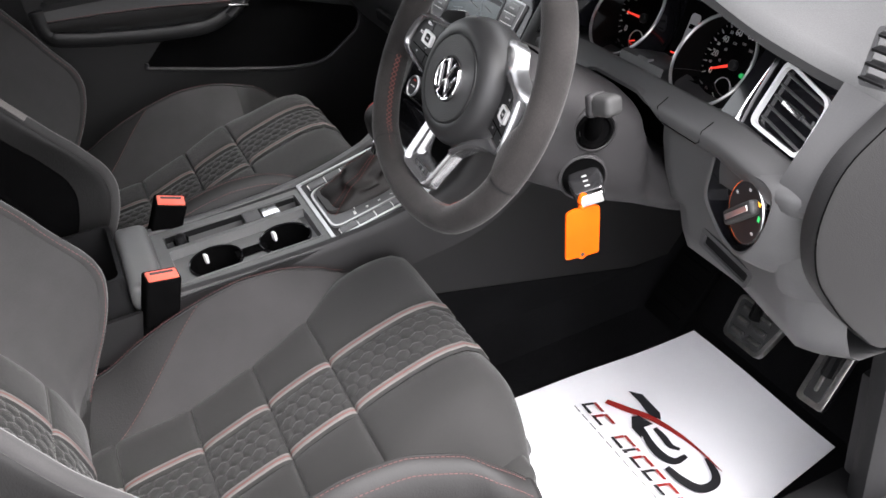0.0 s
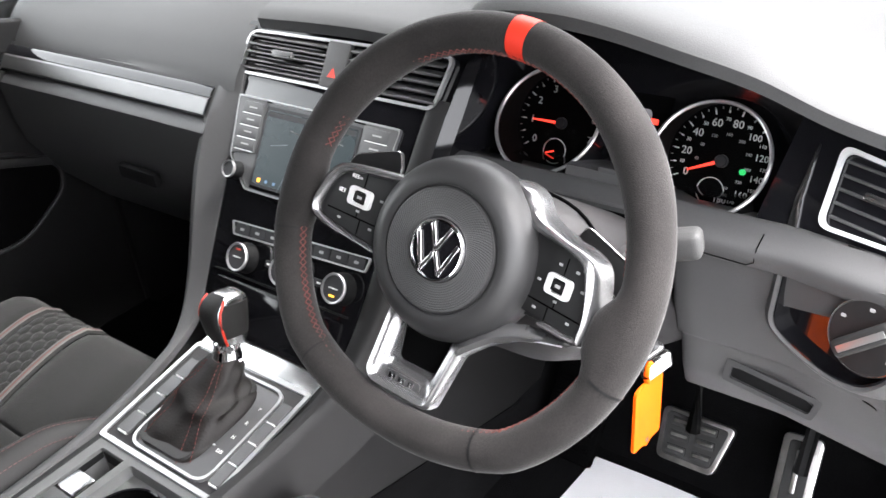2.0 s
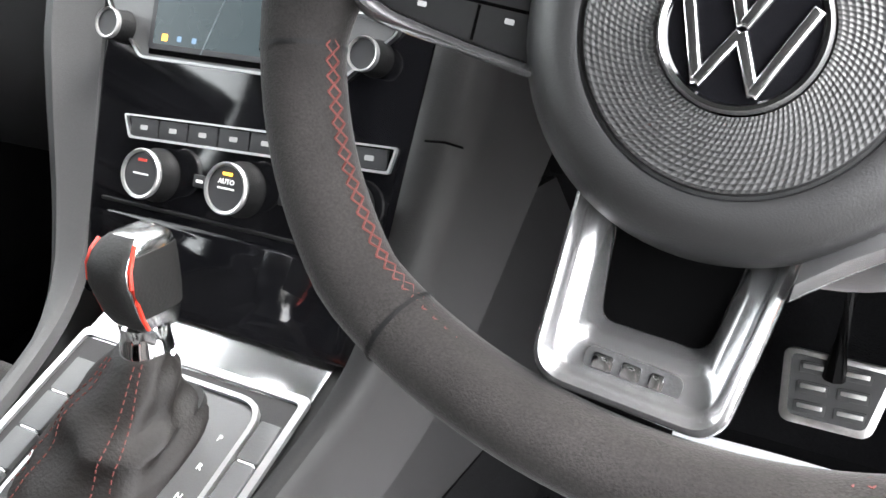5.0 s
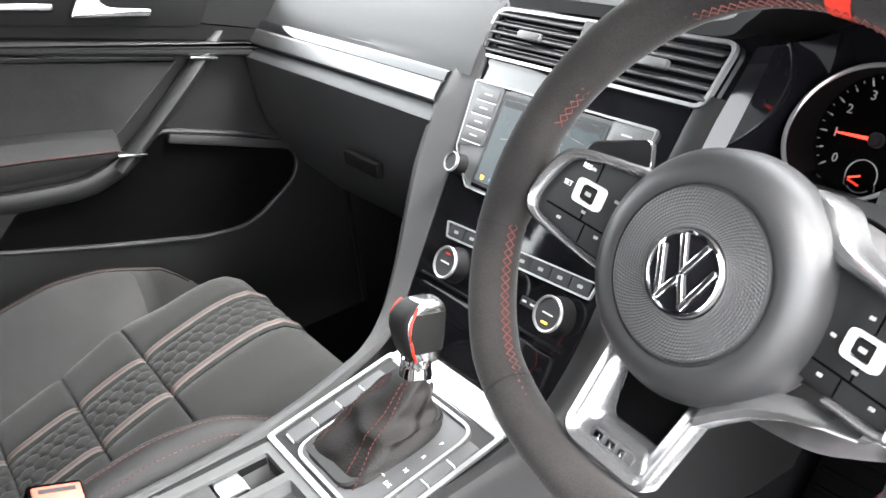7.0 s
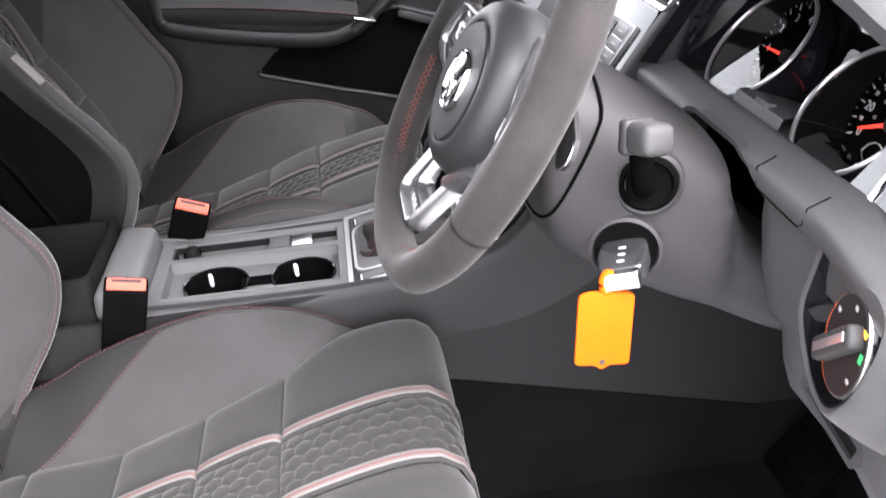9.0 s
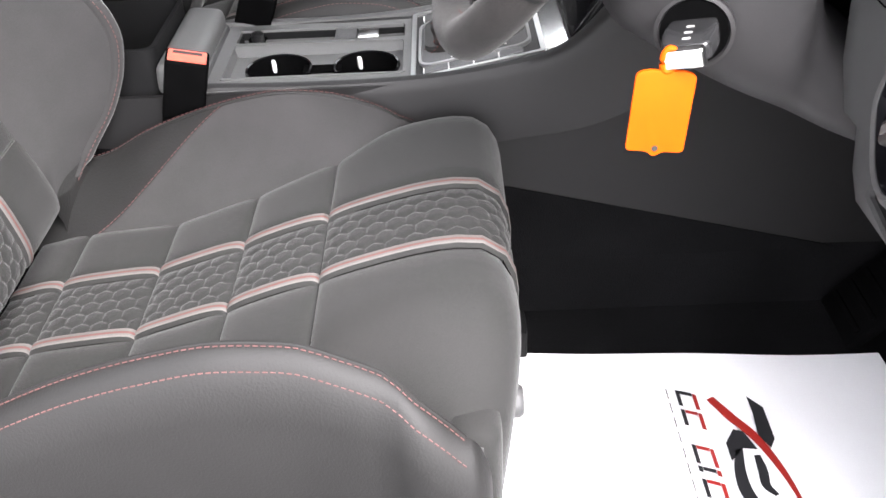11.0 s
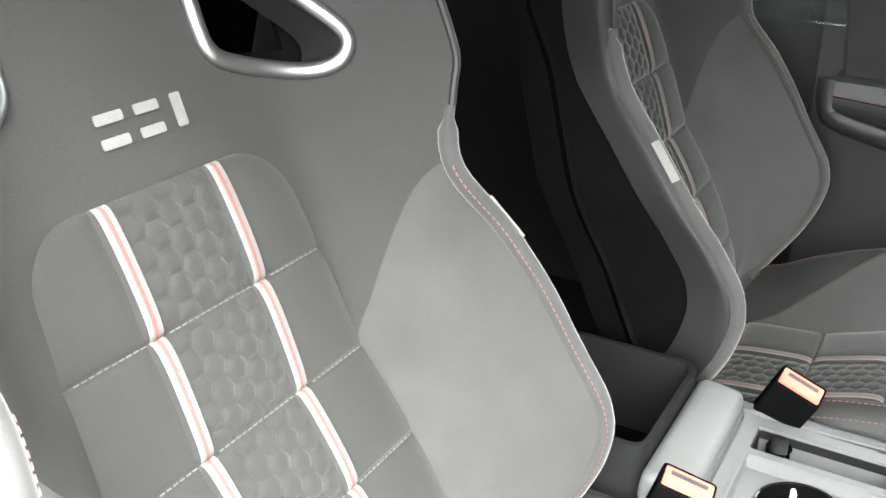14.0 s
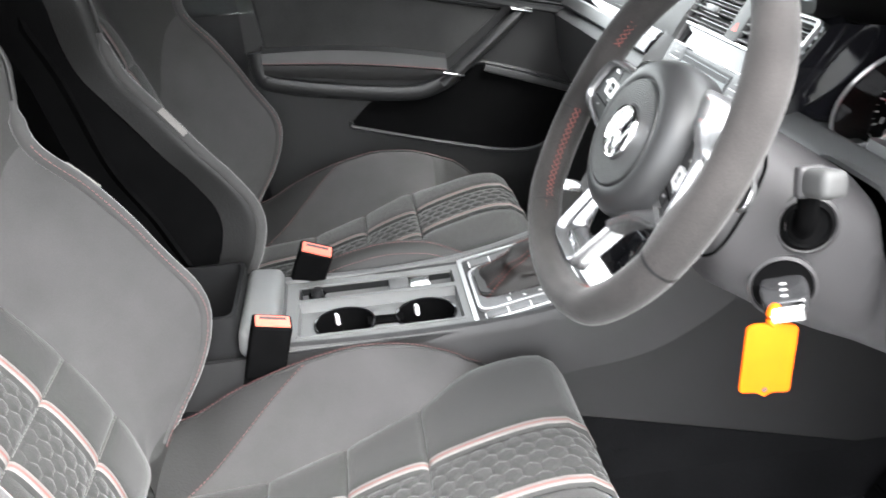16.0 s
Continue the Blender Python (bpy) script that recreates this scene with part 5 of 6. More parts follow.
# ---- centre console ----
con = thing("centre_console", (0.01, -0.15, 0.30), "grey centre console with two cup holders and a storage slot", "console")


def console_top(x, y):
    """Height of the moulded console top: rims, the cup tray and the narrow slot."""
    z = 0.622 + 0.008 * max(0.0, (y + 0.2) / 0.1) * 0.3
    if -0.352 < y < -0.128:
        if -0.018 < x < 0.078:
            z -= 0.014
            for cy in (-0.290, -0.176):
                if math.hypot(x - 0.028, y - cy) < 0.041:
                    z = 0.535
            if abs(x - 0.028) < 0.012 and -0.26 < y < -0.205:
                z = 0.575
        if -0.074 < x < -0.034:
            z -= 0.034
    return z


xs = [-0.092 + 0.204 * i / 82 for i in range(83)]
ys = [-0.376 + 0.264 * j / 106 for j in range(107)]
part("console_top", quads([[(x, y, console_top(x, y)) for y in ys] for x in xs]), CONSOLE, con, "moulded grey console top", smooth=False)
for cy in (-0.290, -0.176):
    C = Matrix.Translation((0.028, cy, 0))
    cup = part("cup_holder", lathe([(0.0405, 0.6115), (0.0425, 0.6125), (0.0435, 0.611), (0.0435, 0.606)], C, 48), PIANO, con, "black cup holder")
    part("cup_wall", quads([[C @ Vector((r * math.cos(a), r * math.sin(a), z)) for a in (q * math.tau / 40 for q in range(40))] for r, z in ((0.0408, 0.6115), (0.0395, 0.58), (0.037, 0.54), (0.0005, 0.538))], close_v=True), BLACK, cup)
    # clips in white and satin, which put in the glints inside the cup
    for a in (200, 20):
        part("cup_clip_glint", box(C @ Vector((0.034 * math.cos(radians(a)), 0.034 * math.sin(radians(a)), 0.600)), (0.010, 0.005, 0.016), 0.002, Matrix.Rotation(radians(a), 3, "Z")), MARK if a == 200 else SATIN, cup)
o_, i_ = rounded([(-0.022, -0.356), (0.082, -0.356), (0.082, -0.124), (-0.022, -0.124)], 0.006), rounded([(-0.0185, -0.3525), (0.0785, -0.3525), (0.0785, -0.1275), (-0.0185, -0.1275)], 0.005)
part("tray_rim", plate(o_, 0.003, Matrix.Translation((0, 0, 0.6215)), 0.001, hole=i_), CONSOLE, con)
for y, mt in ((-0.208, PLASTIC), (-0.177, SATIN)):
    part("switch", box((-0.054, y, 0.606), (0.035, 0.029, 0.032), 0.003), mt, con, "satin parking brake switch" if mt is SATIN else "")
    part("switch_mark", box((-0.054, y, 0.6203), (0.012, 0.008, 0.0006), 0), MARK, con)
part("power_socket", lathe([(0.013, 0.600), (0.013, 0.618), (0.009, 0.618), (0.009, 0.604)], Matrix.Translation((-0.054, -0.328, 0)), 24), CHROME, con, "chrome socket ring")
part("socket_plug", lathe([(0.0085, 0.604), (0.0085, 0.626), (0.006, 0.628), (0.0001, 0.628)], Matrix.Translation((-0.054, -0.328, 0)), 20), DARK, con)
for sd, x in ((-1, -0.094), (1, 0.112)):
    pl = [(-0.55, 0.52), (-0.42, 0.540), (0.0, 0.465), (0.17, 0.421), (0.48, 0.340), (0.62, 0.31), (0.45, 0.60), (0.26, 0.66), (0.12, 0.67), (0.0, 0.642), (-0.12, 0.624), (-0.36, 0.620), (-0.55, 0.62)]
    # side walls far darker than the top, with shade in the colour
    part("console_side", plate(pl, 0.008, axes((x - 0.004, 0, 0), (0, 1, 0), (0, 0, 1))), SIDE_SHADED, con, "grey side wall of the console")
    part("carpet_side", plate([(-0.6, 0.24), (0.64, 0.24), (0.64, 0.33), (0.48, 0.348), (0.17, 0.429), (0.0, 0.473), (-0.42, 0.547), (-0.6, 0.56)], 0.006, axes((x + sd * 0.003 - 0.003, 0, 0), (0, 1, 0), (0, 0, 1))), CARPET, con, "black carpeted tunnel flank")
part("slot_liner", quads([[(x, y, 0.589) for y in (-0.350, -0.130)] for x in (-0.0735, -0.0345)]), BLACK, con, "black slot floor")
part("slot_lining", quads([[(x, y, z) for x, y in ((-0.0736, -0.3515), (-0.0344, -0.3515), (-0.0344, -0.1285), (-0.0736, -0.1285))] for z in (0.589, 0.619)], close_v=True), DARK, con)
part("cup_bridge", box((0.028, -0.233, 0.6085), (0.022, 0.05, 0.002), 0.0005), BLACK, con)
# armrest bar and open storage bin behind it
part("armrest_bar", box((0.009, -0.400, 0.634), (0.196, 0.052, 0.044), 0.016, Matrix.Rotation(radians(-6), 3, "X"), 5), CONSOLE, con, "rounded grey armrest hinge bar")
part("bar_skirt", box((0.009, -0.395, 0.60), (0.20, 0.05, 0.06), 0.01), PLASTIC, con)
o_, i_ = rounded([(-0.086, -0.575), (0.090, -0.575), (0.090, -0.425), (-0.086, -0.425)], 0.018), rounded([(-0.080, -0.569), (0.084, -0.569), (0.084, -0.431), (-0.080, -0.431)], 0.014)
part("storage_bin", plate(o_, 0.14, Matrix.Translation((0, 0, 0.53)), 0.002, hole=i_), DARK, con, "open black storage bin")
part("bin_floor", plate(i_, 0.004, Matrix.Translation((0, 0, 0.56))), BLACK, con)

# gear selector
gs = thing("gear_selector", (0.005, -0.03, 0.62), "automatic gear lever with a leather boot and satin gate", "gear lever")
GT = axes((0.006, -0.035, 0.640), (1, 0, 0), (0, 1, 0.19))
part("shelf", plate(rect(0.204, 0.10, 0.006, 0.0, 0.125), 0.004, GT @ Matrix.Translation((0, 0, -0.004)), 0.001), SATIN, gs, "satin silver shelf in front of the gate")
part("gate_plate", plate(rect(0.204, 0.165, 0.004, 0.0, 0.0), 0.006, GT @ Matrix.Translation((0, 0, -0.006)), 0.0015), COLUMN, gs, "dark grey gate plate")
part("gate_border", plate(rect(0.205, 0.166, 0.006, 0.0, 0.0), 0.0035, GT @ Matrix.Translation((0, 0, -0.001)), 0.001, hole=rect(0.194, 0.154, 0.005, 0.0, 0.0)), SILVER, gs, "thin silver border")
o_, i_ = rect(0.136, 0.142, 0.022, 0.010, -0.002), rect(0.129, 0.135, 0.019, 0.010, -0.002)
part("gate_rim", plate(o_, 0.005, GT, 0.0015, hole=i_), SILVER, gs, "silver rim")
gp = part("gate_panel", plate(i_, 0.002, GT, 0.0005), PANEL, gs, "grey gate panel")
part("boot_frame", plate(rect(0.088, 0.128, 0.018, -0.008, 0.0), 0.008, GT, 0.003, 3, hole=rect(0.066, 0.106, 0.012, -0.008, 0.0)), RUBBER, gs, "black padded frame round the boot")
for i, ch in enumerate(("P", "R", "N", "D/S")):
    lettering("figure", ch, 0.0065, GT @ Matrix.Translation((0.060, 0.036 - 0.022 * i, 0.0022)), MARK, gp)
part("plus_mark", plate(rect(0.006, 0.0012, 0, 0.046, -0.026), 0.0026, GT), MARK, gp)
for i in range(4):
    part("gate_button", plate(rect(0.016, 0.029, 0.002, 0.088, 0.042 - 0.031 * i), 0.004, GT, 0.001), PANEL, gs)
    part("button_line", plate(rect(0.012, 0.0012, 0, 0.088, 0.0265 - 0.031 * i), 0.0036, GT), MARK, gs)
    part("gate_button", plate(rect(0.021, 0.029, 0.002, -0.076, 0.042 - 0.031 * i), 0.004, GT, 0.001), PANEL, gs)
    part("button_line", plate(rect(0.014, 0.0012, 0, -0.076, 0.0265 - 0.031 * i), 0.0042, GT), MARK, gs)
# leather boot with folds
rows = []
for i in range(25):
    t = i / 24
    cx, cy, cz = 0.000 + 0.008 * t, -0.036 + 0.046 * t ** 1.2, 0.640 + 0.060 * t
    rx, ry = 0.036 * (1 - t) ** 0.9 + 0.0175, 0.048 * (1 - t) ** 1.05 + 0.0175
    ring = []
    for q in range(48):
        a = q * math.tau / 48
        fold = 1 + (0.07 * math.sin(3 * a + 7 * t) + 0.06 * math.sin(20 * t + 2 * a) + 0.05 * math.sin(5 * a - 12 * t + 1)) * math.sin(math.pi * t) ** 0.7
        k = (abs(math.cos(a)) ** 4 + abs(math.sin(a)) ** 4) ** (-1 / 4)
        k = 1 + (k - 1) * max(0, 1 - 1.3 * t)
        ring.append((cx + rx * math.cos(a) * k * fold, cy + ry * math.sin(a) * k * fold, cz + 0.19 * ry * math.sin(a) * (1 - t) + 0.004 * math.sin(2 * a + 9 * t) * math.sin(math.pi * t)))
    rows.append(ring)
part("boot", capped(rows), BOOT, gs, "black leather boot with red stitching")
for q in (29, 31, 40, 42):
    part("boot_stitching", dashes([Vector(r[q]) + (Vector(r[q]) - Vector((0.008 * i / 24, -0.036 + 0.046 * i / 24, r[q][2]))).normalized() * 0.0012 for i, r in enumerate(rows)], 0.0030, 0.0022, 0.0005), REDTHREAD, gs, "red stitching")
LV = axes((0.009, 0.013, 0.695), (1, 0, 0), (0, 0.97, -0.24))
part("collar", lathe([(0.0180, -0.002), (0.0176, 0.004), (0.0162, 0.010), (0.0158, 0.015), (0.0166, 0.021), (0.0150, 0.023)], LV, 40), CHROME, gs, "chrome collar")
kr = []
for t, rx, ry, dy in ((0.018, 0.0145, 0.0165, 0.004), (0.025, 0.0160, 0.0190, 0.003), (0.033, 0.0175, 0.0220, 0.001), (0.045, 0.0183, 0.0245, -0.001), (0.056, 0.0187, 0.0262, -0.003), (0.066, 0.0185, 0.0258, -0.003), (0.0735, 0.0176, 0.0235, -0.001), (0.079, 0.0155, 0.0198, 0.001), (0.0825, 0.0117, 0.0143, 0.003), (0.084, 0.0056, 0.0074, 0.004)):
    kr.append([LV @ Vector((rx * (abs(math.cos(a)) ** 0.5) * (1 if math.cos(a) > 0 else -1), dy + ry * (abs(math.sin(a)) ** 0.6) * (1 if math.sin(a) > 0 else -1), t)) for a in (q * math.tau / 40 for q in range(40))])
part("knob", capped(kr), SATIN, gs, "satin metal frame of the gear knob")
kc = LV @ Vector((0, -0.003, 0.05))


def knob_skin(q0, q1, r0, r1, lift, mat, name, label):
    g = []
    for r in kr[r0:r1]:
        g.append([p + (p - kc).normalized() * lift for p in (Vector(r[q % 40]) for q in range(q0, q1))])
    part(name, thicken(quads(g), 0.0016), mat, gs, label)


knob_skin(25, 36, 1, 9, 0.0008, LEATHER, "knob_back", "black leather back of the knob")
knob_skin(-4, 6, 2, 7, 0.0010, LEATHER, "knob_side", "dark leather side panel")
knob_skin(14, 24, 2, 7, 0.0010, LEATHER, "knob_side", "dark leather side panel")
for q in (24, 36):
    part("knob_stripe", tube([Vector(r[q]) + (Vector(r[q]) - kc).normalized() * 0.0016 for r in kr[1:8]], 0.0015, 6), RED, gs, "red inlay line")

# ---- steering wheel ----
sw = thing("steering_wheel", (0.365, 0.08, 0.93), "flat-bottomed suede steering wheel with satin spokes and red stitching", "steering wheel")
WH = axes((0.3625, 0.0135, 0.9514), (1, 0, 0), (0, math.sin(radians(27.8)), math.cos(radians(27.8)))) @ Matrix.Rotation(radians(3.0), 4, "Y") @ Matrix.Rotation(radians(-7), 4, "Z")
WR = axes((0.3629, 0.0199, 0.9475), (1, 0, 0), (0, math.sin(radians(31.2)), math.cos(radians(31.2)))) @ Matrix.Rotation(radians(0.7), 4, "Y") @ Matrix.Rotation(radians(-7), 4, "Z")
RR = 0.1728


def rim_point(a, inward=0.0, out=0.0):
    """Centre line of the rim; flattened below."""
    r = RR
    x, y = r * math.cos(a), r * math.sin(a)
    if y < -0.1303:
        y = -0.1303 - (-0.1303 - y) * 0.66
    k = 1 - inward / RR
    return WR @ Vector((x * k, y * k, out + 0.004))


N = 120
rings = []
for i in range(N):
    a = i * math.tau / N
    c, c2 = rim_point(a), rim_point(a + 0.01)
    tg = (c2 - c).normalized()
    nn = (WR.to_3x3() @ Vector((0, 0, 1))).normalized()
    rad_ = tg.cross(nn).normalized()
    fat = 1.0 + 0.10 * (math.exp(-((math.degrees(a) - 40) / 18) ** 2) + math.exp(-((math.degrees(a) - 140) / 18) ** 2))
    deg = (math.degrees(a) + 180) % 360 - 180
    inner = 0.90 * math.exp(-((deg + 5) / 9.5) ** 4) + 0.5 * math.exp(-(((deg % 360) - 184) / 9) ** 4)
    rings.append([c + rad_ * (0.0170 * fat * math.cos(q * math.tau / 20) * (1 + (inner if math.cos(q * math.tau / 20) < 0 else 0))) + nn * (0.0181 * fat * math.sin(q * math.tau / 20)) for q in range(20)])
part("rim", quads(rings, True, True), RIM_SUEDE, sw, "grey suede rim")


def rim_band(a0, a1, grow, mat, name, label=""):
    out_ = []
    for i in range(9):
        a = radians(a0 + (a1 - a0) * i / 8)
        c, c2 = rim_point(a), rim_point(a + 0.01)
        tg = (c2 - c).normalized()
        nn = (WR.to_3x3() @ Vector((0, 0, 1))).normalized()
        rad_ = tg.cross(nn).normalized()
        out_.append([c + rad_ * ((0.0170 + grow) * math.cos(q * math.tau / 24)) + nn * ((0.0181 + grow) * math.sin(q * math.tau / 24)) for q in range(24)])
    return part(name, quads(out_, close_v=True), mat, sw, label)


rim_band(85, 91.0, 0.0006, RED, "top_mark", "red twelve o'clock marker")
for a in (38, 142, 196, 238, 302, 344):
    rim_band(a, a + 0.7, 0.0005, DARK, "rim_seam")
SA = [rim_point(radians(i * 0.75), 0.0158, 0.0078) for i in range(480)]
SB = [rim_point(radians(i * 0.75), 0.0173, 0.0010) for i in range(480)]
for lo_, hi in ((-82, -8), (16, 224), (247, 330), (337, 383)):
    ids = [i % 480 for i in range(lo_, hi)]
    part("rim_stitching", cross_stitch([SA[i] for i in ids], [SB[i] for i in ids], 3, 0.00052), REDTHREAD, sw, "red cross stitching")
# airbag cover
WC = WH @ Matrix.Translation((0.0018, -0.006, 0.0))
part("airbag_cover", lathe([(0.060, -0.058), (0.074, -0.044), (0.0785, -0.022), (0.0765, -0.006), (0.071, 0.004), (0.063, 0.0095), (0.056, 0.011), (0.0535, 0.0100), (0.0530, 0.0085), (0.0518, 0.0085), (0.0510, 0.0105), (0.048, 0.0112), (0.028, 0.0125), (0.0268, 0.0110)], WC, 72), HUB, sw, "dark grey round airbag cover")
rb = bmesh.new()
uvl = rb.loops.layers.uv.new("UVMap")
NR, NA = 8, 96
RV = [[rb.verts.new(WC @ Vector((r * math.cos(a), r * math.sin(a), 0.0126 - 0.6 * (r - 0.028) ** 2))) for a in (q * math.tau / NA for q in range(NA))] for r in (0.027 + 0.0235 * i / NR for i in range(NR + 1))]
for i in range(NR):
    for q in range(NA):
        f = rb.faces.new((RV[i][q], RV[i + 1][q], RV[i + 1][(q + 1) % NA], RV[i][(q + 1) % NA]))
        for lp, (di, dq) in zip(f.loops, ((0, 0), (1, 0), (1, 1), (0, 1))):
            lp[uvl].uv = ((q + dq) * 120 / NA + (i + di) * 6 / NR, (i + di) * 12 / NR)
part("ribbed_disc", rb, RIBBED, sw, "finely ribbed disc round the emblem")
emb = part("emblem", lathe([(0.0262, 0.010), (0.0262, 0.0150), (0.0250, 0.0165), (0.0236, 0.0160), (0.0228, 0.0142)], WC, 56), CHROME, sw, "round chrome maker's emblem")
part("emblem_face", lathe([(0.0232, 0.0100), (0.0232, 0.0142), (0.0001, 0.0146)], WC, 48), PIANO, emb)
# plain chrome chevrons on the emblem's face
for k, (ax, ay, bx, by) in enumerate(((-0.0090, 0.0200, -0.0004, 0.0016), (0.0090, 0.0200, 0.0004, 0.0016), (-0.0196, 0.0090, -0.0088, -0.0180), (-0.0088, -0.0180, -0.0004, -0.0022), (0.0088, -0.0180, 0.0004, -0.0022), (0.0196, 0.0090, 0.0088, -0.0180))):
    d = Vector((bx - ax, by - ay))
    mm = WC @ Matrix.Translation(((ax + bx) / 2, (ay + by) / 2, 0.0143 + 0.0001 * k)) @ Matrix.Rotation(math.atan2(d.y, d.x), 4, "Z")
    part("emblem_bar", plate(rect(d.length + 0.0020, 0.0040), 0.0024, mm, 0.0012, 3), SATIN, emb)
# lower spoke: a dished satin frame round an opening
def dished(o, i, lift, m):
    """A frame between outline o and inner outline i, raised along its outer band."""
    rows_ = []
    for w_, z in ((0.0, -0.014), (0.0, -0.007), (0.04, -0.001), (0.11, 0.0030), (0.20, 0.0042), (0.28, 0.0030), (0.36, -0.0020), (0.44, -0.0044), (0.66, -0.0058), (0.76, -0.0080), (0.88, -0.0125), (0.96, -0.0165), (1.0, -0.0225)):
        rows_.append([m @ Vector((a_[0] + (b_[0] - a_[0]) * w_, a_[1] + (b_[1] - a_[1]) * w_, z + lift - 0.7 * max(0.0, a_[1] + (b_[1] - a_[1]) * w_ + 0.088))) for a_, b_ in zip(o, i)])
    return quads(rows_, close_v=True)


low_o = rounded([(-0.044, -0.052), (-0.0370, -0.1410), (0.0345, -0.1410), (0.0420, -0.052)], [0.003, 0.013, 0.012, 0.003], 8)
low_i = rounded([(-0.0255, -0.074), (-0.0205, -0.1160), (0.0195, -0.1150), (0.0240, -0.074)], [0.003, 0.006, 0.006, 0.003], 8)
part("lower_spoke", dished(low_o, low_i, 0.0015, WH), SPOKE, sw, "satin silver lower spoke")
part("spoke_insert", plate(low_i, 0.002, WH @ Matrix.Translation((0, 0, -0.0225))), BLACK, sw, "black insert in the lower spoke")
part("spoke_mark", plate(rect(0.036, 0.0090, 0.004, -0.001, -0.1265), 0.0008, WH @ Matrix.Translation((0, 0, -0.0036))), PLASTIC, sw)
for u, w_ in ((-0.012, 0.008), (-0.0015, 0.0075), (0.008, 0.0055)):
    part("spoke_mark_bar", plate(rect(w_, 0.0060, 0.0015, u, -0.1265), 0.0012, WH @ Matrix.Translation((0, 0, -0.0031)), 0.0004), CHROME, sw)
# side spokes with button pads: a bright band with a deep flank runs round each pad
BAND = {1: (((0.028, 0.066), (0.046, 0.0625), (0.064, 0.0475), (0.090, 0.0405), (0.119, 0.0355), (0.1325, 0.0245), (0.1405, -0.004), (0.1415, -0.024), (0.136, -0.0315), (0.098, -0.0315)),
            ((0.028, 0.056), (0.044, 0.0515), (0.060, 0.036), (0.088, 0.0325), (0.114, 0.0275), (0.1245, 0.018), (0.1335, -0.006), (0.1345, -0.020), (0.131, -0.0265), (0.098, -0.0275)), 0.026, 0.0),
        -1: (((0.030, 0.046), (0.051, 0.039), (0.085, 0.034), (0.122, 0.029), (0.140, 0.0205), (0.152, -0.003), (0.1535, -0.019), (0.142, -0.030), (0.105, -0.034), (0.070, -0.037)),
             ((0.030, 0.039), (0.051, 0.0315), (0.085, 0.0275), (0.118, 0.0225), (0.1325, 0.0145), (0.1425, -0.006), (0.1445, -0.018), (0.137, -0.0245), (0.105, -0.0295), (0.070, -0.0325)), 0.014, 0.0)}
for sd in (-1, 1):
    O_, I_, flank, rise = BAND[sd]
    WS = WH @ Matrix.Translation((0.1 if sd > 0 else 0.005, 0, rise))
    if sd > 0:
        WS = WS @ Matrix.Rotation(radians(-16), 4, "Y") @ Matrix.Translation((-0.1, 0, 0))
    O_, I_ = (smooth_path([(sd * x, y, 0) for x, y in q], 6) for q in (O_, I_))
    band = []
    for w_, z in ((0.0, -0.012), (0.02, -0.005), (0.15, -0.0015), (0.5, 0.0005), (0.85, -0.0015), (0.98, -0.005), (1.06, -0.4 * flank), (1.04, -flank)):
        band.append([WS @ (i_.lerp(o_, w_) + Vector((0, 0, z))) for o_, i_ in zip(O_, I_)])
    part("spoke_band", quads(band), SPOKE, sw, "bright satin silver band round the pad")
    inner_ = [(p.x * 0.998, p.y) for p in I_]
    pad = inner_[8:] + [(sd * 0.058, inner_[-1][1])]
    bp = part("button_pad", plate(pad, 0.0100, WS @ Matrix.Translation((0, 0, -0.016)), 0.0015), SWITCH, sw, "black button pad")
    part("side_spoke", plate([(sd * 0.045, -0.036), (sd * 0.134, -0.028), (sd * 0.138, -0.006), (sd * 0.118, 0.026), (sd * 0.045, 0.040)], 0.012, WS @ Matrix.Translation((0, 0, -0.028)), 0.002), HUB, sw, "dark spoke body")
    arm_ = [[WH @ Vector((sd * x, y + dy * w_, z - 0.006 * (1 - w_))) for dy, z in ((-0.011, -0.024), (-0.011, -0.012), (-0.009, -0.004), (-0.003, -0.001), (0.003, -0.004), (0.010, -0.014))] for x, y, w_ in ((0.040, -0.076, 1.0), (0.052, -0.064, 1.0), (0.066, -0.053, 0.9), (0.084, -0.045, 0.7), (0.104, -0.040, 0.5), (0.122, -0.037, 0.35))]
    if sd > 0:
        part("lower_arm", quads(arm_), SPOKE, sw, "satin silver arm below the pad")
    c = (sd * 0.1035, 0.0035)
    # the frame's white reflection comes from its pale base colour
    part("toggle_frame", plate(rect(0.025, 0.0165, 0.004, *c), 0.0035, WS @ Matrix.Translation((0, 0, -0.006)), 0.0012, hole=rect(0.0135, 0.0115, 0.002, *c)), SKY_LIT, bp, "silver toggle frame")
    part("toggle", plate(rect(0.014, 0.0095, 0.002, *c), 0.003, WS @ Matrix.Translation((0, 0, -0.006)), 0.001), DARK, bp)
    part("toggle_mark", plate(rect(0.005, 0.0025, 0, *c), 0.0035, WS @ Matrix.Translation((0, 0, -0.006))), DIM_MARK, bp)
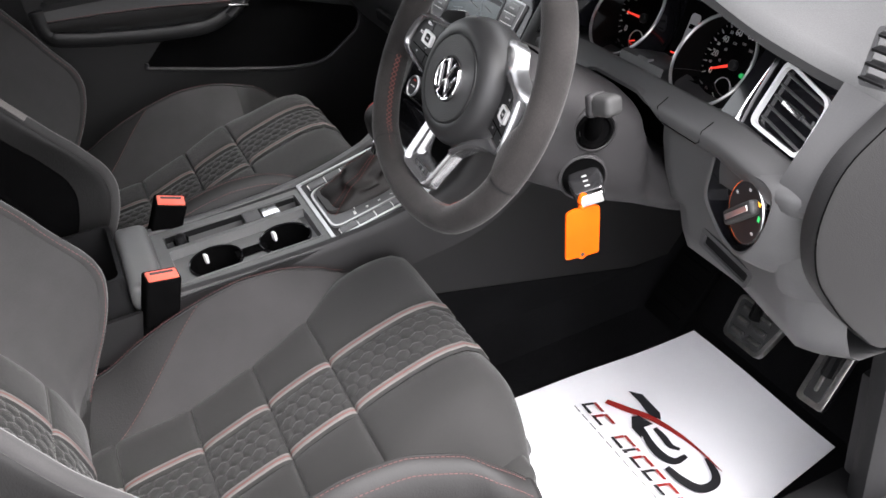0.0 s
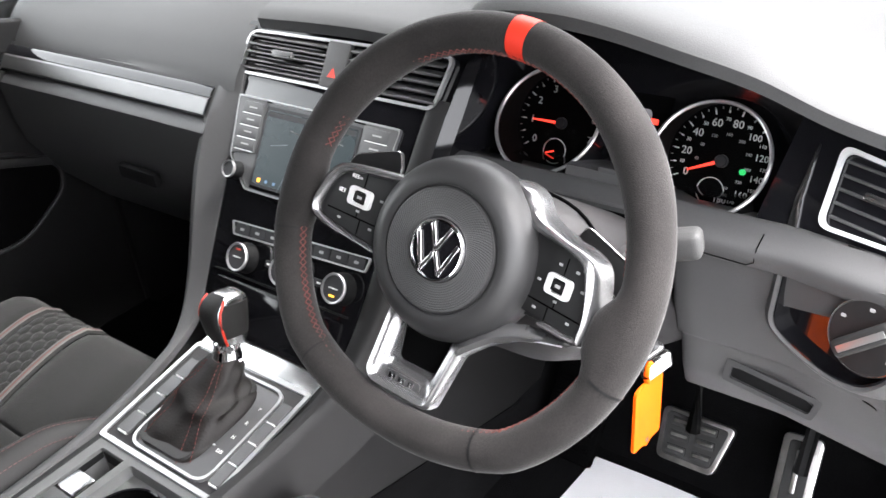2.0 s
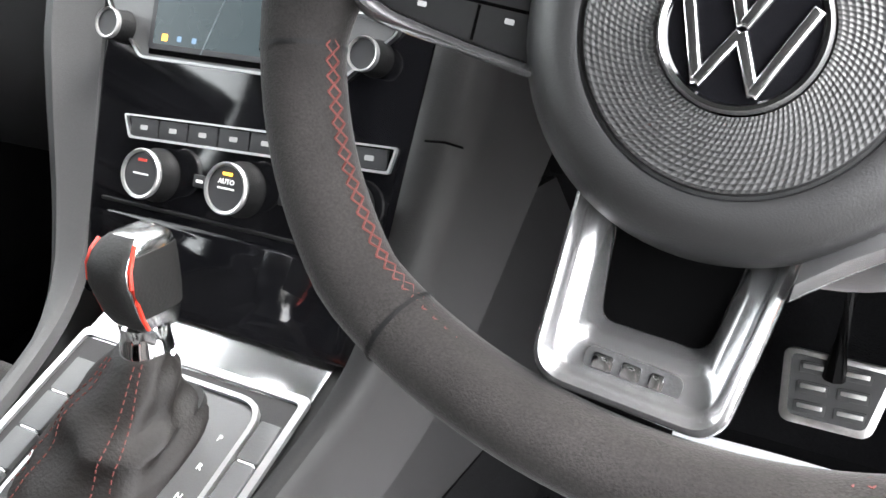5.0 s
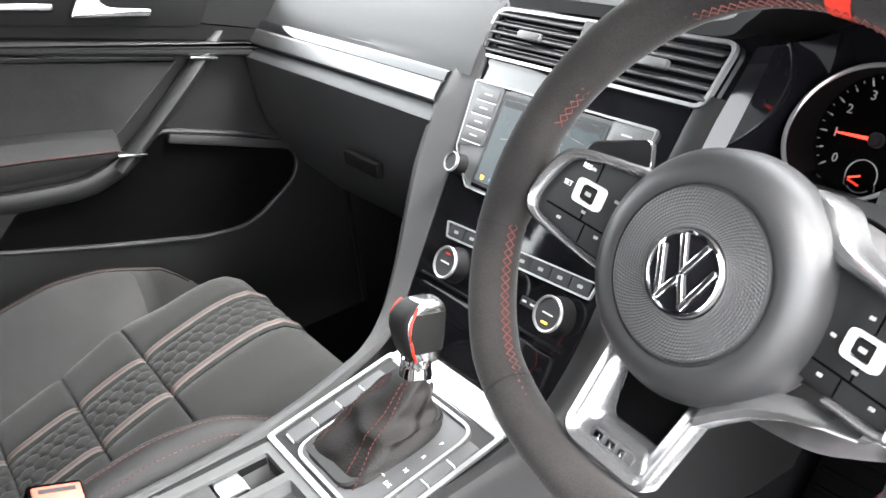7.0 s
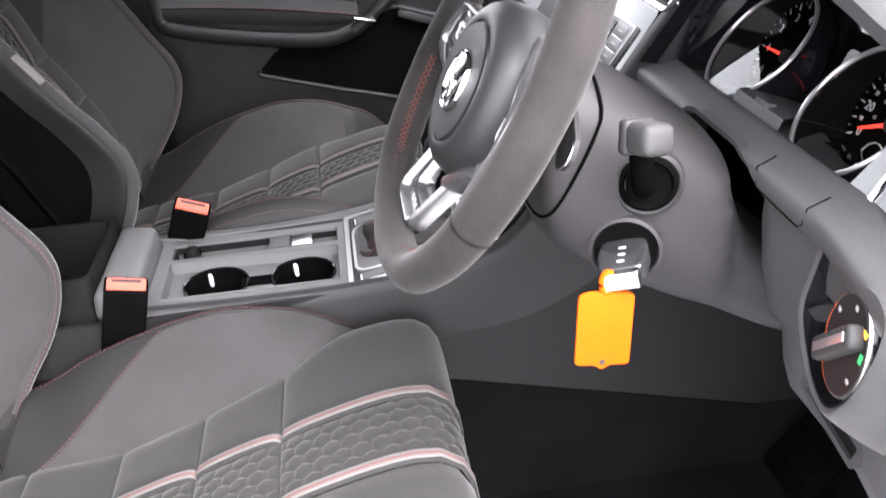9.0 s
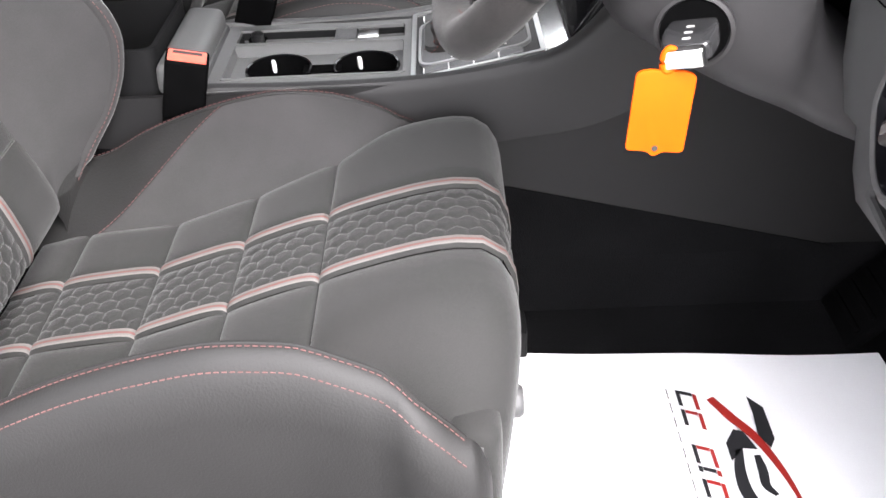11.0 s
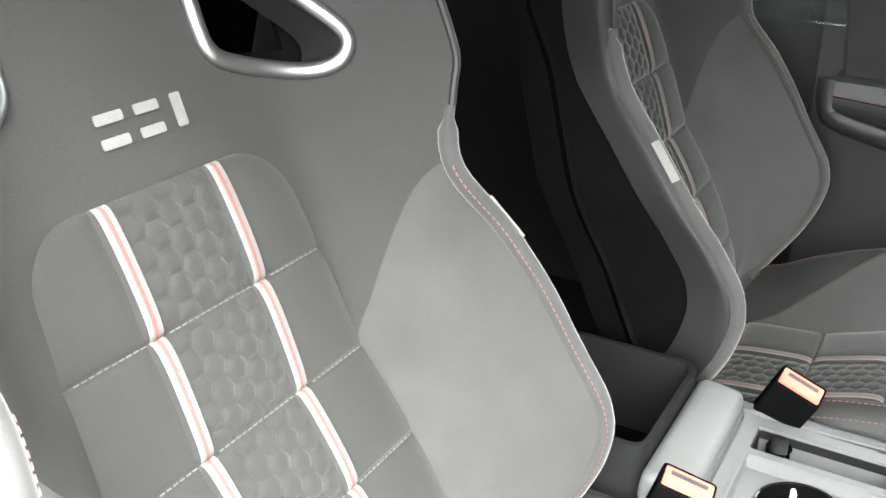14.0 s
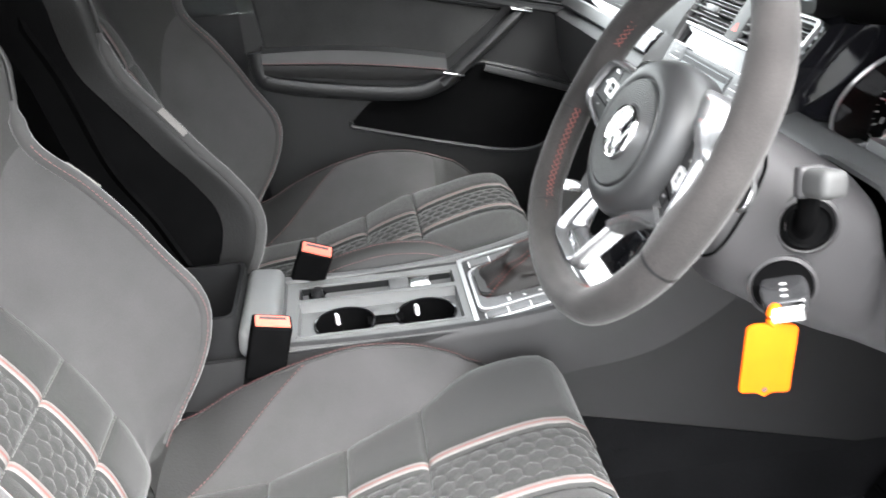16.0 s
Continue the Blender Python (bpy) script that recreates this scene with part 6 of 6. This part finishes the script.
    for q, (du, dv) in enumerate(((-0.006, 0.016), (0.012, 0.016), (-0.022, -0.002), (0.0, -0.0125), (0.022, 0.004), (-0.018, -0.024), (0.018, -0.023))):
        if sd < 0 and q in (1, 2):
            lettering("figure", ("RES", "SET")[0 if q == 1 else 1], 0.005, WS @ Matrix.Translation((c[0] - (0.012 if q == 1 else 0.022), c[1] + (0.016 if q == 1 else 0.0), -0.0056)), MARK, bp)
        else:
            part("button_mark", plate(rect(0.0036, 0.0020, 0.0005, c[0] + du, c[1] + dv), 0.0005, WS @ Matrix.Translation((0, 0, -0.006))), DIM_MARK, bp)
    for gx, gy, gw, gh in ((0.098, -0.0150, 0.078, 0.0013), (0.1035, 0.0195, 0.0011, 0.014), (0.1035, -0.0100, 0.0011, 0.010), (0.0985, -0.0225, 0.0011, 0.013)):
        part("button_gap", plate(rect(gw, gh, 0, sd * gx, gy), 0.0004, WS @ Matrix.Translation((0, 0, -0.0061))), BLACK, bp)
    pad_ = rounded([(sd * 0.088, 0.030), (sd * 0.140, 0.004), (sd * 0.150, 0.016), (sd * 0.143, 0.032), (sd * 0.096, 0.050)], 0.006)
    pdl = part("paddle", plate(pad_, 0.005, WH @ Matrix.Translation((0, 0, -0.045)), 0.001), SWITCH, sw, "black shift paddle")
    part("paddle_edge", tube([WH @ Vector((x, y, -0.0402)) for x, y in pad_], 0.0007, 6, True), SATIN, pdl, "thin silver edge")

# ---- steering column, stalk, ignition key and tag ----
col = thing("steering_column", (0.37, 0.16, 0.78), "grey plastic steering column shroud with an ignition lock", "steering column")
rows = []
for y, rt, lf, zt, zb in ((0.048, 0.050, 0.050, 0.955, 0.875), (0.052, 0.076, 0.078, 0.967, 0.838), (0.066, 0.086, 0.090, 0.974, 0.812), (0.095, 0.090, 0.096, 0.971, 0.792), (0.130, 0.091, 0.098, 0.949, 0.770), (0.165, 0.094, 0.101, 0.926, 0.751), (0.196, 0.098, 0.105, 0.905, 0.738), (0.203, 0.098, 0.105, 0.899, 0.735), (0.207, 0.093, 0.101, 0.882, 0.733), (0.225, 0.092, 0.101, 0.83, 0.725), (0.25, 0.094, 0.104, 0.805, 0.713), (0.28, 0.095, 0.105, 0.785, 0.700)):
    ring = []
    for q in range(64):
        a = q * math.tau / 64
        k = (abs(math.cos(a)) ** 3.2 + abs(math.sin(a)) ** 3.2) ** (-1 / 3.2)
        zc = (zt + zb) / 2
        low = max(0.0, -math.sin(a) * k)
        ring.append((0.372 + (rt if math.cos(a) > 0 else lf) * (1 - 0.10 * low ** 2) * k * math.cos(a), y, zc + (zt - zb) / 2 * k * math.sin(a)))
    rows.append(ring)
lines = [smooth_path([r[q] for r in rows], 4) for q in range(64)]


def resample(pts, n):
    """n points at even steps along a polyline."""
    d = [0.0]
    for a_, b_ in zip(pts, pts[1:]):
        d.append(d[-1] + (b_ - a_).length)
    out_ = []
    for i in range(n):
        g = d[-1] * i / (n - 1)
        k_ = next((j for j in range(len(d) - 1) if g <= d[j + 1]), len(d) - 2)
        w_ = (g - d[k_]) / max(1e-9, d[k_ + 1] - d[k_])
        out_.append(pts[k_].lerp(pts[k_ + 1], min(1.0, w_)))
    return out_


# the wheel's rear cover meets the fixed shroud along a ring square to the column
front, rear = [], []
for ln in lines:
    past = [p.y - 0.098 - 0.5 * min(0.0, p.z - 0.94) for p in ln]
    cut = next(j for j in range(1, len(ln)) if past[j] >= 0)
    meet = ln[cut - 1].lerp(ln[cut], max(0.0, min(1.0, past[cut - 1] / (past[cut - 1] - past[cut]))))
    front.append(resample(ln[:cut] + [meet], 10))
    rear.append(resample([meet] + ln[cut:], 26))
part("rear_cover", quads([[p + Vector((0.370 - p.x, 0, 0.905 - p.z)) * 0.02 for p in r] for r in zip(*front)], close_v=True), COLUMN, sw, "dark grey cover behind the spokes")
part("shroud", quads([list(r) for r in zip(*rear)], close_v=True), COLUMN, col, "dark grey column shroud that widens towards the dashboard")
part("shroud_joint", tube([ln[0] for ln in rear], 0.0014, 6, True), BLACK, col)
IG = axes((0.4625, 0.116, 0.826), (0.30, 0.93, 0.0), (0.0, 0.0, 1.0))
part("lock_recess", lathe([(0.030, -0.004), (0.030, 0.003), (0.027, 0.0045), (0.0255, 0.002), (0.025, -0.004)], IG, 40), COLUMN, col)
part("lock_bore", lathe([(0.0258, -0.002), (0.0255, 0.0035), (0.0001, 0.0030)], IG, 32), BLACK, col, "black bore of the ignition lock")
stk = thing("column_stalk", (0.50, 0.12, 0.90), "dark grey wiper stalk on the steering column", "stalk")
ST_B = axes((0.464, 0.132, 0.884), (0.25, 0.95, 0.0), (0.0, 0, 1.0))
part("stalk_boot", lathe([(0.024, 0.0), (0.0235, 0.004), (0.020, 0.006), (0.018, 0.003), (0.0001, 0.002)], ST_B, 28), BLACK, stk)
part("boot_collar", lathe([(0.029, -0.004), (0.028, 0.003), (0.025, 0.005), (0.0235, 0.003)], ST_B, 32), COLUMN, stk)
part("stalk_arm", tube(smooth_path([(0.462, 0.130, 0.884), (0.482, 0.122, 0.898), (0.497, 0.114, 0.925), (0.508, 0.109, 0.942)]), [0.0105, 0.0105] + [0.009] * 40, 12, squash=1.35), BLACK, stk)
SH = Matrix.Translation((0.524, 0.109, 0.945)) @ Euler((radians(-8), radians(-10), radians(18))).to_matrix().to_4x4()
part("stalk_head", box(SH @ Vector((0.002, 0, 0)), (0.028, 0.026, 0.023), 0.008, SH.to_3x3(), 4), RUBBER, stk)
part("stalk_ring", box(SH @ Vector((-0.012, 0, 0)), (0.011, 0.028, 0.026), 0.005, SH.to_3x3(), 3), COLUMN, stk, "dark turning ring")
key = thing("car_key", (0.505, 0.10, 0.82), "black remote key with a silver end in the ignition", "car key")
KD = Vector((0.059, -0.024, -0.004)).normalized()
KY = axes((0.4955, 0.103, 0.829), (0.371, 0.900, 0.22), -KD)
part("fob", plate(rounded([(-0.0175, -0.012), (0.0175, -0.012), (0.0205, 0.016), (0.018, 0.034), (-0.018, 0.034), (-0.0205, 0.016)], 0.007), 0.013, KY @ Matrix.Translation((0, 0, -0.0065)), 0.004, 3), FOB, key, "black key fob")
part("fob_end", plate(rounded([(-0.0150, -0.022), (0.0150, -0.022), (0.0160, -0.0125), (-0.0160, -0.0125)], 0.004), 0.0138, KY @ Matrix.Translation((0, 0, -0.0069)), 0.003, 3), SATIN, key, "chrome end")
for v in (-0.002, 0.008, 0.018):
    part("fob_button_mark", plate(rect(0.006, 0.003, 0.001, 0, v), 0.0003, KY @ Matrix.Translation((0, 0, 0.0066))), DIM_MARK, key)
tag = thing("key_tag", (0.508, 0.082, 0.745), "blank orange plastic key tag hanging from the key", "key tag")
TG = axes((0.508, 0.085, 0.783), (0.08, 0.98, -0.05), (0.0, 0.05, 1.0))
part("tag_body", plate(rounded([(-0.022, -0.033), (-0.006, -0.033), (0.0, -0.038), (0.006, -0.033), (0.022, -0.033), (0.022, 0.031), (0.014, 0.034), (-0.014, 0.034), (-0.022, 0.031)], 0.004), 0.003, TG, 0.001), ORANGE, tag)
part("tag_loop", tube([TG @ Vector((0.0045 * math.cos(a), 0.042 + 0.009 * math.sin(a), 0.0015)) for a in (q * math.tau / 20 for q in range(20))], 0.0026, 8, True), ORANGE, tag)
part("tag_hole", plate(disc(0.0025, 12, 0, -0.030), 0.0033, TG), LOGO_BLACK, tag)

# ---- pedals and paper mat ----
bp_ = thing("brake_pedal", (0.405, 0.46, 0.33), "steel brake pedal with black rubber grips", "pedal")
BP = axes((0.402, 0.472, 0.3955), (1, 0.0, 0.05), (0.02, 0.6, 0.8))
part("pad", plate(rounded([(-0.047, -0.042), (0.040, -0.044), (0.058, 0.030), (-0.052, 0.034)], 0.012), 0.010, BP, 0.003), STEEL, bp_, "brushed steel pad")
part("pad_recess", plate(rounded([(-0.039, -0.034), (0.034, -0.036), (0.049, 0.024), (-0.044, 0.028)], 0.008), 0.0106, BP), RUBBER, bp_)
for u in (-0.019, 0.019):
    for v in (-0.024, -0.004, 0.016):
        part("grip", plate(rect(0.030, 0.012, 0.002, u, v), 0.0130, BP, 0.001), RUBBER, bp_)
        part("grip_bar", plate(rect(0.024, 0.0045, 0.001, u, v + 0.001), 0.0142, BP, 0.0006), STEEL, bp_, "steel bar")
part("arm", tube([(0.40, 0.47, 0.41), (0.40, 0.50, 0.55), (0.40, 0.47, 0.68)], 0.012, 8), DARK, bp_)
ap = thing("accelerator_pedal", (0.545, 0.46, 0.33), "narrow steel accelerator pedal", "pedal")
AP = axes((0.542, 0.488, 0.389), (1, 0.05, 0.06), (0.12, 0.6, 0.79))
part("pad", plate(rounded([(-0.026, -0.055), (0.026, -0.055), (0.030, 0.050), (-0.024, 0.050)], 0.010), 0.009, AP, 0.003), STEEL, ap, "brushed steel pad")
part("grip", plate(rounded([(-0.016, -0.045), (0.016, -0.045), (0.018, 0.042), (-0.014, 0.042)], 0.006), 0.0098, AP, 0.001), RUBBER, ap)
part("grip_rib", plate(rect(0.007, 0.06, 0.003, 0.001, 0.0), 0.0125, AP, 0.001), STEEL, ap)
part("arm", tube([(0.55, 0.475, 0.40), (0.555, 0.52, 0.50), (0.56, 0.50, 0.62)], 0.010, 8), DARK, ap)
fr = thing("foot_rest", (0.20, 0.5, 0.3), "black foot rest beside the tunnel", "foot rest")
FR = Matrix.Translation((0.20, 0.50, 0.36)) @ Matrix.Rotation(radians(-40), 4, "X")
part("pad", box(FR @ Vector((0, 0, 0)), (0.10, 0.02, 0.20), 0.008, FR.to_3x3()), BLACK, fr)
for q in range(7):
    part("rib", box(FR @ Vector((0, -0.0105, -0.075 + 0.025 * q)), (0.084, 0.004, 0.008), 0.0015, FR.to_3x3(), 1), BLACK, fr)

fm = thing("floor_mat", (0.41, 0.22, 0.252), "black carpet floor mat with a stitched edge under the paper", "floor mat")
fo = rounded([(0.19, -0.06), (0.63, -0.06), (0.63, 0.44), (0.55, 0.475), (0.24, 0.475), (0.19, 0.40)], 0.05, 8)
part("carpet", plate(fo, 0.006, Matrix.Translation((0, 0, 0.2505)), 0.002), CARPET, fm)
part("edge_binding", tube([(x, y, 0.2565) for x, y in fo], 0.0028, 6, True), COLUMN, fm, "grey edge binding")
mat_ = thing("paper_mat", (0.40, 0.23, 0.262), "white paper floor mat with a red and black dealer logo", "paper mat")
MT = axes((0.400, 0.225, 0.262), (1, 0.02, 0.0), (0, 1, 0.0))
P_ = []
for i in range(25):
    row = []
    for j in range(33):
        v = -0.255 + 0.517 * j / 32
        u0 = -0.196 + 0.036 * j / 32
        u1 = 0.212 - 0.032 * max(0.0, (j - 21) / 11)
        u = u0 + (u1 - u0) * i / 24
        row.append(MT @ Vector((u, v, 0.002 + 0.002 * math.sin(u * 17 + v * 9) + 0.0015 * math.sin(v * 23 - u * 6) + 0.0)))
    P_.append(row)
part("sheet", thicken(quads(P_), 0.0004), PAPER, mat_, "white paper sheet")
LG = Matrix.Translation((0.43, 0.26, 0.2715))


def printed(poly, mat, z=0.0):
    part("logo_shape", plate(poly, 0.0005, LG @ Matrix.Translation((0, 0, z))), mat, mat_)


def swoosh(pts, w0, w1, n=8):
    """A tapering band along a curve."""
    c = smooth_path([(x, y, 0) for x, y in pts], n)
    L, R = [], []
    for i, p in enumerate(c):
        t = (c[min(i + 1, len(c) - 1)] - c[max(i - 1, 0)]).normalized()
        w = (w0 + (w1 - w0) * i / (len(c) - 1)) * (0.35 + 0.65 * math.sin(math.pi * (0.12 + 0.8 * i / (len(c) - 1)))) / 2
        L.append((p.x - t.y * w, p.y + t.x * w))
        R.append((p.x + t.y * w, p.y - t.x * w))
    return L + R[::-1]


printed(swoosh([(-0.117, -0.020), (-0.085, -0.003), (-0.05, 0.018), (0.0, 0.034), (0.05, 0.042), (0.103, 0.044)], 0.017, 0.002), LOGO_RED, 0.0006)
printed([(-0.118, 0.026), (-0.099, 0.041), (-0.048, 0.040), (-0.035, 0.032), (-0.052, 0.022), (-0.090, 0.026)], LOGO_BLACK)
printed([(-0.065, -0.005), (-0.061, 0.006), (-0.033, 0.015), (-0.035, -0.001), (-0.017, -0.019), (-0.044, -0.019)], LOGO_BLACK)
printed(swoosh([(-0.034, -0.006), (0.0, -0.014), (0.030, -0.014), (0.050, -0.004), (0.050, 0.018)], 0.014, 0.016), LOGO_BLACK)
printed(swoosh([(-0.024, 0.012), (0.0, 0.012), (0.020, 0.010), (0.034, 0.018)], 0.012, 0.010), LOGO_BLACK)
printed(swoosh([(0.054, -0.022), (0.085, -0.018), (0.112, -0.006), (0.117, 0.016), (0.104, 0.032), (0.070, 0.042)], 0.017, 0.015), LOGO_BLACK)
lean_ = 0.010
for i, w_ in enumerate((0.026, 0.026, 0.0, 0.028, 0.008, 0.026, 0.024, 0.024, 0.024)):
    if not w_:
        continue
    u = -0.134 + 0.0325 * i - (0.014 if i > 4 else 0.0) - (0.008 if i > 2 else 0.0)
    printed([(u, -0.060), (u + w_, -0.060), (u + w_ + 0.002, -0.0555), (u + 0.002, -0.0555)], LOGO_BLACK)
    printed([(u + 0.002, -0.055), (u + 0.007, -0.055), (u + 0.012, -0.041), (u + 0.007, -0.041)], LOGO_RED if i % 2 else LOGO_BLACK)
    printed([(u + 0.008, -0.0405), (u + w_ + 0.008, -0.0405), (u + w_ + lean_, -0.036), (u + lean_, -0.036)], LOGO_RED)
for i in range(11):
    printed(rect(0.017, 0.0014, 0, -0.128 + 0.024 * i, -0.071), GREYTHREAD)

# ---- seat belt buckles ----


def buckle(at, lean, turn, label):
    b = thing("belt_buckle", at, label, "belt buckle", "seat belt buckles")
    M = Matrix.Translation(at) @ Euler((radians(lean[0]), radians(lean[1]), radians(turn))).to_matrix().to_4x4()
    part("stalk", box(M @ Vector((0, -0.002, -0.085)), (0.022, 0.046, 0.095), 0.008, M.to_3x3(), 3), BLACK, b, "black stalk between seat and console")
    part("housing", box(M @ Vector((0, 0, -0.005)), (0.030, 0.050, 0.085), 0.005, M.to_3x3(), 3), BLACK, b, "black buckle housing")
    part("release_button", box(M @ Vector((0.002, 0, 0.0365)), (0.021, 0.044, 0.007), 0.002, M.to_3x3(), 2), BUCKLE, b, "orange-red release button")
    part("slot", box(M @ Vector((-0.002, 0, 0.0398)), (0.006, 0.034, 0.0008), 0.0005, M.to_3x3(), 1), LOGO_BLACK, b)
    part("strap", box(M @ Vector((0, 0, -0.09)), (0.006, 0.040, 0.10), 0.002, M.to_3x3(), 1), DARK, b)


buckle((0.118, -0.385, 0.640), (-15, 10), 6, "black seat belt buckle with an orange button beside the driver's seat")
buckle((-0.104, -0.335, 0.640), (-22, 16), -6, "black seat belt buckle with an orange button beside the passenger seat")

# ---- passenger door ----
dr = thing("door", (-0.74, -0.1, 0.35), "closed passenger door with suede panel, armrest, pull handle and open pocket", "car door")
DX = axes((0, 0, 0), (0, 1, 0), (0, 0, 1))


def on_door(poly, x, depth, bevel=0.0, hole=None, segs=2):
    return plate(poly, depth, Matrix.Translation((x, 0, 0)) @ DX, bevel, segs, hole=hole)


POCKET = rounded([(-0.262, 0.678), (-0.10, 0.631), (0.06, 0.590), (0.14, 0.585), (0.235, 0.645), (0.245, 0.69), (0.19, 0.735), (0.02, 0.79), (-0.05, 0.745), (-0.116, 0.715), (-0.205, 0.732)], [0.012, 0.05, 0.05, 0.05, 0.04, 0.04, 0.05, 0.02, 0.03, 0.02, 0.02], 5)
skin = rounded([(-0.44, 0.35), (0.52, 0.35), (0.52, 0.90), (0.30, 0.93), (-0.455, 1.06)], 0.02)
part("door_skin", on_door(skin, -0.745, 0.028), DOOR_LOW, dr, "dark grey lower door trim")
# no real hollow: the pocket's inner shade is this black plate
part("pocket", on_door(POCKET, -0.7165, 0.002), BLACK, dr, "flat black plate for the shaded hollow of the door pocket")
part("pocket_rim", tube([(-0.713, y, z) for y, z in POCKET[:48]], 0.0045, 8, False, up=(1, 0, 0)), DOOR_PLASTIC, dr)
part("upper_trim", on_door(rounded([(-0.46, 1.045), (0.20, 0.890), (0.36, 0.86), (0.36, 0.93), (-0.46, 1.12)], 0.006), -0.72, 0.020, 0.006, segs=3), DARK, dr, "dark upper door trim")
part("upper_bar", on_door(rounded([(-0.46, 1.025), (0.198, 0.870), (0.36, 0.842), (0.36, 0.862), (0.204, 0.890), (-0.46, 1.044)], 0.004), -0.72, 0.030, 0.005, segs=3), DOOR_PLASTIC, dr, "grey trim bar")
part("suede_panel", on_door(rounded([(-0.410, 0.845), (-0.25, 0.835), (-0.045, 0.800), (0.078, 0.893), (-0.428, 1.008)], 0.012), -0.718, 0.014, 0.006, segs=3), DOOR_SUEDE, dr, "dark suede door panel")
arm, ins = [], []
for y in [-0.418 + 0.37 * i / 24 for i in range(25)]:
    t = (y + 0.418) / 0.37
    top, red, bot = 0.858 + 0.012 * math.sin(math.pi * t) - 0.045 * t, 0.829 + 0.006 * math.sin(math.pi * t) - 0.047 * t, 0.803 - 0.05 * t + 0.02 * max(0, t - 0.6)
    d = 0.030
    arm.append([(-0.718, y, top + 0.004), (-0.705, y, top + 0.001), (-0.690, y, top - 0.008), (-0.718 + d, y, red + 0.006), (-0.718 + d + 0.002, y, red), (-0.718 + d - 0.006, y, red - 0.004), (-0.718, y, red - 0.006)])
    ins.append([(-0.718, y, red - 0.002), (-0.718 + d - 0.008, y, red - 0.003), (-0.718 + d - 0.006, y, (red + bot) / 2), (-0.718 + d - 0.012, y, bot), (-0.718, y, bot - 0.002)])
part("armrest", capped(arm), DOOR_PLASTIC, dr, "padded armrest with red stitching")
part("armrest_insert", capped(ins), LEATHER, dr)
part("armrest_stitching", dashes([Vector(r[4]) + Vector((0.0006, 0, 0.002)) for r in arm], 0.004, 0.002, 0.0009), REDTHREAD, dr, "red stitching")
cradle = smooth_path([(-0.705, -0.428, 0.85), (-0.704, -0.424, 0.805), (-0.698, -0.40, 0.786), (-0.692, -0.27, 0.760), (-0.692, -0.13, 0.742), (-0.692, -0.07, 0.752), (-0.692, -0.03, 0.772)])
sweep = []
for p, q in zip(cradle, cradle[1:] + cradle[-1:]):
    d_ = (q - p if (q - p).length > 1e-6 else cradle[-1] - cradle[-2]).normalized()
    up_ = Vector((1, 0, 0)).cross(d_)
    sweep.append([p + Vector((ox, 0, 0)) + up_ * oz for ox, oz in ((-0.022, 0.010), (-0.004, 0.014), (0.003, 0.012), (0.006, 0.006), (0.004, -0.008), (-0.004, -0.018), (-0.022, -0.022))])
part("armrest_cradle", capped(sweep), DOOR_PLASTIC, dr, "grey cradle under the armrest")
part("pull_handle", tube(smooth_path([(-0.692, -0.058, 0.752), (-0.692, -0.025, 0.778), (-0.696, 0.045, 0.832), (-0.704, 0.108, 0.884), (-0.718, 0.155, 0.925)]), 0.017, 10, squash=0.75), DOOR_PLASTIC, dr, "diagonal grey pull handle")
for x, y, z in ((-0.683, -0.036, 0.775), (-0.697, 0.111, 0.888)):
    part("handle_clip", box((x, y, z), (0.024, 0.044, 0.005), 0.002, Matrix.Rotation(radians(-14), 3, "X")), SATIN, dr, "bright clip")
part("ledge", box((-0.708, 0.13, 0.742), (0.016, 0.21, 0.016), 0.004, Matrix.Rotation(radians(-19), 3, "X")), DOOR_PLASTIC, dr)
part("release_dish", on_door(rounded([(-0.17, 0.995), (0.12, 0.932), (0.15, 0.985), (-0.16, 1.035)], 0.012), -0.71, 0.012, 0.004), DARK, dr)
part("bright_strip", box((-0.690, -0.251, 0.992 + 0.205 * 0.231), (0.014, 0.338, 0.011), 0.004, Matrix.Rotation(radians(-11.6), 3, "X"), 3), SATIN, dr, "thin bright strip under the window")
LV = Matrix.Translation((-0.697, -0.005, 0.989)) @ DX @ Matrix.Rotation(radians(-11.6), 4, "Z")
part("release_lever", plate(rounded([(-0.062, -0.015), (0.052, -0.015), (0.056, -0.002), (-0.012, 0.001), (-0.026, 0.022), (-0.046, 0.024)], [0.006, 0.005, 0.005, 0.010, 0.005, 0.006], 5), 0.013, LV, 0.004, 3), SATIN, dr, "satin door release lever")
